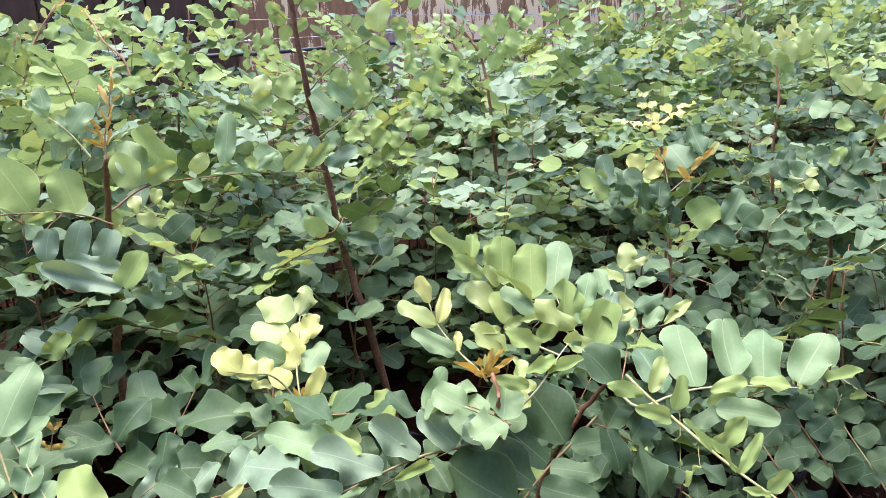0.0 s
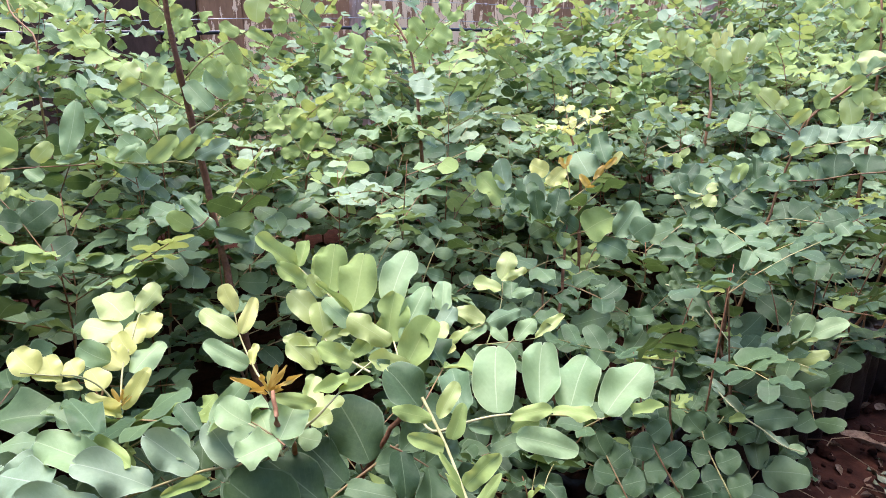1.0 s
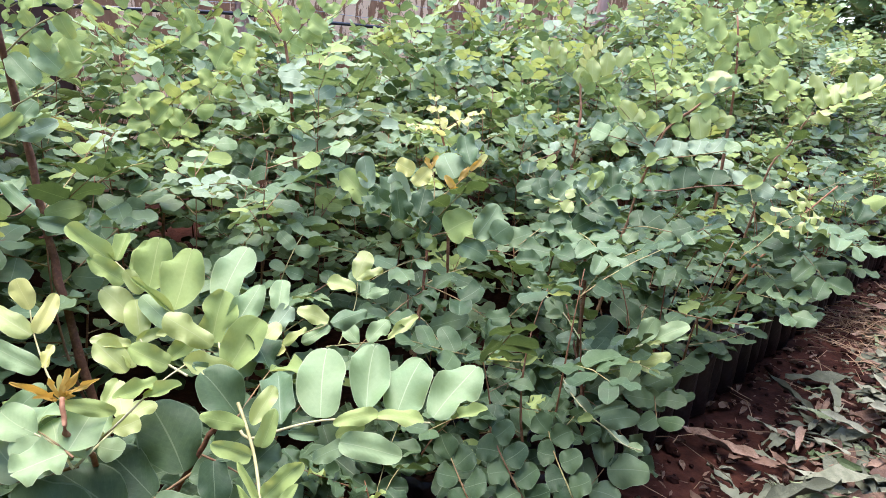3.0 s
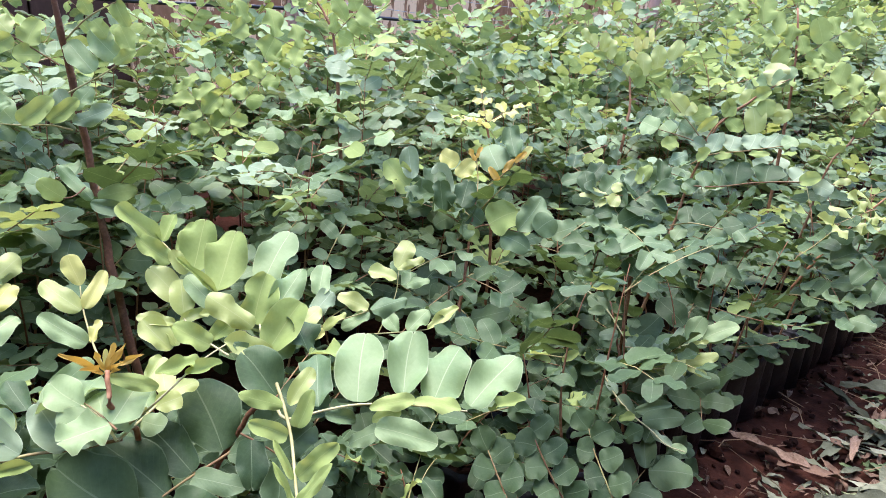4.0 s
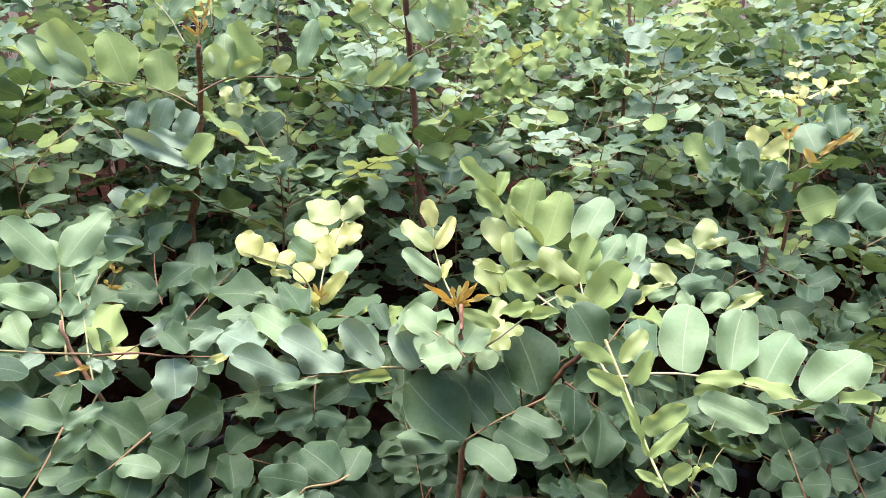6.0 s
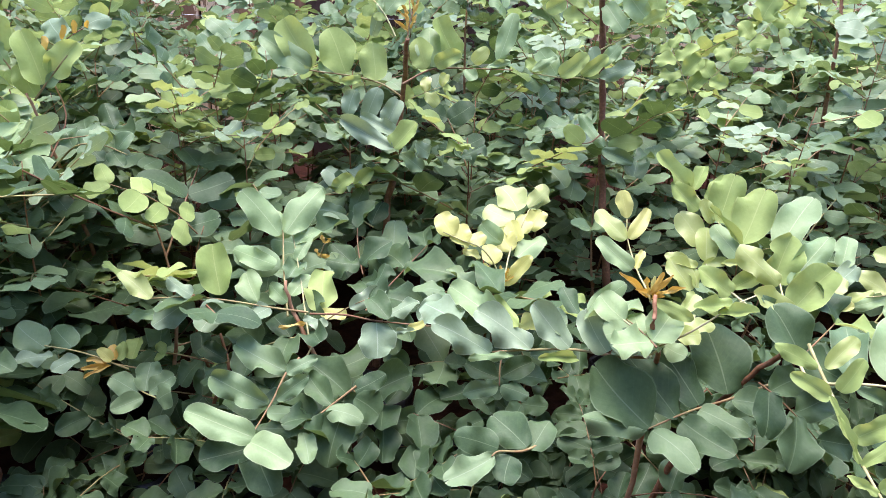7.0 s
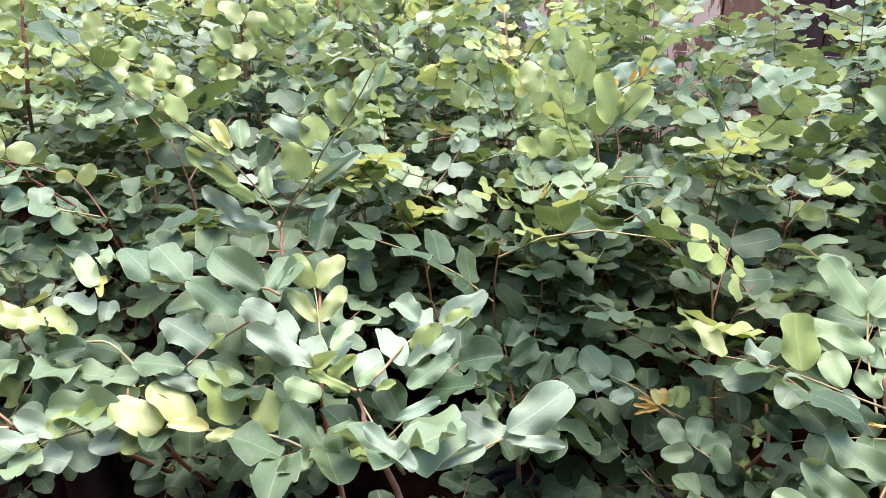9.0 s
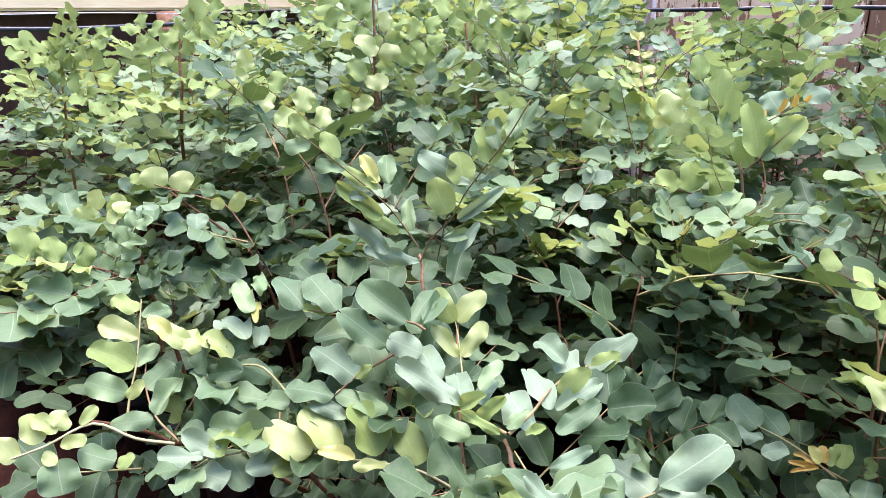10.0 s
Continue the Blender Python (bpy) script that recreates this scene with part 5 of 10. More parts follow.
plant = hero_sapling((-0.211, 1.894), [(-0.203, 1.897, 0.442), (-0.188, 1.896, 0.598), (-0.174, 1.906, 0.691)], "sapling with small oval upright leaflets in black bag")
stalk = frond(plant, (-0.174, 1.904, 0.687), (-0.023, 1.994, 0.885), (0.016, -0.819, 0.573), 4, 0.063, "young", (10, 10), 0.02, 0.2)
stalk = frond(plant, (-0.177, 1.899, 0.671), (-0.270, 1.962, 0.801), (0.016, -0.819, 0.573), 4, 0.059, "young", (10, 10), 0.02, 0.2)
stalk = frond(plant, (-0.180, 1.892, 0.648), (-0.275, 1.757, 0.660), (0.007, -0.099, 0.995), 4, 0.063, "mature", (15, 15), 0.06, 0.15)
stalk = frond(plant, (-0.180, 1.892, 0.648), (-0.033, 1.751, 0.630), (0.007, -0.099, 0.995), 4, 0.063, "sage", (15, 15), 0.06, 0.15)

plant = hero_sapling((0.458, 1.262), [(0.466, 1.310, 0.380), (0.484, 1.385, 0.500), (0.492, 1.424, 0.585), (0.503, 1.478, 0.648)], "sapling with bronze shoot and large wavy blue-green leaves in black bag")
stalk = rachis(plant, [(0.492, 1.424, 0.582), (0.501, 1.468, 0.637), (0.509, 1.507, 0.677), (0.503, 1.539, 0.735)], 0.0022)
blade(stalk, (0.465, 1.536, 0.712), (0.421, 1.545, 0.727), (-0.027, -0.885, 0.464), "yellow", 1.37)
blade(stalk, (0.498, 1.534, 0.722), (0.464, 1.522, 0.682), (-0.215, -0.875, 0.433), "yellow", 1.03)
blade(stalk, (0.503, 1.531, 0.719), (0.487, 1.538, 0.745), (-0.010, -0.965, 0.262), "bronze", 0.86)
blade(stalk, (0.504, 1.533, 0.724), (0.514, 1.536, 0.752), (-0.299, -0.935, 0.189), "bronze", 0.78)
blade(stalk, (0.472, 1.456, 0.617), (0.413, 1.452, 0.644), (0.259, -0.874, 0.410), "young", 0.96)
blade(stalk, (0.447, 1.483, 0.646), (0.410, 1.521, 0.703), (-0.110, -0.859, 0.500), "glaucous", 1.05)
blade(stalk, (0.520, 1.435, 0.600), (0.481, 1.450, 0.629), (-0.016, -0.895, 0.446), "sage", 1.10)
blade(stalk, (0.512, 1.417, 0.572), (0.468, 1.402, 0.597), (0.483, -0.808, 0.339), "young", 1.00)
blade(stalk, (0.503, 1.497, 0.666), (0.459, 1.501, 0.647), (-0.279, -0.832, 0.480), "sage", 1.14)
stalk = rachis(plant, [(0.509, 1.491, 0.654), (0.552, 1.500, 0.688), (0.622, 1.514, 0.751)], 0.0018)
blade(stalk, (0.554, 1.498, 0.684), (0.531, 1.509, 0.712), (-0.074, -0.954, 0.290), "bronze", 0.93)
blade(stalk, (0.561, 1.503, 0.700), (0.585, 1.503, 0.734), (-0.353, -0.902, 0.250), "bronze", 0.75)
blade(stalk, (0.587, 1.509, 0.725), (0.612, 1.507, 0.751), (-0.375, -0.885, 0.277), "bronze", 0.76)
blade(stalk, (0.543, 1.498, 0.680), (0.564, 1.484, 0.688), (-0.597, -0.721, 0.351), "bronze", 1.03)
blade(stalk, (0.555, 1.505, 0.705), (0.527, 1.562, 0.767), (-0.271, -0.763, 0.586), "sage", 1.05)
blade(stalk, (0.590, 1.512, 0.737), (0.575, 1.566, 0.794), (-0.278, -0.741, 0.612), "sage", 0.81)
blade(stalk, (0.605, 1.510, 0.734), (0.622, 1.510, 0.764), (-0.369, -0.906, 0.209), "yellow", 0.78)
stalk = rachis(plant, [(0.494, 1.426, 0.588), (0.525, 1.393, 0.610), (0.585, 1.366, 0.606)], 0.0018)
blade(stalk, (0.525, 1.393, 0.611), (0.582, 1.389, 0.648), (-0.368, -0.813, 0.451), "young", 1.60)
blade(stalk, (0.585, 1.367, 0.607), (0.637, 1.390, 0.679), (-0.284, -0.830, 0.481), "sage", 0.88)
blade(stalk, (0.551, 1.378, 0.594), (0.603, 1.340, 0.586), (-0.405, -0.679, 0.612), "sage", 1.06)
blade(stalk, (0.620, 1.357, 0.611), (0.655, 1.355, 0.644), (-0.438, -0.806, 0.399), "sage", 1.53)
stalk = rachis(plant, [(0.495, 1.424, 0.583), (0.451, 1.432, 0.622), (0.360, 1.444, 0.663)], 0.0016)
blade(stalk, (0.361, 1.444, 0.662), (0.300, 1.481, 0.721), (-0.048, -0.867, 0.496), "young", 0.85)
blade(stalk, (0.360, 1.449, 0.687), (0.345, 1.491, 0.745), (-0.100, -0.817, 0.568), "glaucous", 0.96)
blade(stalk, (0.415, 1.440, 0.649), (0.356, 1.453, 0.678), (0.029, -0.881, 0.472), "mature", 1.03)
blade(stalk, (0.406, 1.437, 0.632), (0.353, 1.420, 0.623), (0.140, -0.782, 0.607), "mature", 1.06)
blade(stalk, (0.452, 1.431, 0.616), (0.411, 1.412, 0.598), (0.059, -0.750, 0.659), "mature", 1.31)
stalk = rachis(plant, [(0.308, 1.166, 0.458), (0.335, 1.211, 0.512), (0.340, 1.233, 0.556)], 0.0014, PALE_TWIG)
blade(stalk, (0.336, 1.235, 0.560), (0.361, 1.260, 0.609), (-0.094, -0.861, 0.501), "lime", 0.94)
blade(stalk, (0.338, 1.226, 0.542), (0.283, 1.233, 0.558), (0.075, -0.796, 0.600), "lime", 0.91)
blade(stalk, (0.336, 1.234, 0.559), (0.384, 1.230, 0.585), (-0.338, -0.807, 0.484), "lime", 0.47)
blade(stalk, (0.355, 1.221, 0.533), (0.396, 1.214, 0.551), (-0.362, -0.768, 0.528), "pale", 0.72)
stalk = rachis(plant, [(0.287, 1.128, 0.472), (0.344, 1.148, 0.469), (0.401, 1.157, 0.473)], 0.0014, PALE_TWIG)
blade(stalk, (0.345, 1.148, 0.469), (0.320, 1.181, 0.490), (-0.144, -0.614, 0.776), "pale", 1.01)
blade(stalk, (0.361, 1.151, 0.470), (0.396, 1.184, 0.502), (0.002, -0.694, 0.720), "pale", 0.90)
blade(stalk, (0.397, 1.156, 0.473), (0.453, 1.178, 0.513), (-0.142, -0.769, 0.623), "lime", 0.48)
stalk = frond(plant, (0.487, 1.419, 0.587), (0.374, 1.374, 0.656), (0.007, -0.308, 0.951), 3, 0.063, "mature", (15, 15), 0.06, 0.15)
stalk = frond(plant, (0.485, 1.389, 0.556), (0.363, 1.305, 0.529), (0.007, -0.308, 0.951), 3, 0.057, "sage", (15, 15), 0.06, 0.15)
stalk = frond(plant, (0.489, 1.431, 0.617), (0.339, 1.485, 0.679), (0.007, -0.308, 0.951), 3, 0.071, "mature", (15, 15), 0.06, 0.15)
stalk = frond(plant, (0.479, 1.360, 0.504), (0.607, 1.278, 0.463), (0.007, -0.308, 0.951), 3, 0.057, "mature", (15, 15), 0.06, 0.15)
stalk = frond(plant, (0.480, 1.349, 0.494), (0.330, 1.116, 0.458), (0.007, -0.308, 0.951), 3, 0.057, "mature", (15, 15), 0.06, 0.15)

plant = hero_sapling((0.583, 1.694), [(0.573, 1.712, 0.643), (0.554, 1.749, 0.747), (0.540, 1.772, 0.812)], "sapling with small cream-yellow tip leaves in black bag")
stalk = frond(plant, (0.544, 1.734, 0.769), (0.485, 1.700, 0.790), (-0.039, -0.061, 0.997), 3, 0.040, "yellow", (15, 15), 0.06, 0.15)
stalk = frond(plant, (0.544, 1.737, 0.776), (0.628, 1.767, 0.819), (-0.039, -0.061, 0.997), 3, 0.038, "yellow", (15, 15), 0.06, 0.15)
stalk = frond(plant, (0.542, 1.741, 0.789), (0.528, 1.785, 0.851), (0.110, -0.785, 0.609), 3, 0.025, "yellow", (15, 15), 0.06, 0.15)
stalk = frond(plant, (0.552, 1.723, 0.737), (0.423, 1.654, 0.751), (-0.039, -0.061, 0.997), 4, 0.057, "sage", (15, 15), 0.06, 0.15)
stalk = frond(plant, (0.554, 1.718, 0.724), (0.690, 1.743, 0.731), (-0.039, -0.061, 0.997), 4, 0.057, "mature", (15, 15), 0.06, 0.15)

plant = hero_sapling((0.870, 1.417), [(0.858, 1.421, 0.530), (0.833, 1.431, 0.622), (0.818, 1.435, 0.667)], "sapling with a pair of lime leaves in black bag")
stalk = rachis(plant, [(0.836, 1.432, 0.683), (0.796, 1.425, 0.681), (0.764, 1.426, 0.682)], 0.0016)
blade(stalk, (0.783, 1.425, 0.680), (0.724, 1.434, 0.681), (-0.118, -0.832, 0.542), "lime", 0.66)
blade(stalk, (0.781, 1.423, 0.670), (0.755, 1.408, 0.661), (0.096, -0.649, 0.754), "lime", 0.83)
blade(stalk, (0.806, 1.427, 0.683), (0.786, 1.408, 0.664), (-0.101, -0.641, 0.761), "lime", 1.45)
blade(stalk, (0.809, 1.429, 0.689), (0.802, 1.446, 0.704), (-0.339, -0.699, 0.630), "lime", 1.78)
blade(stalk, (0.822, 1.432, 0.689), (0.856, 1.460, 0.726), (-0.181, -0.699, 0.692), "glaucous", 1.05)
blade(stalk, (0.836, 1.432, 0.685), (0.883, 1.429, 0.704), (-0.285, -0.789, 0.545), "glaucous", 1.43)
blade(stalk, (0.822, 1.433, 0.695), (0.814, 1.463, 0.716), (-0.372, -0.608, 0.702), "pale", 1.03)
blade(stalk, (0.846, 1.434, 0.708), (0.879, 1.450, 0.746), (-0.278, -0.772, 0.571), "young", 0.87)
stalk = rachis(plant, [(0.771, 1.414, 0.647), (0.731, 1.389, 0.627), (0.678, 1.354, 0.599)], 0.0016)
blade(stalk, (0.768, 1.409, 0.641), (0.798, 1.367, 0.610), (-0.337, -0.706, 0.623), "sage", 1.08)
blade(stalk, (0.731, 1.389, 0.627), (0.760, 1.380, 0.630), (-0.301, -0.770, 0.563), "sage", 1.37)
blade(stalk, (0.714, 1.382, 0.622), (0.663, 1.388, 0.593), (-0.381, -0.775, 0.504), "sage", 1.45)
blade(stalk, (0.806, 1.396, 0.627), (0.857, 1.403, 0.646), (-0.127, -0.759, 0.638), "mature", 1.56)
blade(stalk, (0.829, 1.382, 0.612), (0.882, 1.367, 0.638), (-0.451, -0.731, 0.512), "sage", 0.99)
blade(stalk, (0.746, 1.431, 0.680), (0.741, 1.474, 0.722), (-0.283, -0.682, 0.675), "mature", 0.94)
stalk = rachis(plant, [(0.864, 1.737, 0.742), (0.815, 1.728, 0.722), (0.758, 1.729, 0.695)], 0.0014)
blade(stalk, (0.868, 1.735, 0.738), (0.885, 1.730, 0.744), (-0.390, -0.800, 0.456), "pale", 1.74)
blade(stalk, (0.853, 1.733, 0.733), (0.831, 1.737, 0.713), (-0.453, -0.818, 0.354), "lime", 1.24)
blade(stalk, (0.827, 1.727, 0.718), (0.806, 1.730, 0.696), (-0.447, -0.832, 0.328), "lime", 1.34)
blade(stalk, (0.794, 1.727, 0.707), (0.763, 1.732, 0.685), (-0.409, -0.819, 0.404), "young", 1.08)
blade(stalk, (0.875, 1.733, 0.743), (0.897, 1.720, 0.711), (-0.146, -0.943, 0.298), "glaucous", 1.24)
blade(stalk, (0.853, 1.736, 0.741), (0.850, 1.763, 0.770), (-0.295, -0.714, 0.635), "glaucous", 1.06)
stalk = frond(plant, (0.812, 1.406, 0.651), (0.906, 1.443, 0.708), (0.007, -0.308, 0.951), 4, 0.063, "mature", (15, 15), 0.06, 0.15)
stalk = frond(plant, (0.817, 1.399, 0.630), (0.724, 1.528, 0.721), (0.007, -0.308, 0.951), 4, 0.057, "mature", (15, 15), 0.06, 0.15)
stalk = frond(plant, (0.820, 1.395, 0.620), (0.840, 1.283, 0.602), (-0.039, -0.061, 0.997), 4, 0.063, "sage", (15, 15), 0.06, 0.15)
stalk = frond(plant, (0.823, 1.388, 0.599), (0.715, 1.309, 0.578), (-0.039, -0.061, 0.997), 4, 0.063, "mature", (15, 15), 0.06, 0.15)

plant = hero_sapling((0.983, 1.933), [(0.987, 1.961, 0.476), (0.984, 1.981, 0.633), (1.001, 2.013, 0.803), (1.001, 2.051, 0.918)], "tall sapling with a forked lime-green shoot in black bag", 0.0062)
stalk = rachis(plant, [(1.005, 2.036, 0.870), (0.989, 2.044, 0.902), (0.934, 2.054, 0.945), (0.859, 2.067, 0.997)], 0.0018, PALE_TWIG)
blade(stalk, (0.872, 2.065, 0.986), (0.847, 2.072, 1.028), (-0.183, -0.981, 0.059), "lime", 0.78)
blade(stalk, (0.885, 2.063, 0.975), (0.877, 2.076, 1.017), (-0.281, -0.929, 0.240), "lime", 1.00)
blade(stalk, (0.912, 2.058, 0.964), (0.912, 2.058, 1.022), (-0.293, -0.956, 0.011), "lime", 0.90)
blade(stalk, (0.937, 2.053, 0.945), (0.931, 2.056, 1.003), (-0.281, -0.959, 0.022), "lime", 0.94)
blade(stalk, (0.961, 2.049, 0.930), (0.967, 2.048, 0.974), (-0.342, -0.939, 0.033), "young", 1.28)
blade(stalk, (0.949, 2.051, 0.936), (0.968, 2.035, 0.967), (-0.548, -0.832, -0.084), "young", 1.05)
blade(stalk, (0.989, 2.044, 0.902), (0.996, 2.043, 0.948), (-0.359, -0.932, 0.047), "lime", 1.12)
blade(stalk, (0.925, 2.055, 0.951), (0.885, 2.058, 0.962), (-0.013, -0.988, 0.153), "young", 0.88)
blade(stalk, (0.987, 2.044, 0.893), (0.941, 2.050, 0.913), (-0.066, -0.987, 0.148), "glaucous", 0.88)
stalk = rachis(plant, [(1.006, 2.035, 0.861), (1.035, 2.027, 0.901), (1.094, 2.017, 0.944), (1.151, 2.005, 1.004)], 0.0018, PALE_TWIG)
blade(stalk, (1.032, 2.028, 0.905), (1.024, 2.034, 0.972), (-0.322, -0.946, 0.040), "lime", 1.03)
blade(stalk, (1.068, 2.022, 0.926), (1.069, 2.034, 0.997), (-0.357, -0.919, 0.165), "lime", 0.99)
blade(stalk, (1.105, 2.014, 0.954), (1.122, 2.019, 1.015), (-0.386, -0.906, 0.176), "lime", 1.08)
blade(stalk, (1.138, 2.007, 0.988), (1.170, 2.015, 1.021), (-0.209, -0.885, 0.417), "pale", 0.91)
blade(stalk, (1.051, 2.024, 0.909), (1.090, 1.999, 0.928), (-0.587, -0.797, 0.140), "young", 0.74)
blade(stalk, (1.115, 2.012, 0.961), (1.128, 1.995, 0.943), (-0.498, -0.781, 0.378), "sage", 1.23)
blade(stalk, (1.022, 2.031, 0.887), (1.000, 2.031, 0.939), (-0.209, -0.974, -0.091), "young", 1.03)
blade(stalk, (1.015, 2.033, 0.874), (1.028, 2.009, 0.906), (-0.656, -0.705, -0.269), "young", 1.25)
stalk = rachis(plant, [(1.024, 2.062, 0.885), (1.036, 2.061, 0.960), (1.067, 2.061, 1.011)], 0.0014, PALE_TWIG)
blade(stalk, (1.025, 2.066, 0.971), (1.009, 2.072, 1.016), (-0.273, -0.961, 0.037), "yellow", 0.77)
blade(stalk, (1.037, 2.065, 0.982), (1.040, 2.064, 1.018), (-0.364, -0.931, 0.009), "yellow", 0.89)
blade(stalk, (1.056, 2.063, 1.002), (1.053, 2.075, 1.044), (-0.350, -0.908, 0.229), "yellow", 0.61)
blade(stalk, (1.064, 2.062, 1.010), (1.095, 2.049, 1.046), (-0.454, -0.887, 0.089), "lime", 0.44)
blade(stalk, (1.028, 2.064, 0.948), (0.995, 2.066, 0.973), (-0.049, -0.999, 0.005), "yellow", 0.78)
blade(stalk, (1.037, 2.065, 0.985), (1.021, 2.071, 0.987), (-0.309, -0.929, 0.205), "pale", 1.28)
stalk = frond(plant, (0.995, 2.003, 0.770), (1.116, 1.826, 0.769), (-0.104, -0.342, 0.934), 4, 0.071, "mature", (15, 15), 0.06, 0.15)
stalk = frond(plant, (0.996, 1.992, 0.737), (0.811, 1.924, 0.772), (-0.104, -0.342, 0.934), 4, 0.067, "mature", (15, 15), 0.06, 0.15)
stalk = frond(plant, (0.980, 1.967, 0.654), (1.025, 1.792, 0.626), (-0.077, -0.094, 0.993), 4, 0.071, "sage", (15, 15), 0.06, 0.15)

plant = hero_sapling((0.941, 1.611), [(0.993, 1.612, 0.389), (1.016, 1.619, 0.515), (1.058, 1.643, 0.671), (1.103, 1.643, 0.819), (1.168, 1.616, 0.896)], "leaning sapling with broad yellow-green leaves in black bag")
stalk = rachis(plant, [(1.075, 1.640, 0.775), (1.101, 1.645, 0.825), (1.148, 1.625, 0.870), (1.193, 1.615, 0.914), (1.234, 1.604, 0.942)], 0.0024)
blade(stalk, (1.202, 1.613, 0.921), (1.216, 1.630, 0.980), (-0.465, -0.812, 0.352), "lime", 1.36)
blade(stalk, (1.199, 1.614, 0.924), (1.248, 1.610, 0.971), (-0.393, -0.855, 0.339), "pale", 0.87)
blade(stalk, (1.182, 1.618, 0.906), (1.205, 1.642, 0.952), (-0.356, -0.743, 0.566), "pale", 1.35)
blade(stalk, (1.147, 1.626, 0.873), (1.164, 1.631, 0.911), (-0.442, -0.842, 0.311), "lime", 1.50)
blade(stalk, (1.160, 1.623, 0.887), (1.196, 1.605, 0.912), (-0.555, -0.806, 0.204), "young", 1.05)
blade(stalk, (1.134, 1.632, 0.869), (1.103, 1.647, 0.859), (-0.489, -0.832, 0.260), "young", 1.90)
blade(stalk, (1.165, 1.618, 0.872), (1.170, 1.586, 0.815), (-0.483, -0.779, 0.399), "lime", 1.16)
blade(stalk, (1.192, 1.611, 0.894), (1.189, 1.586, 0.856), (-0.482, -0.712, 0.510), "young", 1.48)
blade(stalk, (1.198, 1.601, 0.855), (1.223, 1.588, 0.877), (-0.580, -0.791, 0.198), "lime", 1.64)
blade(stalk, (1.208, 1.594, 0.843), (1.236, 1.568, 0.870), (-0.726, -0.681, 0.101), "lime", 1.06)
blade(stalk, (1.116, 1.639, 0.847), (1.126, 1.638, 0.882), (-0.503, -0.859, 0.097), "young", 1.35)
blade(stalk, (1.117, 1.638, 0.840), (1.139, 1.600, 0.812), (-0.581, -0.677, 0.452), "young", 1.03)
stalk = rachis(plant, [(1.069, 1.644, 0.782), (1.040, 1.651, 0.815), (1.016, 1.665, 0.840), (0.982, 1.672, 0.873)], 0.0018)
blade(stalk, (1.028, 1.659, 0.841), (0.987, 1.682, 0.883), (-0.258, -0.936, 0.241), "lime", 1.00)
blade(stalk, (0.982, 1.672, 0.873), (0.970, 1.690, 0.901), (-0.375, -0.845, 0.382), "young", 1.12)
blade(stalk, (1.036, 1.655, 0.835), (1.078, 1.637, 0.853), (-0.490, -0.805, 0.335), "young", 1.30)
blade(stalk, (1.020, 1.663, 0.841), (1.037, 1.646, 0.864), (-0.719, -0.694, 0.043), "lime", 1.47)
blade(stalk, (1.055, 1.647, 0.802), (1.084, 1.615, 0.842), (-0.764, -0.645, 0.035), "lime", 0.69)
blade(stalk, (1.049, 1.649, 0.802), (1.015, 1.667, 0.819), (-0.296, -0.892, 0.342), "sage", 1.08)
stalk = rachis(plant, [(1.044, 1.624, 0.725), (1.074, 1.592, 0.756), (1.130, 1.554, 0.774), (1.201, 1.516, 0.797)], 0.0022)
blade(stalk, (1.074, 1.593, 0.760), (1.101, 1.619, 0.801), (-0.317, -0.688, 0.653), "glaucous", 1.31)
blade(stalk, (1.105, 1.572, 0.770), (1.129, 1.598, 0.805), (-0.301, -0.648, 0.700), "glaucous", 1.60)
blade(stalk, (1.140, 1.549, 0.778), (1.167, 1.573, 0.813), (-0.311, -0.647, 0.697), "glaucous", 1.59)
blade(stalk, (1.171, 1.532, 0.787), (1.206, 1.551, 0.815), (-0.237, -0.645, 0.726), "glaucous", 1.44)
blade(stalk, (1.199, 1.517, 0.796), (1.229, 1.513, 0.815), (-0.440, -0.720, 0.537), "pale", 1.53)
blade(stalk, (1.080, 1.588, 0.753), (1.104, 1.554, 0.764), (-0.782, -0.395, 0.482), "young", 0.78)
blade(stalk, (1.141, 1.547, 0.770), (1.167, 1.510, 0.781), (-0.768, -0.405, 0.496), "young", 0.61)
blade(stalk, (1.052, 1.615, 0.737), (1.071, 1.588, 0.766), (-0.880, -0.457, 0.131), "young", 1.07)
stalk = rachis(plant, [(1.033, 1.597, 0.676), (1.088, 1.549, 0.688), (1.152, 1.495, 0.714), (1.239, 1.443, 0.731), (1.299, 1.414, 0.733)], 0.0022)
blade(stalk, (1.088, 1.549, 0.688), (1.109, 1.581, 0.731), (-0.338, -0.667, 0.664), "sage", 1.25)
blade(stalk, (1.116, 1.526, 0.698), (1.129, 1.563, 0.745), (-0.393, -0.671, 0.628), "mature", 1.67)
blade(stalk, (1.164, 1.488, 0.716), (1.180, 1.520, 0.750), (-0.369, -0.579, 0.727), "mature", 2.20)
blade(stalk, (1.211, 1.462, 0.728), (1.239, 1.472, 0.751), (-0.291, -0.679, 0.674), "glaucous", 2.13)
blade(stalk, (1.220, 1.455, 0.728), (1.251, 1.426, 0.745), (-0.747, -0.539, 0.390), "young", 1.07)
blade(stalk, (1.244, 1.440, 0.729), (1.271, 1.407, 0.721), (-0.586, -0.611, 0.532), "glaucous", 1.14)
blade(stalk, (1.279, 1.424, 0.734), (1.306, 1.407, 0.746), (-0.618, -0.643, 0.452), "lime", 0.78)
blade(stalk, (1.068, 1.566, 0.681), (1.061, 1.600, 0.719), (-0.402, -0.715, 0.572), "sage", 1.17)
blade(stalk, (1.049, 1.581, 0.668), (1.024, 1.597, 0.687), (-0.245, -0.870, 0.428), "sage", 1.67)
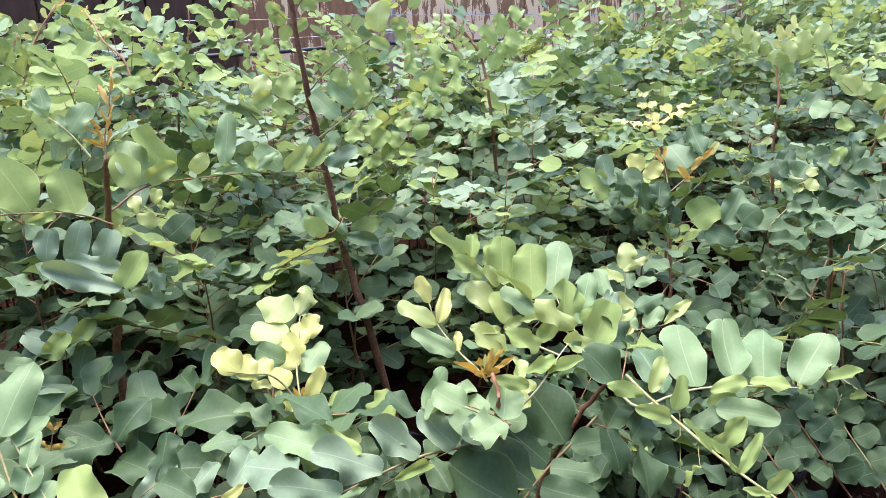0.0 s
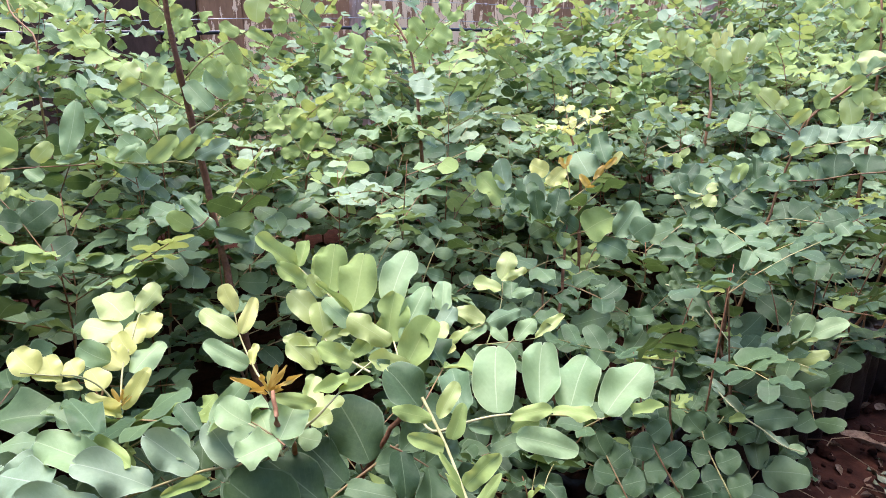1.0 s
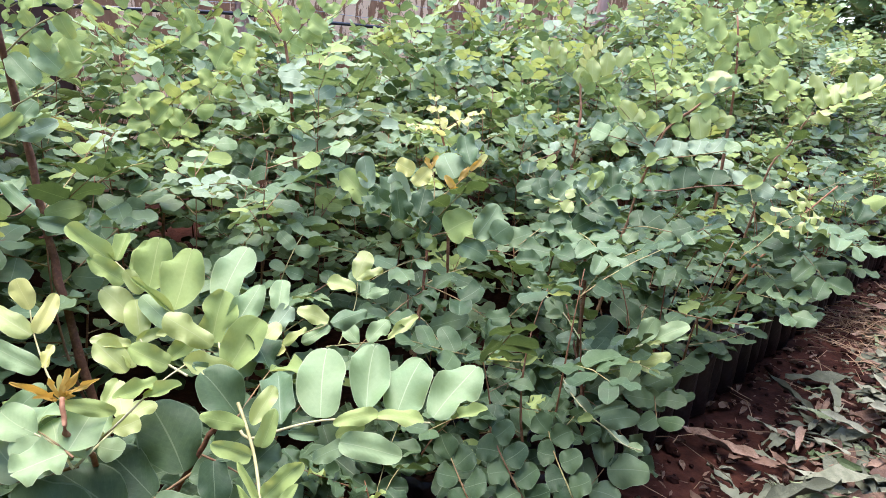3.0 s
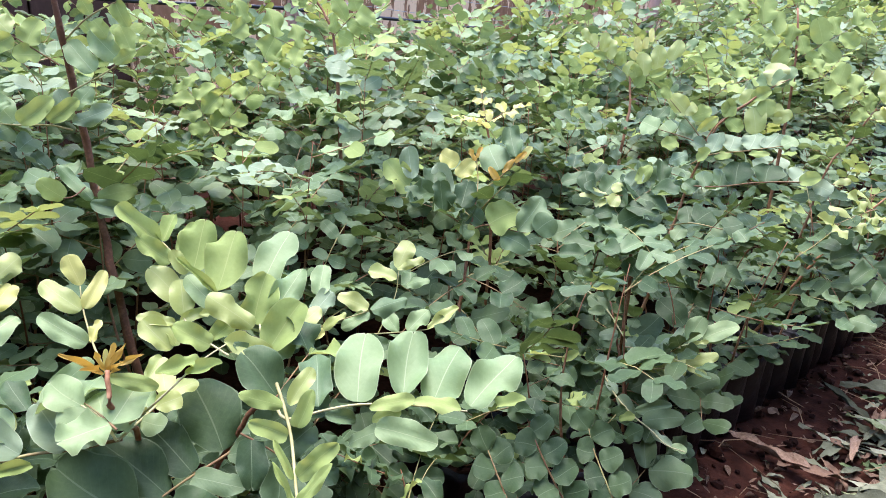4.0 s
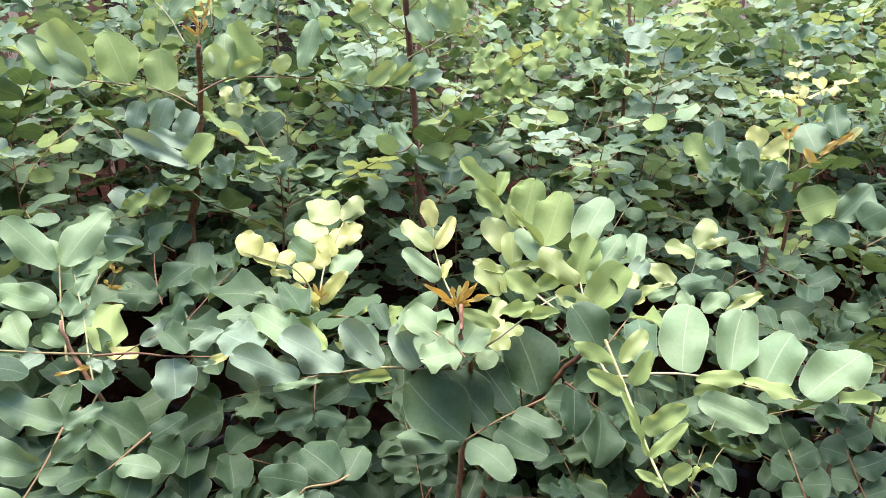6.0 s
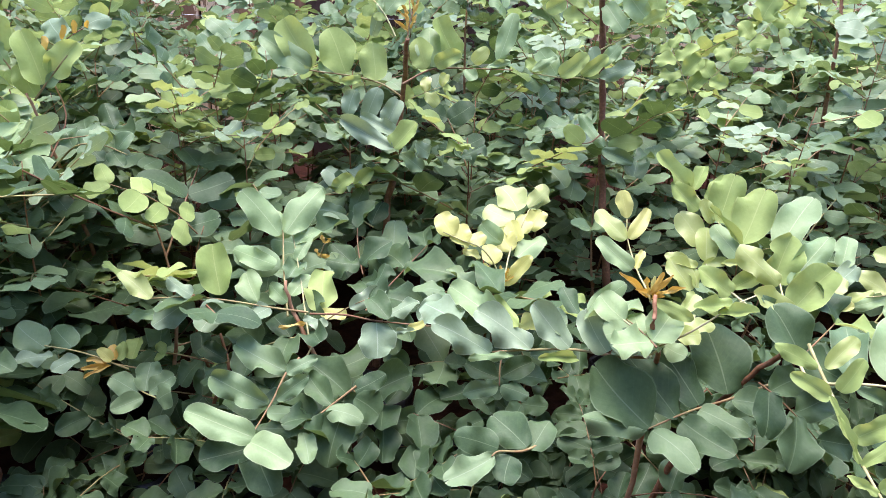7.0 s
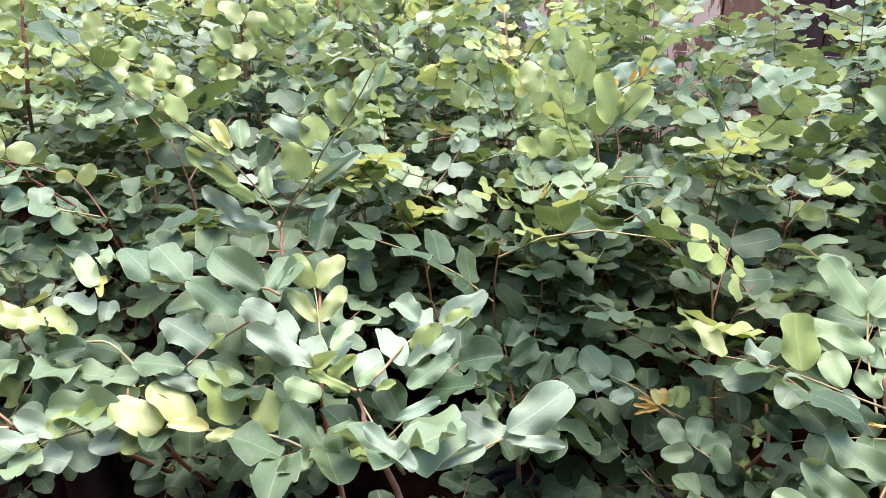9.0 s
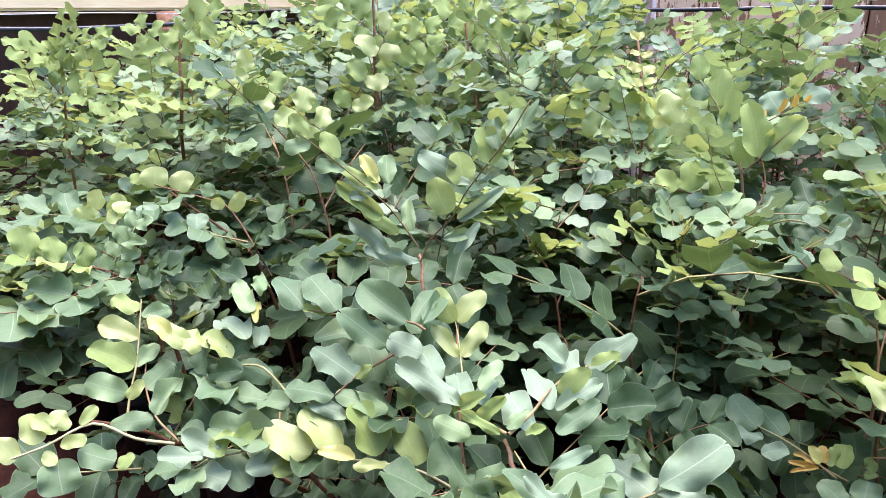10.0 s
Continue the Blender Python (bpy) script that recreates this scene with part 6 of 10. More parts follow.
stalk = rachis(plant, [(1.032, 1.621, 0.684), (1.012, 1.622, 0.695), (0.976, 1.628, 0.703)], 0.0016)
blade(stalk, (1.044, 1.617, 0.689), (1.006, 1.638, 0.709), (-0.250, -0.857, 0.450), "pale", 1.43)
blade(stalk, (1.029, 1.620, 0.673), (0.984, 1.632, 0.684), (-0.113, -0.873, 0.475), "glaucous", 0.89)
blade(stalk, (1.026, 1.620, 0.663), (0.965, 1.633, 0.650), (-0.282, -0.794, 0.539), "young", 0.65)
blade(stalk, (1.030, 1.616, 0.657), (1.053, 1.611, 0.680), (-0.556, -0.753, 0.353), "young", 1.76)
blade(stalk, (1.032, 1.623, 0.749), (0.991, 1.638, 0.730), (-0.483, -0.756, 0.442), "glaucous", 0.89)
stalk = rachis(plant, [(1.079, 1.648, 0.770), (1.025, 1.654, 0.786), (0.964, 1.671, 0.799)], 0.0018)
blade(stalk, (0.966, 1.671, 0.800), (0.931, 1.708, 0.813), (-0.468, -0.653, 0.596), "pale", 1.53)
blade(stalk, (0.998, 1.662, 0.793), (0.978, 1.684, 0.812), (-0.342, -0.772, 0.536), "pale", 2.02)
blade(stalk, (1.033, 1.653, 0.779), (1.029, 1.681, 0.806), (-0.371, -0.675, 0.637), "glaucous", 1.59)
blade(stalk, (1.013, 1.656, 0.775), (0.975, 1.648, 0.761), (-0.095, -0.745, 0.660), "young", 1.36)
blade(stalk, (1.047, 1.652, 0.777), (1.077, 1.624, 0.768), (-0.455, -0.685, 0.568), "glaucous", 1.07)
stalk = rachis(plant, [(0.998, 1.577, 0.578), (1.028, 1.524, 0.602), (1.071, 1.457, 0.609)], 0.0020)
blade(stalk, (1.032, 1.520, 0.607), (1.078, 1.536, 0.628), (-0.109, -0.647, 0.755), "mature", 1.81)
blade(stalk, (1.071, 1.458, 0.613), (1.117, 1.459, 0.623), (-0.149, -0.713, 0.685), "mature", 1.87)
blade(stalk, (1.052, 1.482, 0.594), (1.070, 1.444, 0.579), (-0.480, -0.515, 0.711), "sage", 1.77)
blade(stalk, (1.017, 1.543, 0.589), (0.993, 1.523, 0.558), (-0.292, -0.672, 0.681), "sage", 1.33)
blade(stalk, (1.024, 1.531, 0.600), (1.029, 1.571, 0.632), (-0.337, -0.558, 0.758), "mature", 1.41)
blade(stalk, (1.097, 1.443, 0.614), (1.108, 1.408, 0.598), (-0.486, -0.481, 0.730), "sage", 1.46)
stalk = frond(plant, (1.023, 1.618, 0.515), (0.850, 1.541, 0.595), (-0.104, -0.342, 0.934), 3, 0.076, "sage", (15, 15), 0.06, 0.15)
stalk = frond(plant, (1.016, 1.614, 0.501), (1.062, 1.433, 0.521), (-0.077, -0.094, 0.993), 3, 0.071, "mature", (15, 15), 0.06, 0.15)

plant = hero_sapling((1.613, 2.040), [(1.649, 2.036, 0.513), (1.671, 2.032, 0.669), (1.723, 2.024, 0.766), (1.770, 2.026, 0.858)], "sapling with upright row of lime leaves in black bag")
stalk = frond(plant, (1.765, 2.024, 0.849), (1.880, 1.932, 0.943), (-0.134, -0.732, 0.668), 5, 0.067, "lime", (8, 60), 0, 0.2)
stalk = frond(plant, (1.758, 2.019, 0.832), (1.597, 2.082, 0.950), (-0.137, -0.811, 0.569), 4, 0.067, "young", (10, 10), 0.06, 0.15)
stalk = frond(plant, (1.744, 2.015, 0.813), (1.884, 2.116, 1.019), (-0.137, -0.811, 0.569), 3, 0.057, "lime", (15, 15), 0.06, 0.15)
stalk = frond(plant, (1.710, 2.003, 0.759), (1.814, 1.897, 0.807), (-0.077, -0.094, 0.993), 4, 0.071, "mature", (15, 15), 0.06, 0.15)
stalk = frond(plant, (1.657, 1.989, 0.695), (1.421, 1.935, 0.749), (-0.077, -0.094, 0.993), 4, 0.071, "sage", (15, 15), 0.06, 0.15)

plant = hero_sapling((1.686, 2.327), [(1.683, 2.344, 0.816), (1.667, 2.346, 0.976), (1.672, 2.402, 1.150)], "tall thin sapling with rounded green leaves in black bag", 0.0062)
stalk = frond(plant, (1.666, 2.352, 0.995), (1.467, 2.368, 1.117), (-0.137, -0.811, 0.569), 4, 0.081, "young", (8, 8), 0.06, 0.15)
stalk = frond(plant, (1.667, 2.346, 0.976), (1.832, 2.310, 1.103), (-0.137, -0.811, 0.569), 4, 0.076, "young", (8, 8), 0.06, 0.15)
stalk = frond(plant, (1.664, 2.327, 0.918), (1.394, 2.199, 0.894), (-0.104, -0.342, 0.934), 4, 0.076, "young", (8, 8), 0.06, 0.15)

plant = hero_sapling((1.411, 1.802), [(1.483, 1.792, 0.342), (1.570, 1.800, 0.469), (1.649, 1.793, 0.580), (1.747, 1.807, 0.666)], "outward-leaning sapling over the path edge in black bag")
stalk = frond(plant, (1.744, 1.805, 0.658), (1.803, 1.672, 0.602), (-0.104, -0.342, 0.934), 3, 0.067, "mature", (15, 15), 0.06, 0.15)
stalk = frond(plant, (1.682, 1.794, 0.598), (1.471, 1.659, 0.579), (-0.137, -0.811, 0.569), 4, 0.062, "lime", (10, 10), 0.06, 0.15)
stalk = frond(plant, (1.583, 1.742, 0.558), (1.665, 1.568, 0.548), (-0.077, -0.094, 0.993), 4, 0.076, "sage", (15, 15), 0.06, 0.15)
stalk = frond(plant, (1.584, 1.780, 0.511), (1.577, 1.550, 0.456), (-0.077, -0.094, 0.993), 4, 0.076, "mature", (15, 15), 0.06, 0.15)
stalk = frond(plant, (1.519, 1.767, 0.443), (1.289, 1.642, 0.448), (-0.077, -0.094, 0.993), 4, 0.071, "mature", (15, 15), 0.06, 0.15)
stalk = frond(plant, (1.519, 1.761, 0.427), (1.490, 1.532, 0.364), (-0.077, -0.094, 0.993), 4, 0.067, "sage", (15, 15), 0.06, 0.15)

plant = hero_sapling((0.813, 1.325), [(0.859, 1.314, 0.229), (0.843, 1.374, 0.342), (0.847, 1.481, 0.410)], "sapling drooping over the path with blue-green leaves in black bag")
stalk = rachis(plant, [(0.654, 0.934, 0.236), (0.614, 0.959, 0.298), (0.587, 0.990, 0.344), (0.571, 1.028, 0.375)], 0.0020)
blade(stalk, (0.573, 1.024, 0.372), (0.547, 1.044, 0.394), (-0.014, -0.740, 0.672), "mature", 1.63)
blade(stalk, (0.579, 1.009, 0.359), (0.613, 1.015, 0.383), (-0.351, -0.648, 0.676), "mature", 1.50)
blade(stalk, (0.587, 0.990, 0.344), (0.549, 1.002, 0.348), (-0.122, -0.601, 0.789), "mature", 1.69)
blade(stalk, (0.596, 0.982, 0.332), (0.634, 0.987, 0.356), (-0.354, -0.616, 0.704), "mature", 1.45)
blade(stalk, (0.603, 0.972, 0.317), (0.564, 0.971, 0.318), (0.038, -0.581, 0.813), "mature", 1.77)
blade(stalk, (0.612, 0.962, 0.301), (0.652, 0.966, 0.325), (-0.358, -0.593, 0.722), "mature", 1.48)
blade(stalk, (0.619, 0.956, 0.290), (0.581, 0.939, 0.287), (0.119, -0.440, 0.890), "mature", 1.71)
blade(stalk, (0.629, 0.952, 0.280), (0.665, 0.933, 0.305), (-0.662, -0.403, 0.632), "mature", 1.46)
blade(stalk, (0.573, 1.024, 0.372), (0.591, 1.059, 0.396), (-0.110, -0.520, 0.847), "mature", 1.30)
stalk = rachis(plant, [(0.548, 0.903, 0.256), (0.522, 0.938, 0.306), (0.502, 0.982, 0.340)], 0.0020)
blade(stalk, (0.502, 0.982, 0.340), (0.484, 1.005, 0.369), (0.006, -0.772, 0.636), "mature", 1.54)
blade(stalk, (0.508, 0.971, 0.331), (0.540, 0.979, 0.352), (-0.296, -0.644, 0.706), "mature", 1.66)
blade(stalk, (0.514, 0.956, 0.320), (0.476, 0.959, 0.330), (0.167, -0.619, 0.767), "mature", 1.71)
blade(stalk, (0.521, 0.944, 0.310), (0.556, 0.934, 0.325), (-0.451, -0.510, 0.733), "mature", 1.74)
blade(stalk, (0.527, 0.933, 0.298), (0.491, 0.917, 0.302), (0.272, -0.426, 0.863), "mature", 1.79)
stalk = rachis(plant, [(0.752, 0.972, 0.199), (0.727, 1.014, 0.251), (0.710, 1.062, 0.290), (0.708, 1.104, 0.311)], 0.0020)
blade(stalk, (0.708, 1.099, 0.308), (0.683, 1.122, 0.331), (-0.089, -0.733, 0.674), "mature", 1.71)
blade(stalk, (0.709, 1.083, 0.300), (0.746, 1.085, 0.323), (-0.408, -0.607, 0.682), "mature", 1.62)
blade(stalk, (0.713, 1.058, 0.286), (0.680, 1.069, 0.285), (-0.225, -0.573, 0.788), "mature", 2.14)
blade(stalk, (0.718, 1.046, 0.277), (0.758, 1.043, 0.296), (-0.387, -0.565, 0.729), "mature", 1.56)
blade(stalk, (0.724, 1.025, 0.261), (0.687, 1.024, 0.257), (-0.063, -0.556, 0.829), "mature", 1.93)
blade(stalk, (0.729, 1.012, 0.250), (0.763, 1.001, 0.272), (-0.584, -0.484, 0.652), "mature", 1.73)
blade(stalk, (0.736, 1.001, 0.236), (0.695, 0.990, 0.235), (0.105, -0.472, 0.875), "mature", 1.79)
stalk = rachis(plant, [(0.683, 1.096, 0.144), (0.679, 1.145, 0.171), (0.680, 1.188, 0.194)], 0.0020)
blade(stalk, (0.680, 1.188, 0.194), (0.661, 1.205, 0.211), (-0.023, -0.712, 0.702), "mature", 2.02)
blade(stalk, (0.681, 1.172, 0.185), (0.727, 1.172, 0.207), (-0.348, -0.558, 0.753), "mature", 1.22)
blade(stalk, (0.680, 1.151, 0.174), (0.642, 1.164, 0.177), (-0.136, -0.550, 0.824), "mature", 1.65)
blade(stalk, (0.681, 1.140, 0.169), (0.727, 1.142, 0.192), (-0.354, -0.551, 0.756), "mature", 1.18)
blade(stalk, (0.682, 1.125, 0.160), (0.715, 1.152, 0.174), (-0.046, -0.433, 0.900), "mature", 1.59)
blade(stalk, (0.682, 1.120, 0.157), (0.728, 1.095, 0.179), (-0.559, -0.374, 0.740), "mature", 1.28)
blade(stalk, (0.684, 1.115, 0.155), (0.639, 1.106, 0.159), (0.174, -0.484, 0.858), "mature", 1.55)
blade(stalk, (0.680, 1.188, 0.194), (0.702, 1.216, 0.209), (-0.060, -0.420, 0.905), "mature", 1.36)
stalk = rachis(plant, [(0.605, 1.093, 0.144), (0.604, 1.138, 0.168), (0.603, 1.184, 0.194)], 0.0020)
blade(stalk, (0.603, 1.184, 0.194), (0.586, 1.205, 0.220), (0.002, -0.761, 0.649), "mature", 1.72)
blade(stalk, (0.604, 1.168, 0.185), (0.635, 1.176, 0.207), (-0.340, -0.621, 0.706), "mature", 1.55)
blade(stalk, (0.604, 1.148, 0.174), (0.570, 1.162, 0.182), (-0.041, -0.584, 0.811), "mature", 1.72)
blade(stalk, (0.605, 1.138, 0.168), (0.637, 1.143, 0.185), (-0.320, -0.578, 0.750), "mature", 1.75)
blade(stalk, (0.606, 1.123, 0.160), (0.572, 1.108, 0.164), (0.280, -0.404, 0.871), "mature", 1.80)
blade(stalk, (0.606, 1.115, 0.156), (0.637, 1.087, 0.164), (-0.476, -0.279, 0.834), "mature", 1.59)
stalk = rachis(plant, [(0.787, 1.099, 0.131), (0.774, 1.167, 0.158), (0.768, 1.220, 0.174)], 0.0020)
blade(stalk, (0.768, 1.220, 0.174), (0.747, 1.241, 0.193), (-0.064, -0.707, 0.704), "mature", 1.80)
blade(stalk, (0.770, 1.200, 0.167), (0.804, 1.205, 0.192), (-0.428, -0.592, 0.684), "mature", 1.59)
blade(stalk, (0.771, 1.181, 0.161), (0.735, 1.177, 0.156), (-0.070, -0.526, 0.848), "mature", 1.87)
blade(stalk, (0.776, 1.161, 0.155), (0.739, 1.136, 0.140), (-0.082, -0.449, 0.890), "mature", 1.53)
blade(stalk, (0.780, 1.144, 0.149), (0.759, 1.112, 0.132), (-0.119, -0.389, 0.913), "mature", 1.72)
stalk = rachis(plant, [(0.758, 1.526, 0.437), (0.791, 1.491, 0.431), (0.827, 1.435, 0.406), (0.848, 1.380, 0.376), (0.861, 1.340, 0.355), (0.882, 1.308, 0.334)], 0.0020, PALE_TWIG)
blade(stalk, (0.786, 1.501, 0.437), (0.760, 1.512, 0.447), (-0.075, -0.741, 0.667), "sage", 1.05)
blade(stalk, (0.802, 1.480, 0.429), (0.843, 1.444, 0.403), (-0.182, -0.698, 0.693), "glaucous", 0.57)
blade(stalk, (0.832, 1.449, 0.426), (0.839, 1.500, 0.477), (-0.236, -0.672, 0.702), "mature", 0.81)
blade(stalk, (0.827, 1.435, 0.406), (0.789, 1.461, 0.436), (-0.053, -0.797, 0.601), "sage", 0.84)
blade(stalk, (0.823, 1.434, 0.402), (0.785, 1.428, 0.410), (0.268, -0.650, 0.711), "sage", 1.09)
blade(stalk, (0.831, 1.422, 0.398), (0.807, 1.425, 0.384), (-0.427, -0.640, 0.638), "mature", 1.94)
blade(stalk, (0.835, 1.409, 0.390), (0.852, 1.408, 0.402), (-0.466, -0.650, 0.600), "young", 1.13)
blade(stalk, (0.848, 1.382, 0.378), (0.879, 1.359, 0.382), (-0.456, -0.503, 0.735), "young", 0.65)
blade(stalk, (0.854, 1.365, 0.369), (0.878, 1.331, 0.367), (-0.463, -0.369, 0.806), "glaucous", 1.15)
blade(stalk, (0.842, 1.383, 0.374), (0.801, 1.394, 0.367), (-0.303, -0.614, 0.729), "glaucous", 1.14)
blade(stalk, (0.868, 1.378, 0.392), (0.890, 1.411, 0.406), (-0.060, -0.359, 0.932), "sage", 1.03)
blade(stalk, (0.867, 1.358, 0.374), (0.941, 1.402, 0.412), (-0.105, -0.539, 0.836), "mature", 0.96)
blade(stalk, (0.835, 1.371, 0.359), (0.805, 1.401, 0.350), (-0.588, -0.359, 0.725), "sage", 1.08)
blade(stalk, (0.852, 1.340, 0.347), (0.873, 1.306, 0.345), (-0.465, -0.334, 0.820), "sage", 1.02)
blade(stalk, (0.863, 1.332, 0.345), (0.834, 1.331, 0.323), (-0.474, -0.632, 0.613), "glaucous", 1.21)
blade(stalk, (0.835, 1.332, 0.323), (0.788, 1.353, 0.330), (-0.168, -0.641, 0.749), "glaucous", 0.95)
blade(stalk, (0.840, 1.326, 0.319), (0.811, 1.349, 0.298), (-0.731, -0.357, 0.581), "sage", 1.07)
blade(stalk, (0.845, 1.320, 0.316), (0.883, 1.327, 0.292), (0.478, -0.679, 0.557), "mature", 1.35)
blade(stalk, (0.845, 1.442, 0.432), (0.873, 1.455, 0.406), (0.629, -0.701, 0.336), "mature", 1.38)
stalk = rachis(plant, [(0.873, 1.310, 0.330), (0.918, 1.290, 0.376), (0.958, 1.292, 0.397), (1.003, 1.297, 0.404)], 0.0018, PALE_TWIG)
blade(stalk, (0.961, 1.294, 0.399), (0.996, 1.322, 0.448), (-0.391, -0.644, 0.658), "pale", 0.96)
blade(stalk, (0.994, 1.299, 0.407), (1.054, 1.288, 0.456), (-0.593, -0.525, 0.610), "pale", 0.78)
blade(stalk, (0.995, 1.298, 0.406), (1.049, 1.269, 0.434), (-0.587, -0.419, 0.693), "pale", 0.44)
blade(stalk, (0.955, 1.292, 0.394), (0.908, 1.335, 0.387), (-0.474, -0.383, 0.793), "pale", 1.19)
blade(stalk, (0.918, 1.290, 0.377), (0.888, 1.313, 0.370), (-0.484, -0.401, 0.777), "glaucous", 1.21)
blade(stalk, (0.935, 1.291, 0.386), (0.961, 1.321, 0.423), (-0.330, -0.619, 0.713), "glaucous", 0.89)
blade(stalk, (0.909, 1.295, 0.369), (0.930, 1.302, 0.404), (-0.541, -0.695, 0.474), "glaucous", 1.09)
blade(stalk, (0.971, 1.294, 0.399), (0.990, 1.269, 0.418), (-0.788, -0.130, 0.601), "lime", 0.46)
stalk = rachis(plant, [(0.870, 1.299, 0.329), (0.908, 1.269, 0.351), (0.950, 1.256, 0.365), (0.979, 1.253, 0.365)], 0.0016, PALE_TWIG)
blade(stalk, (0.909, 1.270, 0.353), (0.957, 1.287, 0.384), (-0.290, -0.569, 0.769), "lime", 0.90)
blade(stalk, (0.906, 1.270, 0.348), (0.939, 1.266, 0.370), (-0.513, -0.553, 0.656), "lime", 0.97)
blade(stalk, (0.948, 1.258, 0.368), (1.006, 1.244, 0.400), (-0.512, -0.522, 0.682), "lime", 0.69)
blade(stalk, (0.949, 1.255, 0.363), (0.980, 1.227, 0.364), (-0.433, -0.436, 0.789), "lime", 0.69)
blade(stalk, (0.919, 1.266, 0.356), (0.938, 1.236, 0.363), (-0.592, -0.190, 0.783), "lime", 0.54)
blade(stalk, (0.882, 1.293, 0.342), (0.940, 1.287, 0.383), (-0.511, -0.566, 0.646), "young", 0.55)
blade(stalk, (0.886, 1.287, 0.340), (0.867, 1.303, 0.354), (-0.093, -0.719, 0.689), "young", 0.98)
blade(stalk, (0.877, 1.301, 0.348), (0.910, 1.258, 0.341), (-0.377, -0.422, 0.825), "pale", 0.36)
blade(stalk, (0.884, 1.287, 0.336), (0.930, 1.270, 0.367), (-0.609, -0.489, 0.624), "young", 0.55)
stalk = rachis(plant, [(0.859, 1.336, 0.257), (0.917, 1.332, 0.250), (0.990, 1.335, 0.253)], 0.0018)
blade(stalk, (0.935, 1.335, 0.254), (0.991, 1.353, 0.289), (-0.278, -0.607, 0.745), "glaucous", 0.92)
blade(stalk, (0.988, 1.337, 0.255), (1.063, 1.324, 0.305), (-0.514, -0.589, 0.623), "sage", 0.71)
blade(stalk, (0.988, 1.334, 0.250), (1.034, 1.279, 0.244), (-0.444, -0.464, 0.766), "sage", 0.90)
blade(stalk, (0.872, 1.337, 0.258), (0.933, 1.359, 0.279), (-0.081, -0.563, 0.823), "mature", 1.24)
blade(stalk, (0.904, 1.331, 0.248), (0.865, 1.367, 0.239), (-0.543, -0.412, 0.732), "mature", 1.15)
stalk = rachis(plant, [(0.803, 1.321, 0.299), (0.812, 1.262, 0.286), (0.830, 1.200, 0.278), (0.845, 1.145, 0.283), (0.857, 1.089, 0.286), (0.874, 1.050, 0.300)], 0.0020, PALE_TWIG)
blade(stalk, (0.815, 1.263, 0.288), (0.800, 1.307, 0.312), (-0.253, -0.527, 0.811), "glaucous", 0.67)
blade(stalk, (0.816, 1.259, 0.288), (0.842, 1.221, 0.265), (-0.212, -0.617, 0.758), "glaucous", 0.75)
blade(stalk, (0.834, 1.206, 0.284), (0.903, 1.191, 0.312), (-0.414, -0.543, 0.731), "sage", 0.54)
blade(stalk, (0.839, 1.175, 0.282), (0.915, 1.155, 0.308), (-0.402, -0.529, 0.748), "sage", 0.70)
blade(stalk, (0.833, 1.193, 0.280), (0.802, 1.200, 0.271), (-0.358, -0.544, 0.758), "young", 0.89)
blade(stalk, (0.845, 1.145, 0.283), (0.878, 1.108, 0.271), (-0.297, -0.513, 0.805), "glaucous", 0.46)
blade(stalk, (0.862, 1.081, 0.291), (0.887, 1.067, 0.289), (-0.265, -0.543, 0.797), "pale", 0.87)
blade(stalk, (0.838, 1.154, 0.276), (0.809, 1.171, 0.244), (-0.770, -0.421, 0.480), "mature", 1.18)
blade(stalk, (0.824, 1.219, 0.280), (0.807, 1.244, 0.249), (-0.910, -0.175, 0.375), "mature", 1.15)
blade(stalk, (0.811, 1.278, 0.290), (0.777, 1.299, 0.262), (-0.715, -0.425, 0.555), "sage", 1.06)
stalk = rachis(plant, [(0.795, 1.135, 0.114), (0.829, 1.158, 0.127), (0.869, 1.180, 0.162)], 0.0020)
blade(stalk, (0.870, 1.180, 0.163), (0.882, 1.252, 0.218), (-0.265, -0.558, 0.787), "sage", 0.82)
blade(stalk, (0.873, 1.178, 0.162), (0.945, 1.134, 0.191), (-0.543, -0.427, 0.723), "sage", 0.99)
blade(stalk, (0.829, 1.158, 0.127), (0.830, 1.229, 0.169), (-0.243, -0.491, 0.836), "sage", 1.04)
blade(stalk, (0.831, 1.158, 0.128), (0.881, 1.119, 0.144), (-0.533, -0.369, 0.762), "sage", 1.19)
blade(stalk, (0.822, 1.154, 0.125), (0.786, 1.178, 0.136), (-0.161, -0.600, 0.783), "mature", 1.71)
blade(stalk, (0.878, 1.182, 0.170), (0.943, 1.190, 0.190), (-0.182, -0.549, 0.816), "mature", 0.72)
stalk = rachis(plant, [(0.800, 1.370, 0.235), (0.766, 1.364, 0.185), (0.758, 1.366, 0.164)], 0.0016)
blade(stalk, (0.755, 1.367, 0.167), (0.699, 1.403, 0.199), (-0.062, -0.710, 0.701), "mature", 1.11)
blade(stalk, (0.758, 1.366, 0.164), (0.761, 1.318, 0.132), (-0.202, -0.557, 0.806), "mature", 1.39)
blade(stalk, (0.765, 1.363, 0.170), (0.813, 1.341, 0.164), (-0.168, -0.626, 0.761), "mature", 1.32)
blade(stalk, (0.777, 1.368, 0.205), (0.745, 1.406, 0.211), (-0.379, -0.446, 0.811), "mature", 1.24)
blade(stalk, (0.794, 1.371, 0.231), (0.764, 1.408, 0.278), (-0.094, -0.816, 0.570), "mature", 1.01)
blade(stalk, (0.788, 1.374, 0.232), (0.837, 1.358, 0.234), (-0.246, -0.619, 0.746), "sage", 0.67)
stalk = rachis(plant, [(0.728, 1.375, 0.288), (0.674, 1.374, 0.301), (0.622, 1.383, 0.315)], 0.0014)
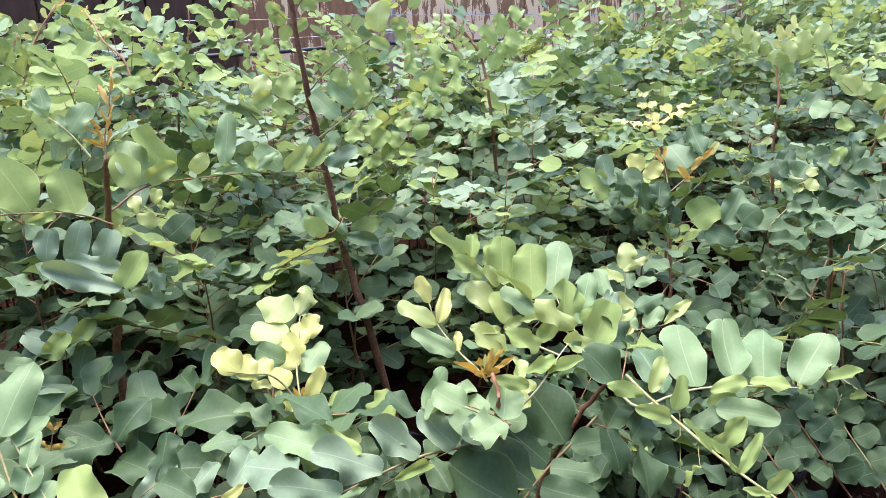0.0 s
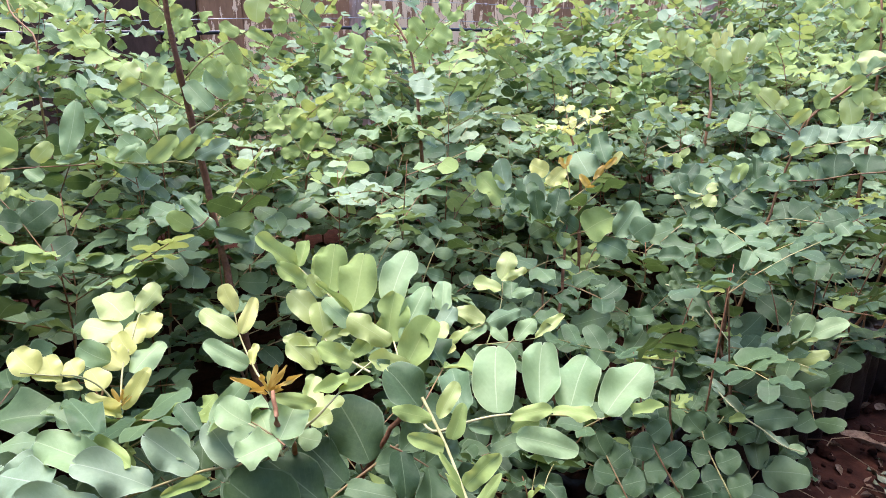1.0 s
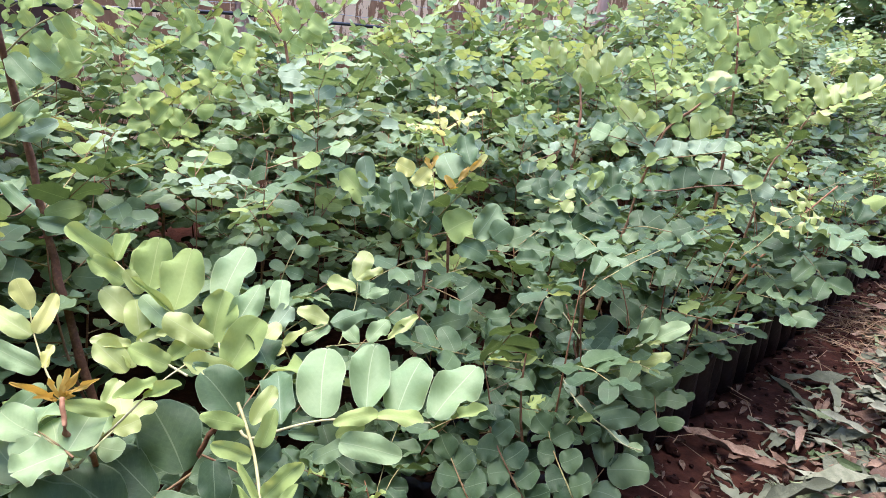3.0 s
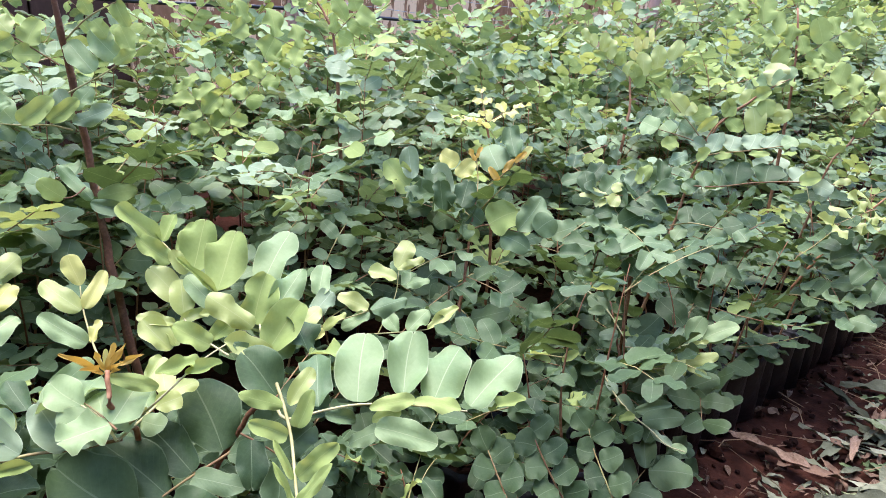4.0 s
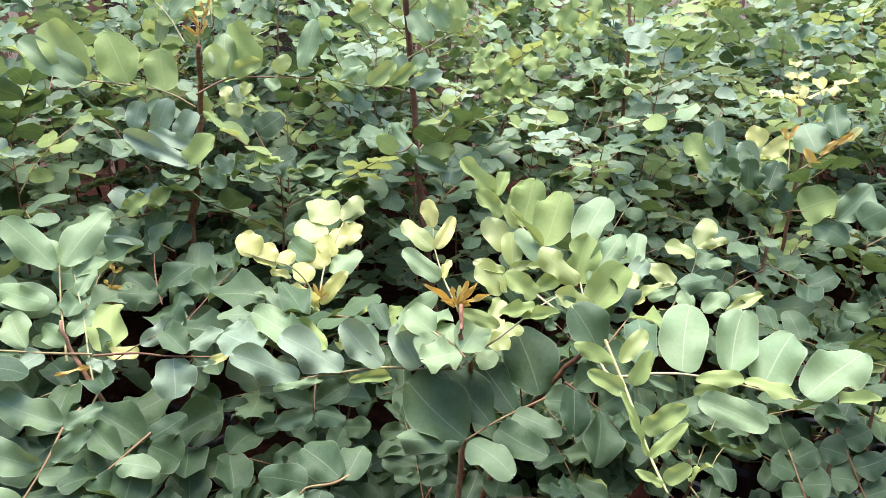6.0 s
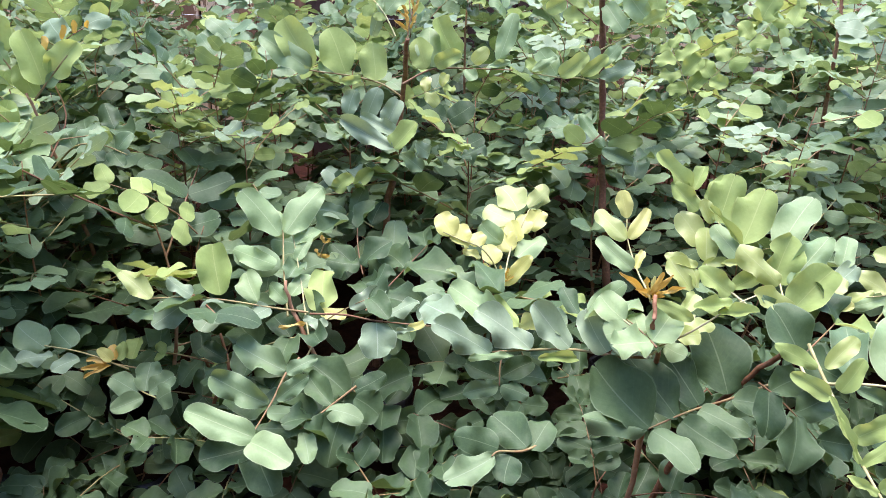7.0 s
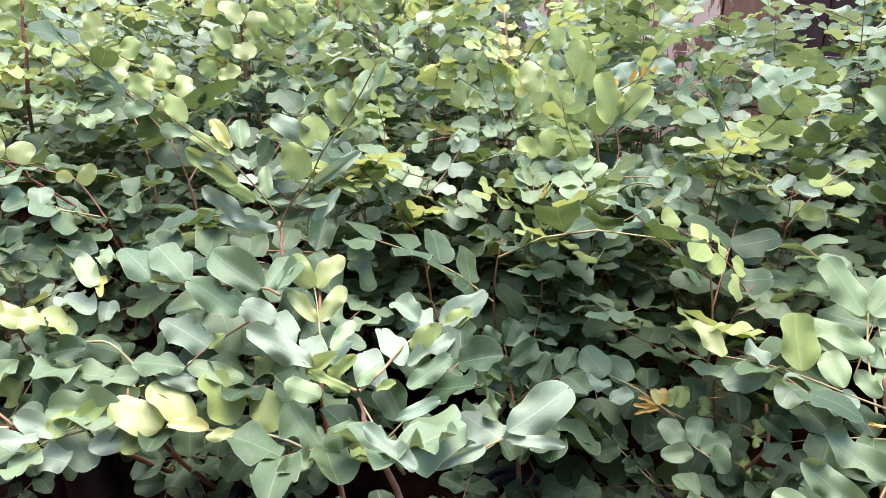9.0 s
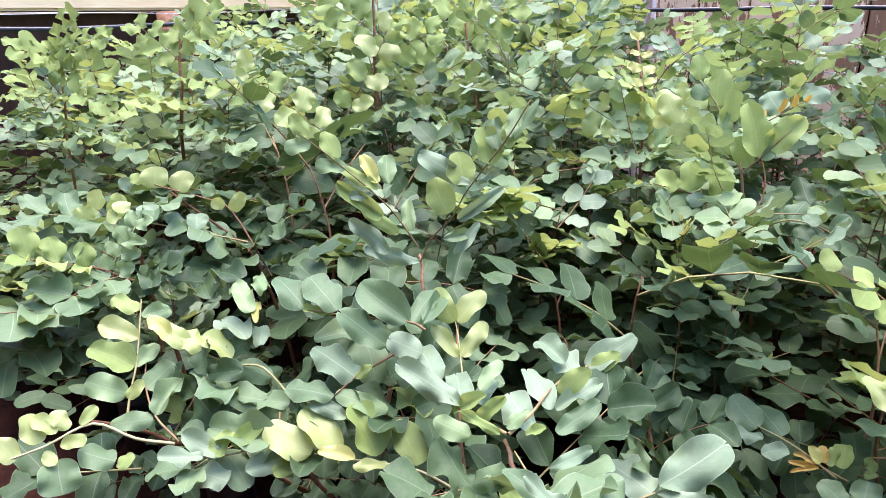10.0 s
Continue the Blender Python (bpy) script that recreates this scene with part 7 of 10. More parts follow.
blade(stalk, (0.721, 1.380, 0.299), (0.758, 1.381, 0.323), (-0.385, -0.679, 0.625), "young", 0.73)
blade(stalk, (0.695, 1.377, 0.300), (0.655, 1.382, 0.313), (0.120, -0.733, 0.669), "young", 0.76)
blade(stalk, (0.728, 1.375, 0.288), (0.741, 1.339, 0.272), (-0.278, -0.455, 0.846), "sage", 1.12)
blade(stalk, (0.674, 1.374, 0.301), (0.640, 1.350, 0.284), (-0.012, -0.564, 0.826), "sage", 1.16)
blade(stalk, (0.635, 1.382, 0.316), (0.686, 1.416, 0.363), (-0.186, -0.692, 0.698), "mature", 1.00)
blade(stalk, (0.708, 1.376, 0.294), (0.669, 1.371, 0.287), (-0.047, -0.645, 0.762), "sage", 1.19)

plant = hero_sapling((-0.757, 0.074), [(-0.691, -0.028, 0.481), (-0.695, -0.045, 0.536), (-0.734, -0.042, 0.553)], "bushy sapling with a whorl of pale wavy leaflets in black bag")
stalk = rachis(plant, [(-0.695, -0.056, 0.590), (-0.727, -0.074, 0.591), (-0.766, -0.089, 0.588), (-0.821, -0.109, 0.590), (-0.872, -0.136, 0.608)], 0.0024)
blade(stalk, (-0.762, -0.084, 0.591), (-0.835, -0.148, 0.630), (0.587, -0.188, 0.787), "glaucous", 0.43)
blade(stalk, (-0.858, -0.105, 0.618), (-0.894, -0.145, 0.630), (0.551, -0.276, 0.788), "glaucous", 0.89)
blade(stalk, (-0.813, -0.100, 0.595), (-0.880, -0.105, 0.629), (0.459, -0.167, 0.873), "glaucous", 0.83)
blade(stalk, (-0.764, -0.086, 0.590), (-0.823, -0.073, 0.614), (0.343, -0.114, 0.932), "glaucous", 0.86)
blade(stalk, (-0.767, -0.096, 0.582), (-0.749, -0.058, 0.609), (0.495, -0.648, 0.579), "young", 0.55)
blade(stalk, (-0.731, -0.079, 0.586), (-0.720, -0.049, 0.623), (0.581, -0.700, 0.415), "young", 0.54)
blade(stalk, (-0.700, -0.061, 0.588), (-0.712, -0.105, 0.622), (0.796, 0.218, 0.565), "young", 0.38)
blade(stalk, (-0.760, -0.064, 0.611), (-0.784, -0.025, 0.633), (0.567, -0.110, 0.816), "pale", 0.56)
blade(stalk, (-0.755, -0.078, 0.595), (-0.784, -0.031, 0.607), (0.475, 0.071, 0.877), "glaucous", 0.51)
blade(stalk, (-0.724, -0.089, 0.575), (-0.746, -0.126, 0.594), (0.680, -0.036, 0.732), "pale", 0.86)
stalk = rachis(plant, [(-0.694, -0.054, 0.590), (-0.711, -0.019, 0.597), (-0.754, 0.042, 0.605), (-0.797, 0.149, 0.601)], 0.0024)
blade(stalk, (-0.772, 0.058, 0.616), (-0.827, 0.045, 0.636), (0.394, -0.354, 0.848), "glaucous", 0.71)
blade(stalk, (-0.765, 0.061, 0.607), (-0.811, 0.069, 0.627), (0.352, -0.259, 0.899), "glaucous", 1.02)
blade(stalk, (-0.775, 0.090, 0.602), (-0.776, 0.161, 0.629), (0.585, -0.282, 0.761), "glaucous", 0.69)
blade(stalk, (-0.773, 0.092, 0.599), (-0.757, 0.127, 0.626), (0.487, -0.667, 0.564), "young", 0.82)
blade(stalk, (-0.740, 0.031, 0.599), (-0.721, 0.062, 0.635), (0.465, -0.773, 0.432), "young", 0.79)
blade(stalk, (-0.718, 0.010, 0.591), (-0.778, 0.016, 0.630), (0.505, -0.253, 0.825), "glaucous", 0.68)
blade(stalk, (-0.719, 0.017, 0.589), (-0.735, 0.091, 0.612), (0.544, -0.129, 0.829), "glaucous", 0.40)
blade(stalk, (-0.692, 0.005, 0.577), (-0.710, 0.073, 0.595), (0.514, -0.083, 0.854), "sage", 0.55)
blade(stalk, (-0.695, -0.030, 0.585), (-0.757, -0.024, 0.605), (0.281, -0.210, 0.936), "glaucous", 0.86)
blade(stalk, (-0.698, -0.055, 0.594), (-0.702, -0.028, 0.614), (0.625, -0.410, 0.665), "pale", 0.70)
blade(stalk, (-0.693, -0.034, 0.585), (-0.688, -0.010, 0.591), (0.548, -0.328, 0.769), "young", 0.71)
stalk = rachis(plant, [(-0.607, -0.054, 0.566), (-0.606, -0.015, 0.538), (-0.626, 0.038, 0.511), (-0.638, 0.108, 0.507)], 0.0022)
blade(stalk, (-0.640, 0.113, 0.513), (-0.636, 0.206, 0.554), (0.470, -0.380, 0.797), "glaucous", 0.72)
blade(stalk, (-0.637, 0.104, 0.507), (-0.699, 0.081, 0.526), (0.397, -0.356, 0.846), "glaucous", 0.92)
blade(stalk, (-0.652, 0.109, 0.523), (-0.718, 0.117, 0.520), (-0.087, -0.311, 0.947), "sage", 0.64)
blade(stalk, (-0.637, 0.109, 0.506), (-0.587, 0.153, 0.524), (0.244, -0.583, 0.775), "glaucous", 0.34)
blade(stalk, (-0.604, -0.019, 0.536), (-0.593, 0.062, 0.543), (0.505, -0.137, 0.852), "glaucous", 0.26)
stalk = rachis(plant, [(-0.546, -0.063, 0.589), (-0.585, -0.063, 0.585), (-0.636, -0.058, 0.582), (-0.671, -0.057, 0.584)], 0.0020)
blade(stalk, (-0.562, -0.054, 0.591), (-0.627, -0.090, 0.601), (0.325, -0.342, 0.881), "sage", 0.49)
blade(stalk, (-0.542, -0.050, 0.591), (-0.585, -0.091, 0.619), (0.626, -0.126, 0.769), "glaucous", 0.44)
blade(stalk, (-0.573, -0.063, 0.586), (-0.588, 0.027, 0.591), (0.475, 0.036, 0.879), "sage", 0.70)
blade(stalk, (-0.626, -0.039, 0.589), (-0.629, 0.025, 0.599), (0.531, -0.099, 0.842), "glaucous", 0.35)
blade(stalk, (-0.652, -0.074, 0.576), (-0.685, -0.104, 0.540), (0.181, -0.839, 0.513), "sage", 0.70)
blade(stalk, (-0.652, -0.163, 0.547), (-0.689, -0.103, 0.529), (0.309, 0.448, 0.839), "sage", 0.49)
stalk = frond(plant, (-0.691, -0.033, 0.507), (-0.714, 0.090, 0.582), (0.079, -0.003, 0.997), 3, 0.063, "mature", (8, 8), 0, 0.3)
stalk = frond(plant, (-0.701, -0.035, 0.500), (-0.686, -0.152, 0.538), (0.079, -0.003, 0.997), 3, 0.070, "mature", (15, 15), 0.06, 0.15)
stalk = frond(plant, (-0.696, -0.034, 0.487), (-0.594, -0.036, 0.571), (0.079, -0.003, 0.997), 3, 0.076, "sage", (15, 15), 0.06, 0.15)

plant = hero_sapling((-0.874, -0.018), [(-0.886, -0.045, 0.449), (-0.929, -0.032, 0.516), (-1.035, 0.003, 0.591)], "sapling with a lime upright leaf and heart-shaped tip in black bag")
stalk = rachis(plant, [(-0.829, -0.056, 0.547), (-0.882, -0.044, 0.581), (-0.914, -0.036, 0.600), (-0.938, -0.032, 0.616)], 0.0016, PALE_TWIG)
blade(stalk, (-0.937, -0.034, 0.615), (-0.964, -0.055, 0.661), (0.878, -0.072, 0.473), "lime", 0.89)
blade(stalk, (-0.935, -0.030, 0.615), (-0.943, 0.011, 0.659), (0.746, -0.419, 0.518), "lime", 0.84)
blade(stalk, (-0.889, -0.045, 0.585), (-0.918, -0.073, 0.626), (0.831, -0.043, 0.555), "lime", 0.62)
blade(stalk, (-0.888, -0.042, 0.585), (-0.896, 0.003, 0.626), (0.709, -0.409, 0.575), "lime", 0.62)
stalk = rachis(plant, [(-0.762, -0.075, 0.451), (-0.799, -0.130, 0.481), (-0.827, -0.182, 0.489), (-0.842, -0.208, 0.489), (-0.870, -0.257, 0.491)], 0.0020, PALE_TWIG)
blade(stalk, (-0.871, -0.259, 0.492), (-0.896, -0.314, 0.532), (0.710, 0.171, 0.683), "lime", 0.95)
blade(stalk, (-0.857, -0.223, 0.496), (-0.902, -0.262, 0.546), (0.717, 0.049, 0.696), "lime", 0.86)
blade(stalk, (-0.844, -0.206, 0.492), (-0.839, -0.254, 0.516), (0.628, 0.399, 0.669), "yellow", 0.57)
blade(stalk, (-0.830, -0.180, 0.494), (-0.889, -0.196, 0.543), (0.650, -0.059, 0.758), "young", 0.99)
blade(stalk, (-0.804, -0.128, 0.487), (-0.860, -0.144, 0.526), (0.597, -0.111, 0.795), "young", 0.93)
blade(stalk, (-0.821, -0.168, 0.488), (-0.819, -0.215, 0.495), (0.596, 0.149, 0.789), "lime", 0.54)
blade(stalk, (-0.781, -0.075, 0.475), (-0.826, -0.113, 0.486), (0.447, -0.258, 0.857), "pale", 0.62)
stalk = rachis(plant, [(-0.889, -0.092, 0.636), (-0.907, -0.110, 0.643), (-0.942, -0.176, 0.647), (-0.990, -0.240, 0.647)], 0.0020)
blade(stalk, (-0.906, -0.110, 0.642), (-0.970, -0.168, 0.692), (0.686, -0.135, 0.715), "sage", 0.80)
blade(stalk, (-0.906, -0.142, 0.612), (-0.945, -0.201, 0.657), (0.752, -0.004, 0.659), "sage", 0.75)
blade(stalk, (-0.961, -0.198, 0.650), (-1.014, -0.226, 0.698), (0.690, -0.071, 0.720), "sage", 0.83)
blade(stalk, (-0.990, -0.240, 0.647), (-1.052, -0.269, 0.696), (0.637, -0.064, 0.768), "sage", 0.70)
blade(stalk, (-0.990, -0.244, 0.648), (-0.975, -0.204, 0.642), (0.675, -0.159, 0.721), "young", 0.52)
blade(stalk, (-0.958, -0.196, 0.648), (-0.938, -0.153, 0.639), (0.669, -0.164, 0.725), "young", 0.56)
blade(stalk, (-0.904, -0.107, 0.641), (-0.953, -0.052, 0.680), (0.597, -0.034, 0.802), "sage", 0.51)
blade(stalk, (-0.895, -0.094, 0.642), (-0.959, -0.034, 0.666), (0.442, 0.111, 0.890), "sage", 0.43)
stalk = rachis(plant, [(-0.902, -0.126, 0.604), (-0.906, -0.189, 0.573), (-0.898, -0.221, 0.555)], 0.0016)
blade(stalk, (-0.905, -0.188, 0.572), (-0.953, -0.235, 0.614), (0.682, -0.043, 0.730), "glaucous", 0.67)
blade(stalk, (-0.897, -0.221, 0.554), (-0.933, -0.281, 0.574), (0.612, -0.101, 0.784), "sage", 0.64)
blade(stalk, (-0.873, -0.152, 0.532), (-0.898, -0.218, 0.561), (0.692, 0.053, 0.720), "pale", 0.56)
blade(stalk, (-0.881, -0.208, 0.529), (-0.900, -0.256, 0.555), (0.704, 0.111, 0.701), "glaucous", 0.65)
blade(stalk, (-0.906, -0.189, 0.573), (-0.891, -0.167, 0.593), (0.487, -0.744, 0.458), "young", 0.74)
stalk = frond(plant, (-0.918, -0.035, 0.514), (-0.987, 0.055, 0.538), (0.317, -0.083, 0.945), 3, 0.059, "sage", (15, 15), 0.06, 0.15)
stalk = frond(plant, (-0.910, -0.039, 0.490), (-0.997, -0.109, 0.573), (0.317, -0.083, 0.945), 3, 0.074, "mature", (15, 15), 0.06, 0.15)
stalk = frond(plant, (-0.891, -0.043, 0.464), (-0.876, -0.143, 0.517), (0.079, -0.003, 0.997), 3, 0.074, "mature", (15, 15), 0.06, 0.15)

plant = hero_sapling((-1.123, -0.124), [(-1.099, -0.097, 0.440), (-1.034, -0.056, 0.604), (-1.068, -0.046, 0.678)], "sapling with spreading yellow-green upper leaves in black bag")
stalk = rachis(plant, [(-1.060, -0.047, 0.670), (-1.048, -0.032, 0.709), (-1.012, -0.009, 0.752), (-0.979, 0.004, 0.801), (-0.929, 0.039, 0.875), (-0.896, 0.061, 0.933)], 0.0017)
blade(stalk, (-0.981, -0.001, 0.804), (-1.003, -0.003, 0.854), (0.884, -0.267, 0.384), "young", 1.16)
blade(stalk, (-1.017, -0.015, 0.755), (-1.045, -0.028, 0.807), (0.881, -0.234, 0.412), "young", 1.14)
blade(stalk, (-0.948, 0.030, 0.841), (-0.970, 0.025, 0.891), (0.883, -0.307, 0.354), "young", 1.04)
blade(stalk, (-0.928, 0.044, 0.866), (-0.939, 0.059, 0.899), (0.856, -0.304, 0.419), "young", 1.02)
blade(stalk, (-0.938, 0.034, 0.862), (-0.974, 0.040, 0.899), (0.656, -0.296, 0.694), "sage", 0.73)
blade(stalk, (-0.924, 0.044, 0.881), (-0.944, 0.064, 0.918), (0.802, -0.236, 0.548), "pale", 0.72)
blade(stalk, (-0.921, 0.050, 0.878), (-0.916, 0.082, 0.932), (0.875, -0.449, 0.182), "pale", 0.32)
blade(stalk, (-1.008, -0.002, 0.747), (-0.981, 0.059, 0.797), (0.790, -0.564, 0.241), "glaucous", 0.32)
blade(stalk, (-0.969, 0.014, 0.810), (-0.944, 0.040, 0.835), (0.669, -0.737, 0.099), "glaucous", 0.39)
blade(stalk, (-0.974, 0.007, 0.808), (-1.041, -0.048, 0.849), (0.708, -0.450, 0.543), "glaucous", 0.46)
blade(stalk, (-1.035, -0.001, 0.683), (-1.034, 0.049, 0.727), (0.845, -0.359, 0.396), "glaucous", 0.43)
blade(stalk, (-1.034, -0.018, 0.711), (-1.040, 0.039, 0.715), (0.855, 0.054, 0.516), "sage", 0.54)
stalk = rachis(plant, [(-1.067, -0.048, 0.691), (-1.077, -0.092, 0.761), (-1.084, -0.166, 0.836), (-1.085, -0.214, 0.880)], 0.0016)
blade(stalk, (-1.080, -0.104, 0.788), (-1.099, -0.166, 0.832), (0.943, -0.042, 0.329), "young", 0.43)
blade(stalk, (-1.076, -0.100, 0.744), (-1.100, -0.165, 0.802), (0.939, -0.040, 0.342), "young", 0.46)
blade(stalk, (-1.072, -0.077, 0.715), (-1.094, -0.129, 0.760), (0.925, -0.068, 0.374), "young", 0.51)
blade(stalk, (-1.070, -0.094, 0.686), (-1.096, -0.152, 0.740), (0.921, -0.049, 0.388), "glaucous", 0.55)
blade(stalk, (-1.081, -0.105, 0.797), (-1.113, -0.120, 0.838), (0.814, -0.206, 0.544), "yellow", 0.61)
blade(stalk, (-1.059, -0.048, 0.668), (-1.084, -0.132, 0.695), (0.874, -0.110, 0.473), "glaucous", 0.40)
blade(stalk, (-1.081, -0.088, 0.795), (-1.118, -0.082, 0.830), (0.665, -0.129, 0.735), "pale", 0.90)
blade(stalk, (-1.071, -0.056, 0.717), (-1.106, -0.058, 0.763), (0.782, -0.198, 0.590), "pale", 0.59)
blade(stalk, (-1.084, -0.150, 0.828), (-1.089, -0.197, 0.831), (0.925, -0.079, 0.372), "pale", 0.82)
blade(stalk, (-1.084, -0.165, 0.839), (-1.112, -0.177, 0.879), (0.827, -0.151, 0.541), "young", 0.90)
blade(stalk, (-1.085, -0.200, 0.868), (-1.086, -0.239, 0.859), (0.938, -0.092, 0.335), "pale", 0.96)
blade(stalk, (-1.086, -0.203, 0.876), (-1.111, -0.223, 0.906), (0.808, -0.208, 0.551), "young", 0.86)
blade(stalk, (-1.080, -0.115, 0.782), (-1.093, -0.147, 0.774), (0.830, -0.427, 0.360), "glaucous", 0.81)
stalk = frond(plant, (-1.086, -0.070, 0.606), (-1.175, -0.202, 0.612), (0.079, -0.003, 0.997), 3, 0.081, "mature", (8, 8), 0, 0.2)
stalk = frond(plant, (-1.084, -0.074, 0.597), (-0.998, -0.161, 0.591), (0.317, -0.083, 0.945), 2, 0.085, "sage", (8, 8), 0, 0.3)
stalk = frond(plant, (-1.091, -0.064, 0.624), (-1.061, 0.065, 0.595), (0.317, -0.083, 0.945), 3, 0.071, "mature", (8, 8), 0.06, 0.15)
stalk = frond(plant, (-1.089, -0.092, 0.536), (-1.000, -0.201, 0.502), (0.317, -0.083, 0.945), 3, 0.076, "mature", (15, 15), 0.06, 0.15)

plant = hero_sapling((-1.093, -0.193), [(-1.036, -0.277, 0.382), (-1.037, -0.286, 0.468), (-1.046, -0.304, 0.537)], "sapling with small lime leaflets and a red twig in black bag")
stalk = rachis(plant, [(-0.960, -0.270, 0.519), (-1.013, -0.307, 0.554), (-1.034, -0.347, 0.557), (-1.061, -0.405, 0.579), (-1.079, -0.449, 0.611), (-1.096, -0.458, 0.630)], 0.0020, PALE_TWIG)
blade(stalk, (-1.070, -0.430, 0.594), (-1.091, -0.457, 0.629), (0.769, 0.191, 0.611), "yellow", 0.78)
blade(stalk, (-1.063, -0.404, 0.583), (-1.082, -0.443, 0.617), (0.745, 0.180, 0.642), "lime", 0.88)
blade(stalk, (-1.052, -0.380, 0.573), (-1.075, -0.416, 0.609), (0.752, 0.165, 0.638), "lime", 1.02)
blade(stalk, (-1.039, -0.349, 0.564), (-1.064, -0.385, 0.601), (0.755, 0.145, 0.640), "lime", 0.97)
blade(stalk, (-1.032, -0.347, 0.554), (-1.015, -0.295, 0.536), (0.673, 0.022, 0.739), "sage", 0.85)
blade(stalk, (-1.042, -0.324, 0.589), (-1.114, -0.360, 0.608), (0.341, -0.179, 0.923), "glaucous", 0.78)
blade(stalk, (-1.031, -0.308, 0.582), (-1.096, -0.293, 0.605), (0.349, 0.126, 0.929), "glaucous", 0.62)
blade(stalk, (-1.048, -0.309, 0.611), (-1.088, -0.302, 0.628), (0.416, 0.087, 0.905), "yellow", 0.41)
blade(stalk, (-1.058, -0.313, 0.625), (-1.150, -0.335, 0.644), (0.229, -0.109, 0.967), "pale", 0.53)
blade(stalk, (-1.062, -0.291, 0.655), (-1.170, -0.303, 0.658), (0.046, -0.088, 0.995), "pale", 0.35)
blade(stalk, (-1.035, -0.358, 0.555), (-1.092, -0.325, 0.575), (0.444, 0.226, 0.867), "sage", 0.62)
stalk = rachis(plant, [(-0.937, -0.293, 0.521), (-0.893, -0.305, 0.508), (-0.887, -0.361, 0.505), (-0.885, -0.395, 0.509)], 0.0018)
blade(stalk, (-0.893, -0.304, 0.507), (-0.934, -0.389, 0.530), (0.579, -0.071, 0.812), "sage", 0.75)
blade(stalk, (-0.942, -0.276, 0.529), (-1.005, -0.378, 0.528), (0.494, -0.310, 0.812), "sage", 0.54)
blade(stalk, (-0.886, -0.385, 0.508), (-0.911, -0.357, 0.524), (0.603, 0.107, 0.791), "young", 0.94)
blade(stalk, (-0.892, -0.359, 0.512), (-0.914, -0.320, 0.523), (0.597, 0.119, 0.793), "young", 0.80)
blade(stalk, (-0.886, -0.394, 0.511), (-0.882, -0.449, 0.520), (0.615, 0.178, 0.768), "glaucous", 0.73)
blade(stalk, (-0.887, -0.370, 0.507), (-0.916, -0.419, 0.526), (0.570, -0.009, 0.822), "glaucous", 0.79)
blade(stalk, (-0.869, -0.314, 0.474), (-0.886, -0.259, 0.478), (0.579, 0.105, 0.808), "young", 0.56)
blade(stalk, (-0.874, -0.348, 0.484), (-0.907, -0.280, 0.474), (0.491, 0.359, 0.794), "glaucous", 0.75)
blade(stalk, (-0.868, -0.368, 0.478), (-0.896, -0.411, 0.493), (0.521, -0.050, 0.852), "glaucous", 0.84)
stalk = frond(plant, (-1.027, -0.293, 0.496), (-0.959, -0.241, 0.506), (0.079, -0.003, 0.997), 2, 0.081, "mature", (15, 15), 0.06, 0.15)
stalk = frond(plant, (-1.019, -0.286, 0.479), (-1.008, -0.363, 0.532), (0.079, -0.003, 0.997), 2, 0.076, "sage", (15, 15), 0.06, 0.15)
stalk = frond(plant, (-1.006, -0.283, 0.446), (-0.896, -0.412, 0.489), (0.079, -0.003, 0.997), 4, 0.067, "sage", (15, 15), 0.06, 0.15)
stalk = frond(plant, (-1.006, -0.283, 0.446), (-0.895, -0.252, 0.475), (0.079, -0.003, 0.997), 3, 0.071, "mature", (15, 15), 0.06, 0.15)

plant = hero_sapling((-1.152, -0.240), [(-1.051, -0.394, 0.412), (-1.025, -0.445, 0.448), (-1.015, -0.498, 0.496), (-1.006, -0.543, 0.522)], "low red-twigged sapling with lime leaflets in black bag")
stalk = rachis(plant, [(-0.982, -0.499, 0.504), (-1.027, -0.492, 0.539), (-1.068, -0.482, 0.570), (-1.124, -0.475, 0.617), (-1.143, -0.472, 0.637)], 0.0020, PALE_TWIG)
blade(stalk, (-1.097, -0.478, 0.593), (-1.102, -0.527, 0.626), (0.739, 0.324, 0.591), "lime", 0.91)
blade(stalk, (-1.061, -0.485, 0.564), (-1.071, -0.536, 0.608), (0.746, 0.342, 0.571), "young", 0.99)
blade(stalk, (-1.030, -0.493, 0.541), (-1.023, -0.543, 0.572), (0.663, 0.453, 0.596), "pale", 1.00)
blade(stalk, (-1.061, -0.483, 0.564), (-1.095, -0.456, 0.579), (0.549, 0.236, 0.802), "pale", 0.82)
blade(stalk, (-1.023, -0.495, 0.536), (-1.028, -0.473, 0.559), (0.861, -0.252, 0.442), "lime", 0.82)
blade(stalk, (-1.124, -0.474, 0.617), (-1.149, -0.436, 0.611), (0.552, 0.461, 0.695), "pale", 0.95)
blade(stalk, (-1.130, -0.475, 0.624), (-1.153, -0.512, 0.643), (0.653, 0.002, 0.757), "young", 1.00)
stalk = rachis(plant, [(-0.945, -0.428, 0.501), (-0.988, -0.458, 0.521), (-1.034, -0.471, 0.544), (-1.069, -0.470, 0.567)], 0.0020)
blade(stalk, (-1.030, -0.471, 0.542), (-1.080, -0.430, 0.561), (0.516, 0.249, 0.820), "sage", 0.78)
blade(stalk, (-0.988, -0.458, 0.521), (-1.044, -0.423, 0.550), (0.539, 0.174, 0.824), "sage", 0.60)
blade(stalk, (-0.986, -0.460, 0.519), (-0.974, -0.509, 0.534), (0.599, 0.373, 0.708), "sage", 0.73)
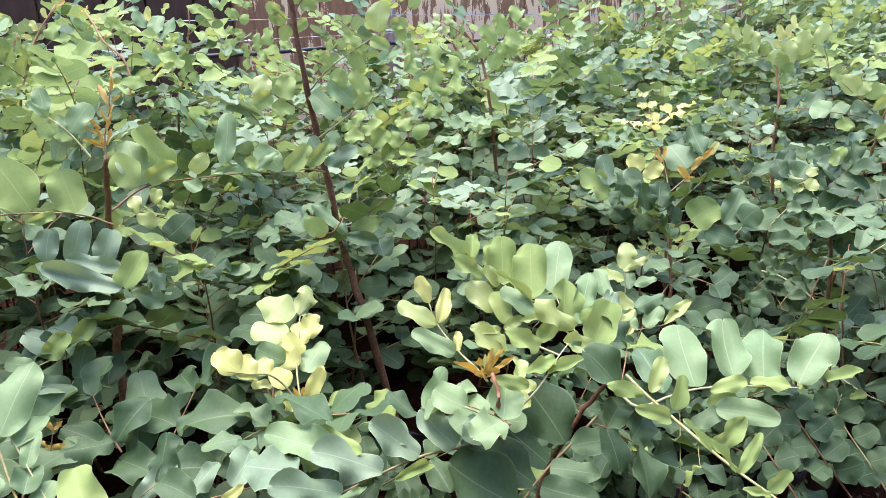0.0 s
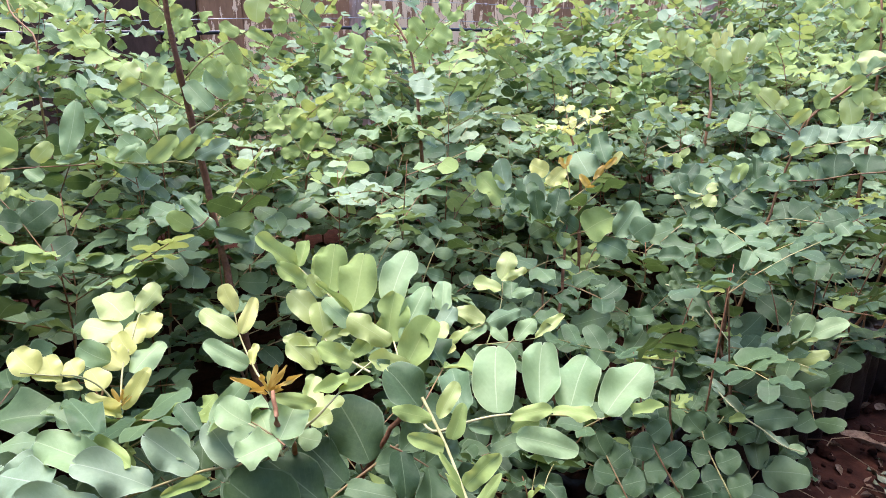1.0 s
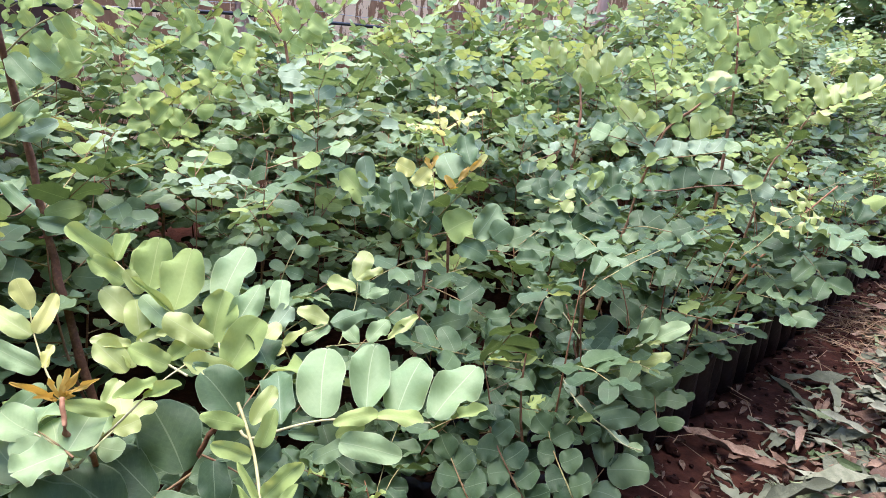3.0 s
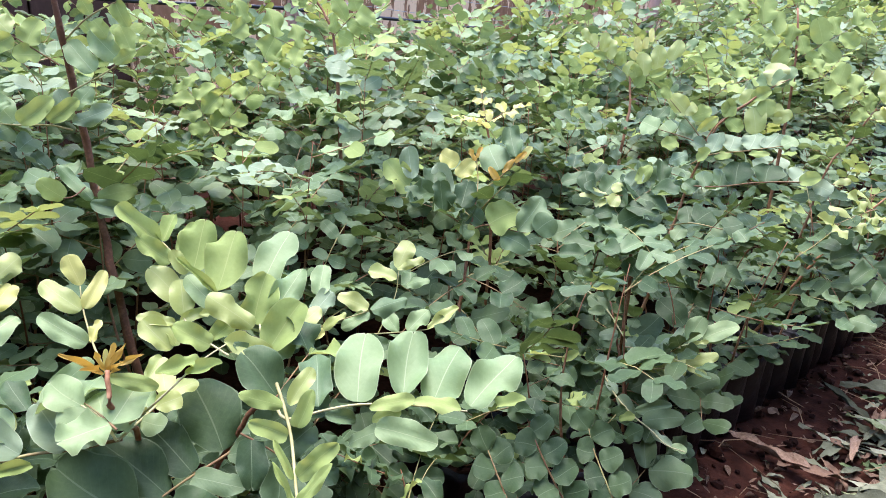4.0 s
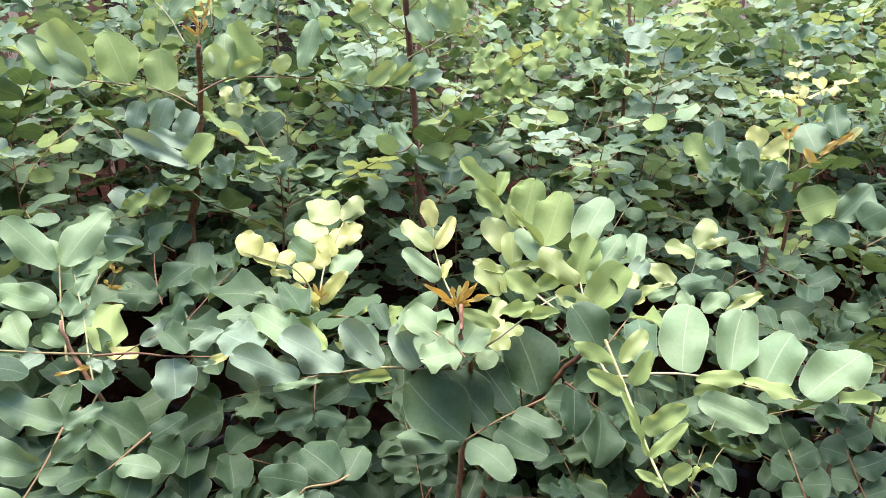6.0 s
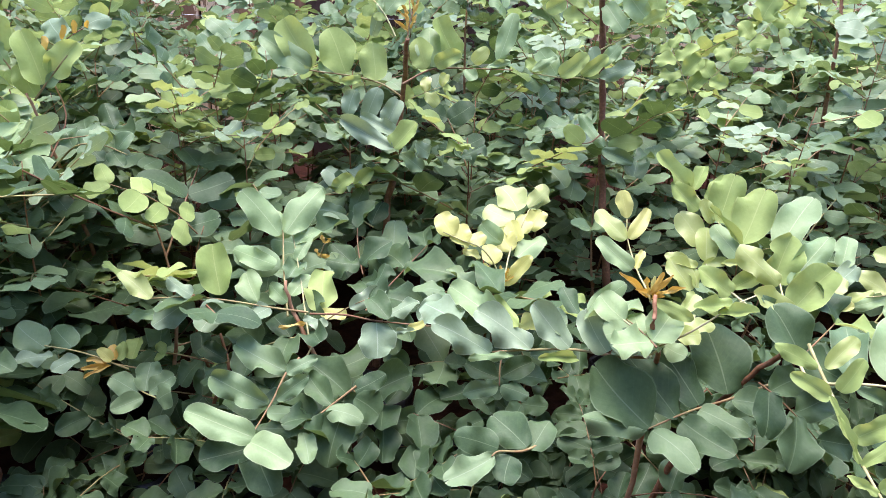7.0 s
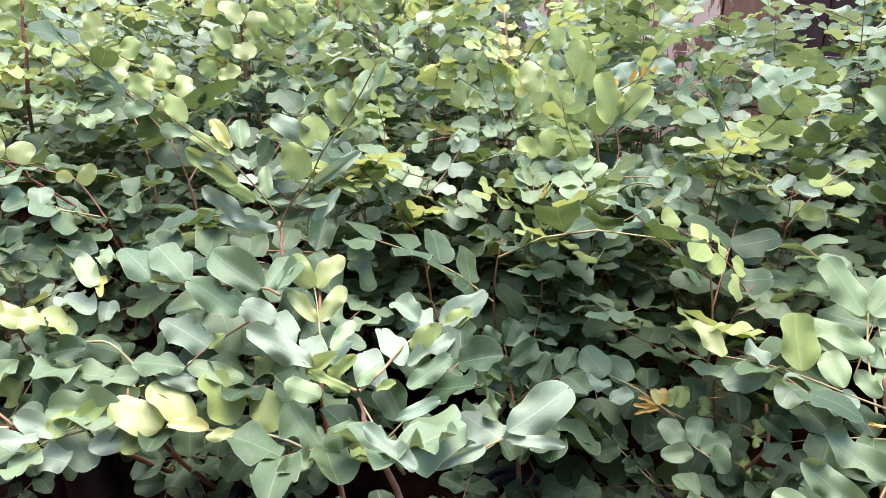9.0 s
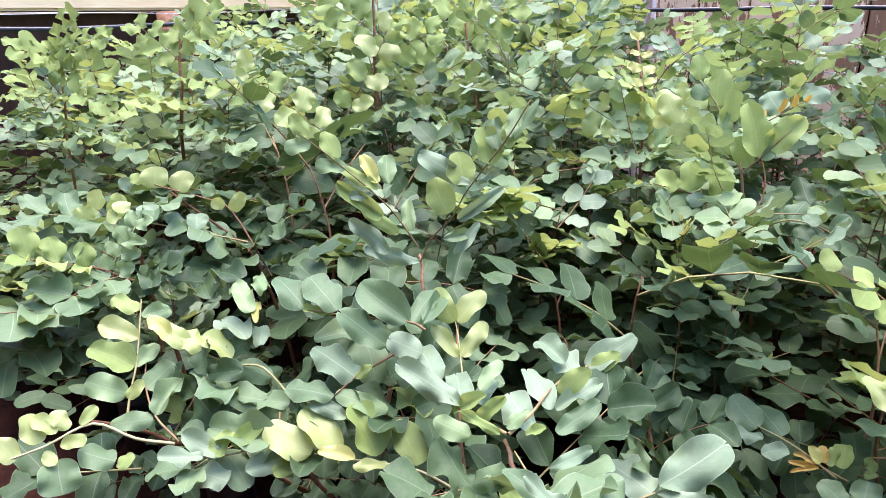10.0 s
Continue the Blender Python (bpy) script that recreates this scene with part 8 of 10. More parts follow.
stalk = rachis(plant, [(-0.952, -0.435, 0.495), (-0.955, -0.482, 0.513), (-0.962, -0.529, 0.543), (-0.942, -0.582, 0.535), (-0.925, -0.628, 0.534)], 0.0024, PALE_TWIG)
blade(stalk, (-0.952, -0.569, 0.544), (-0.959, -0.593, 0.570), (0.716, 0.403, 0.570), "lime", 0.99)
blade(stalk, (-0.955, -0.557, 0.544), (-0.967, -0.569, 0.570), (0.802, 0.331, 0.498), "lime", 1.10)
blade(stalk, (-0.942, -0.590, 0.539), (-0.960, -0.598, 0.575), (0.825, 0.298, 0.480), "lime", 1.10)
blade(stalk, (-0.960, -0.544, 0.546), (-0.975, -0.523, 0.561), (0.752, 0.030, 0.659), "lime", 0.86)
blade(stalk, (-0.944, -0.567, 0.530), (-0.944, -0.536, 0.536), (0.661, -0.127, 0.739), "lime", 0.91)
blade(stalk, (-0.930, -0.586, 0.517), (-0.938, -0.572, 0.523), (0.683, 0.096, 0.724), "lime", 1.99)
blade(stalk, (-0.910, -0.567, 0.479), (-0.935, -0.569, 0.517), (0.811, 0.219, 0.542), "sage", 1.60)
blade(stalk, (-0.938, -0.506, 0.495), (-0.943, -0.548, 0.519), (0.644, 0.329, 0.691), "sage", 1.02)
blade(stalk, (-0.933, -0.506, 0.487), (-0.945, -0.486, 0.498), (0.697, 0.012, 0.717), "young", 1.20)
blade(stalk, (-0.929, -0.612, 0.530), (-0.938, -0.632, 0.558), (0.723, 0.424, 0.546), "lime", 1.25)
stalk = frond(plant, (-0.982, -0.488, 0.446), (-0.983, -0.604, 0.467), (0.317, -0.083, 0.945), 2, 0.071, "mature", (8, 8), 0, 0.4)
stalk = frond(plant, (-1.020, -0.451, 0.458), (-1.023, -0.383, 0.556), (0.617, -0.398, 0.679), 3, 0.067, "mature", (8, 8), 0, 0.3)

plant = hero_sapling((-1.398, -0.436), [(-1.389, -0.483, 0.524), (-1.388, -0.541, 0.592), (-1.394, -0.594, 0.622)], "sapling with a raised row of lime leaflets in black bag")
stalk = frond(plant, (-1.387, -0.580, 0.615), (-1.341, -0.713, 0.676), (0.769, -0.240, 0.592), 4, 0.052, "young", (75, 5), 0, 0.1)
stalk = frond(plant, (-1.371, -0.547, 0.601), (-1.387, -0.496, 0.686), (0.769, -0.240, 0.592), 4, 0.038, "pale", (15, 15), 0.06, 0.15)
stalk = frond(plant, (-1.368, -0.538, 0.599), (-1.282, -0.634, 0.584), (0.079, -0.003, 0.997), 4, 0.076, "sage", (15, 15), 0.06, 0.15)
stalk = frond(plant, (-1.372, -0.514, 0.571), (-1.342, -0.448, 0.607), (0.079, -0.003, 0.997), 4, 0.067, "mature", (15, 15), 0.06, 0.15)
stalk = frond(plant, (-1.384, -0.491, 0.534), (-1.300, -0.620, 0.497), (0.079, -0.003, 0.997), 4, 0.067, "mature", (15, 15), 0.06, 0.15)

plant = hero_sapling((-1.068, 0.666), [(-1.081, 0.654, 0.469), (-1.093, 0.640, 0.578), (-1.112, 0.628, 0.679), (-1.123, 0.615, 0.757)], "upright sapling with big translucent yellow-green leaves in black bag")
stalk = rachis(plant, [(-1.115, 0.624, 0.743), (-1.091, 0.646, 0.782), (-1.071, 0.677, 0.824)], 0.0022)
blade(stalk, (-1.100, 0.638, 0.770), (-1.136, 0.639, 0.872), (0.727, -0.638, 0.255), "young", 0.76)
blade(stalk, (-1.090, 0.649, 0.787), (-1.061, 0.692, 0.849), (0.622, -0.747, 0.235), "young", 0.89)
blade(stalk, (-1.111, 0.627, 0.749), (-1.136, 0.617, 0.808), (0.770, -0.601, 0.214), "young", 0.96)
blade(stalk, (-1.097, 0.640, 0.767), (-1.075, 0.657, 0.795), (0.496, -0.861, 0.114), "sage", 0.87)
stalk = rachis(plant, [(-1.117, 0.623, 0.748), (-1.160, 0.608, 0.816), (-1.191, 0.599, 0.869), (-1.232, 0.573, 0.922)], 0.0020)
blade(stalk, (-1.187, 0.600, 0.858), (-1.199, 0.612, 0.930), (0.749, -0.619, 0.236), "young", 1.08)
blade(stalk, (-1.166, 0.608, 0.826), (-1.165, 0.622, 0.892), (0.732, -0.668, 0.135), "young", 0.87)
blade(stalk, (-1.219, 0.581, 0.906), (-1.234, 0.585, 0.958), (0.763, -0.592, 0.260), "young", 1.04)
blade(stalk, (-1.154, 0.610, 0.805), (-1.171, 0.602, 0.849), (0.791, -0.585, 0.177), "pale", 0.88)
blade(stalk, (-1.200, 0.594, 0.879), (-1.215, 0.560, 0.891), (0.915, -0.341, 0.217), "sage", 1.09)
blade(stalk, (-1.135, 0.616, 0.774), (-1.154, 0.601, 0.795), (0.783, -0.553, 0.283), "young", 1.32)
stalk = rachis(plant, [(-1.150, 0.607, 0.720), (-1.188, 0.579, 0.771), (-1.229, 0.553, 0.810), (-1.265, 0.527, 0.836)], 0.0018)
blade(stalk, (-1.232, 0.552, 0.813), (-1.253, 0.539, 0.883), (0.829, -0.538, 0.153), "lime", 1.00)
blade(stalk, (-1.211, 0.566, 0.794), (-1.219, 0.572, 0.859), (0.783, -0.603, 0.151), "lime", 0.90)
blade(stalk, (-1.193, 0.578, 0.782), (-1.193, 0.595, 0.846), (0.744, -0.647, 0.167), "young", 0.79)
blade(stalk, (-1.250, 0.539, 0.823), (-1.267, 0.515, 0.827), (0.785, -0.524, 0.331), "yellow", 1.47)
blade(stalk, (-1.218, 0.560, 0.799), (-1.226, 0.531, 0.792), (0.844, -0.321, 0.430), "young", 1.27)
blade(stalk, (-1.177, 0.589, 0.761), (-1.166, 0.611, 0.792), (0.681, -0.686, 0.255), "young", 1.13)
stalk = rachis(plant, [(-1.082, 0.611, 0.654), (-1.105, 0.553, 0.692), (-1.128, 0.501, 0.711), (-1.150, 0.443, 0.728)], 0.0020)
blade(stalk, (-1.133, 0.488, 0.717), (-1.164, 0.458, 0.746), (0.805, -0.435, 0.404), "young", 1.04)
blade(stalk, (-1.124, 0.512, 0.712), (-1.136, 0.518, 0.768), (0.774, -0.592, 0.225), "young", 1.21)
blade(stalk, (-1.106, 0.553, 0.696), (-1.106, 0.574, 0.753), (0.691, -0.678, 0.251), "young", 1.11)
blade(stalk, (-1.125, 0.506, 0.706), (-1.086, 0.517, 0.696), (0.358, -0.689, 0.630), "glaucous", 0.97)
blade(stalk, (-1.088, 0.597, 0.668), (-1.101, 0.597, 0.703), (0.757, -0.594, 0.273), "sage", 1.17)
blade(stalk, (-1.144, 0.459, 0.721), (-1.121, 0.447, 0.704), (0.425, -0.379, 0.822), "sage", 1.07)
blade(stalk, (-1.099, 0.570, 0.682), (-1.086, 0.591, 0.699), (0.593, -0.687, 0.421), "young", 1.25)
stalk = rachis(plant, [(-1.077, 0.612, 0.643), (-1.112, 0.676, 0.709), (-1.151, 0.678, 0.806), (-1.136, 0.717, 0.845), (-1.120, 0.767, 0.874)], 0.0018)
blade(stalk, (-1.138, 0.713, 0.845), (-1.177, 0.709, 0.886), (0.587, -0.649, 0.484), "glaucous", 1.13)
blade(stalk, (-1.125, 0.751, 0.867), (-1.103, 0.790, 0.894), (0.650, -0.648, 0.396), "glaucous", 1.11)
blade(stalk, (-1.154, 0.683, 0.826), (-1.157, 0.686, 0.853), (0.724, -0.676, 0.139), "bronze", 1.06)
blade(stalk, (-1.140, 0.711, 0.845), (-1.129, 0.712, 0.872), (0.544, -0.821, -0.172), "bronze", 0.80)
blade(stalk, (-1.131, 0.734, 0.856), (-1.123, 0.732, 0.880), (0.578, -0.775, -0.256), "bronze", 0.91)
blade(stalk, (-1.123, 0.754, 0.866), (-1.111, 0.754, 0.880), (0.272, -0.936, -0.224), "bronze", 0.97)
blade(stalk, (-1.134, 0.691, 0.796), (-1.121, 0.708, 0.808), (0.582, -0.726, 0.365), "sage", 1.47)
stalk = rachis(plant, [(-1.062, 0.604, 0.625), (-1.015, 0.627, 0.670), (-0.966, 0.647, 0.676), (-0.913, 0.661, 0.663)], 0.0020)
blade(stalk, (-1.019, 0.625, 0.667), (-1.055, 0.632, 0.702), (0.517, -0.567, 0.641), "sage", 1.23)
blade(stalk, (-1.001, 0.634, 0.673), (-1.007, 0.669, 0.706), (0.559, -0.513, 0.652), "sage", 1.15)
blade(stalk, (-0.966, 0.647, 0.676), (-0.961, 0.663, 0.707), (0.537, -0.782, 0.316), "young", 1.56)
blade(stalk, (-0.935, 0.657, 0.669), (-0.922, 0.679, 0.700), (0.465, -0.795, 0.390), "sage", 1.14)
blade(stalk, (-0.984, 0.639, 0.668), (-0.949, 0.635, 0.650), (0.330, -0.588, 0.738), "mature", 1.26)
blade(stalk, (-0.944, 0.653, 0.667), (-0.908, 0.646, 0.645), (0.358, -0.592, 0.722), "mature", 1.16)
stalk = frond(plant, (-1.104, 0.641, 0.610), (-1.036, 0.776, 0.694), (0.317, -0.083, 0.945), 4, 0.071, "mature", (15, 15), 0.06, 0.15)
stalk = frond(plant, (-1.097, 0.638, 0.588), (-1.081, 0.430, 0.665), (0.079, -0.003, 0.997), 4, 0.071, "sage", (15, 15), 0.06, 0.15)
stalk = frond(plant, (-1.088, 0.653, 0.517), (-1.072, 0.359, 0.579), (0.079, -0.003, 0.997), 4, 0.071, "mature", (10, 10), 0, 0.1)
stalk = frond(plant, (-1.081, 0.650, 0.495), (-1.006, 0.729, 0.572), (0.079, -0.003, 0.997), 3, 0.067, "mature", (15, 15), 0.06, 0.15)
stalk = frond(plant, (-1.081, 0.654, 0.469), (-0.971, 0.487, 0.419), (0.317, -0.083, 0.945), 3, 0.074, "mature", (15, 15), 0.06, 0.15)

plant = hero_sapling((-1.388, 0.592), [(-1.431, 0.609, 0.710), (-1.454, 0.626, 0.785), (-1.571, 0.668, 0.986)], "sapling with a slender cream-yellow shoot in black bag")
stalk = frond(plant, (-1.462, 0.629, 0.811), (-1.521, 0.638, 0.975), (0.769, -0.240, 0.592), 5, 0.028, "yellow", (10, 10), 0.06, 0.15)
stalk = frond(plant, (-1.442, 0.618, 0.748), (-1.471, 0.466, 0.846), (0.769, -0.240, 0.592), 4, 0.052, "lime", (10, 10), 0, 0.2)
stalk = frond(plant, (-1.442, 0.618, 0.748), (-1.398, 0.688, 0.840), (0.769, -0.240, 0.592), 4, 0.057, "lime", (10, 10), 0.06, 0.15)
stalk = frond(plant, (-1.433, 0.615, 0.722), (-1.368, 0.457, 0.709), (0.079, -0.003, 0.997), 4, 0.062, "sage", (15, 15), 0.06, 0.15)

plant = hero_sapling((-0.619, 0.509), [(-0.621, 0.528, 0.201), (-0.620, 0.548, 0.288), (-0.606, 0.581, 0.359), (-0.628, 0.593, 0.414)], "shaded low sapling with rounded blue-green leaflets in black bag")
stalk = rachis(plant, [(-0.677, 0.472, 0.393), (-0.689, 0.456, 0.402), (-0.700, 0.440, 0.413)], 0.0016)
blade(stalk, (-0.701, 0.436, 0.410), (-0.722, 0.404, 0.413), (0.543, -0.286, 0.790), "bronze", 0.49)
blade(stalk, (-0.701, 0.439, 0.413), (-0.722, 0.416, 0.426), (0.693, -0.233, 0.682), "bronze", 0.65)
blade(stalk, (-0.700, 0.442, 0.415), (-0.715, 0.432, 0.437), (0.842, -0.344, 0.417), "yellow", 0.99)
blade(stalk, (-0.698, 0.446, 0.415), (-0.710, 0.453, 0.436), (0.583, -0.601, 0.546), "bronze", 1.20)
blade(stalk, (-0.695, 0.450, 0.412), (-0.699, 0.468, 0.437), (0.465, -0.692, 0.552), "young", 0.91)
blade(stalk, (-0.699, 0.439, 0.409), (-0.708, 0.399, 0.409), (0.523, -0.127, 0.843), "bronze", 0.37)
blade(stalk, (-0.687, 0.465, 0.409), (-0.708, 0.497, 0.431), (0.330, -0.390, 0.860), "young", 0.96)
stalk = rachis(plant, [(-0.684, 0.456, 0.398), (-0.727, 0.417, 0.433), (-0.765, 0.381, 0.452)], 0.0016)
blade(stalk, (-0.762, 0.381, 0.448), (-0.813, 0.370, 0.477), (0.522, -0.433, 0.735), "sage", 1.00)
blade(stalk, (-0.740, 0.408, 0.442), (-0.796, 0.410, 0.471), (0.398, -0.459, 0.794), "sage", 0.86)
blade(stalk, (-0.752, 0.385, 0.436), (-0.780, 0.345, 0.444), (0.595, -0.271, 0.757), "glaucous", 0.69)
blade(stalk, (-0.729, 0.410, 0.427), (-0.736, 0.370, 0.428), (0.542, -0.093, 0.835), "glaucous", 0.89)
stalk = rachis(plant, [(-0.671, 0.448, 0.394), (-0.634, 0.439, 0.388), (-0.590, 0.440, 0.388)], 0.0016)
blade(stalk, (-0.636, 0.436, 0.385), (-0.685, 0.425, 0.399), (0.341, -0.481, 0.808), "sage", 1.04)
blade(stalk, (-0.624, 0.440, 0.388), (-0.651, 0.472, 0.413), (0.303, -0.421, 0.855), "sage", 1.13)
blade(stalk, (-0.618, 0.441, 0.388), (-0.596, 0.475, 0.410), (0.267, -0.638, 0.722), "sage", 1.05)
blade(stalk, (-0.622, 0.435, 0.382), (-0.638, 0.392, 0.383), (0.505, -0.167, 0.847), "sage", 1.00)
blade(stalk, (-0.595, 0.438, 0.385), (-0.570, 0.445, 0.407), (-0.202, -0.847, 0.491), "sage", 1.47)
stalk = frond(plant, (-0.614, 0.551, 0.313), (-0.713, 0.484, 0.330), (0.166, -0.226, 0.960), 3, 0.059, "mature", (8, 8), 0.06, 0.15)
stalk = frond(plant, (-0.616, 0.530, 0.276), (-0.774, 0.378, 0.215), (0.166, -0.226, 0.960), 3, 0.059, "mature", (8, 8), 0.06, 0.15)
stalk = frond(plant, (-0.610, 0.578, 0.359), (-0.670, 0.513, 0.402), (0.166, -0.226, 0.960), 2, 0.028, "young", (15, 15), 0.06, 0.15)
stalk = frond(plant, (-0.616, 0.578, 0.368), (-0.854, 0.465, 0.368), (0.166, -0.226, 0.960), 4, 0.057, "mature", (8, 8), 0.06, 0.15)
stalk = frond(plant, (-0.614, 0.533, 0.251), (-0.624, 0.417, 0.201), (0.166, -0.226, 0.960), 3, 0.057, "sage", (8, 8), 0.06, 0.15)
stalk = frond(plant, (-0.619, 0.544, 0.279), (-0.490, 0.532, 0.355), (0.166, -0.226, 0.960), 3, 0.057, "mature", (8, 8), 0.06, 0.15)

plant = hero_sapling((-0.475, 0.858), [(-0.464, 0.845, 0.196), (-0.447, 0.825, 0.301), (-0.430, 0.803, 0.399)], "front sapling with broad upright blue-green leaves in black bag")
stalk = rachis(plant, [(-0.535, 0.973, 0.606), (-0.559, 0.924, 0.604), (-0.608, 0.832, 0.596)], 0.0016)
blade(stalk, (-0.596, 0.859, 0.600), (-0.578, 0.889, 0.629), (0.476, -0.748, 0.462), "young", 0.96)
blade(stalk, (-0.576, 0.896, 0.602), (-0.555, 0.927, 0.632), (0.450, -0.765, 0.460), "young", 0.86)
blade(stalk, (-0.580, 0.887, 0.600), (-0.639, 0.888, 0.632), (0.376, -0.600, 0.706), "glaucous", 1.00)
blade(stalk, (-0.564, 0.918, 0.606), (-0.620, 0.922, 0.636), (0.345, -0.610, 0.713), "glaucous", 0.96)
blade(stalk, (-0.569, 0.875, 0.557), (-0.572, 0.921, 0.602), (0.530, -0.576, 0.623), "sage", 0.79)
blade(stalk, (-0.602, 0.844, 0.595), (-0.631, 0.824, 0.615), (0.701, -0.486, 0.522), "pale", 1.01)
stalk = rachis(plant, [(-0.535, 0.897, 0.529), (-0.572, 0.878, 0.555), (-0.572, 0.862, 0.555)], 0.0014)
blade(stalk, (-0.572, 0.863, 0.554), (-0.614, 0.831, 0.574), (0.645, -0.501, 0.577), "glaucous", 0.67)
blade(stalk, (-0.539, 0.896, 0.534), (-0.549, 0.943, 0.565), (0.476, -0.397, 0.784), "mature", 1.09)
blade(stalk, (-0.564, 0.867, 0.520), (-0.597, 0.874, 0.538), (0.303, -0.533, 0.790), "mature", 1.37)
blade(stalk, (-0.561, 0.868, 0.518), (-0.566, 0.900, 0.534), (0.501, -0.314, 0.807), "mature", 1.45)
stalk = rachis(plant, [(-0.465, 0.797, 0.454), (-0.453, 0.850, 0.476), (-0.452, 0.876, 0.494)], 0.0016)
blade(stalk, (-0.453, 0.850, 0.476), (-0.492, 0.906, 0.561), (0.487, -0.611, 0.624), "sage", 0.62)
blade(stalk, (-0.450, 0.854, 0.475), (-0.423, 0.912, 0.518), (0.425, -0.659, 0.620), "pale", 0.43)
blade(stalk, (-0.465, 0.805, 0.458), (-0.487, 0.871, 0.503), (0.431, -0.402, 0.808), "mature", 0.91)
blade(stalk, (-0.497, 0.796, 0.492), (-0.563, 0.809, 0.519), (0.229, -0.515, 0.826), "mature", 0.73)
blade(stalk, (-0.457, 0.816, 0.457), (-0.414, 0.846, 0.451), (0.483, -0.545, 0.686), "pale", 0.85)
stalk = frond(plant, (-0.418, 0.718, 0.464), (-0.393, 0.867, 0.536), (-0.165, -0.740, 0.652), 3, 0.081, "mature", (8, 8), 0, 0.2)
stalk = frond(plant, (-0.470, 0.779, 0.493), (-0.533, 0.846, 0.546), (0.029, -0.832, 0.554), 2, 0.067, "mature", (15, 15), 0.06, 0.15)
stalk = frond(plant, (-0.576, 0.716, 0.465), (-0.643, 0.873, 0.536), (0.029, -0.832, 0.554), 3, 0.085, "sage", (8, 8), 0, 0.2)
stalk = frond(plant, (-0.569, 0.770, 0.469), (-0.562, 0.788, 0.528), (0.029, -0.832, 0.554), 3, 0.021, "bronze", (15, 15), 0.06, 0.15)
stalk = frond(plant, (-0.408, 0.756, 0.416), (-0.343, 0.772, 0.464), (0.049, -0.369, 0.928), 3, 0.067, "sage", (15, 15), 0.06, 0.15)

plant = hero_sapling((-1.471, -0.217), [(-1.481, -0.269, 0.477), (-1.489, -0.309, 0.584), (-1.514, -0.441, 0.715)], "leaning sapling with round yellow-green leaves in black bag")
stalk = rachis(plant, [(-1.407, -0.266, 0.546), (-1.488, -0.326, 0.667), (-1.513, -0.375, 0.694), (-1.514, -0.442, 0.721), (-1.531, -0.508, 0.747)], 0.0022)
blade(stalk, (-1.517, -0.464, 0.723), (-1.527, -0.463, 0.766), (0.973, 0.113, 0.203), "lime", 1.88)
blade(stalk, (-1.513, -0.424, 0.711), (-1.524, -0.406, 0.753), (0.970, 0.017, 0.243), "lime", 1.46)
blade(stalk, (-1.514, -0.377, 0.696), (-1.521, -0.359, 0.722), (0.957, -0.033, 0.288), "pale", 1.34)
blade(stalk, (-1.488, -0.326, 0.667), (-1.488, -0.300, 0.706), (0.970, -0.199, 0.138), "lime", 0.99)
blade(stalk, (-1.525, -0.490, 0.735), (-1.526, -0.508, 0.754), (0.929, 0.234, 0.286), "young", 1.55)
blade(stalk, (-1.496, -0.341, 0.675), (-1.489, -0.362, 0.695), (0.905, 0.401, 0.140), "lime", 1.34)
blade(stalk, (-1.530, -0.509, 0.744), (-1.514, -0.528, 0.731), (0.797, 0.325, 0.510), "glaucous", 1.41)
stalk = rachis(plant, [(-1.431, -0.303, 0.616), (-1.446, -0.382, 0.640), (-1.456, -0.458, 0.663), (-1.461, -0.530, 0.684)], 0.0020)
blade(stalk, (-1.458, -0.481, 0.670), (-1.487, -0.482, 0.704), (0.753, 0.114, 0.648), "glaucous", 1.42)
blade(stalk, (-1.454, -0.434, 0.660), (-1.483, -0.436, 0.690), (0.725, 0.084, 0.684), "glaucous", 1.45)
blade(stalk, (-1.449, -0.396, 0.647), (-1.479, -0.395, 0.679), (0.729, 0.070, 0.681), "glaucous", 1.26)
blade(stalk, (-1.461, -0.534, 0.687), (-1.458, -0.554, 0.690), (0.810, 0.212, 0.547), "lime", 2.20)
blade(stalk, (-1.463, -0.525, 0.692), (-1.478, -0.531, 0.715), (0.813, 0.141, 0.566), "lime", 1.86)
blade(stalk, (-1.459, -0.499, 0.675), (-1.431, -0.531, 0.671), (0.615, 0.451, 0.647), "sage", 1.03)
stalk = frond(plant, (-1.491, -0.315, 0.584), (-1.461, -0.416, 0.655), (0.079, -0.003, 0.997), 4, 0.067, "sage", (15, 15), 0.06, 0.15)
stalk = frond(plant, (-1.485, -0.304, 0.578), (-1.450, -0.206, 0.658), (0.079, -0.003, 0.997), 4, 0.067, "mature", (15, 15), 0.06, 0.15)
stalk = frond(plant, (-1.476, -0.295, 0.561), (-1.365, -0.394, 0.567), (0.079, -0.003, 0.997), 4, 0.071, "mature", (15, 15), 0.06, 0.15)

plant = hero_sapling((-2.104, -0.454), [(-2.127, -0.444, 0.684), (-2.157, -0.424, 0.871), (-2.204, -0.410, 1.007)], "tall sapling with light green top leaves in black bag", 0.0062)
stalk = frond(plant, (-2.193, -0.413, 0.977), (-2.139, -0.316, 1.064), (0.769, -0.240, 0.592), 4, 0.063, "young", (10, 10), 0.06, 0.15)
stalk = frond(plant, (-2.178, -0.417, 0.931), (-2.243, -0.512, 1.024), (0.769, -0.240, 0.592), 4, 0.059, "young", (10, 10), 0.06, 0.15)
stalk = frond(plant, (-2.162, -0.422, 0.886), (-1.991, -0.279, 0.848), (0.317, -0.083, 0.945), 4, 0.063, "young", (10, 10), 0.06, 0.15)
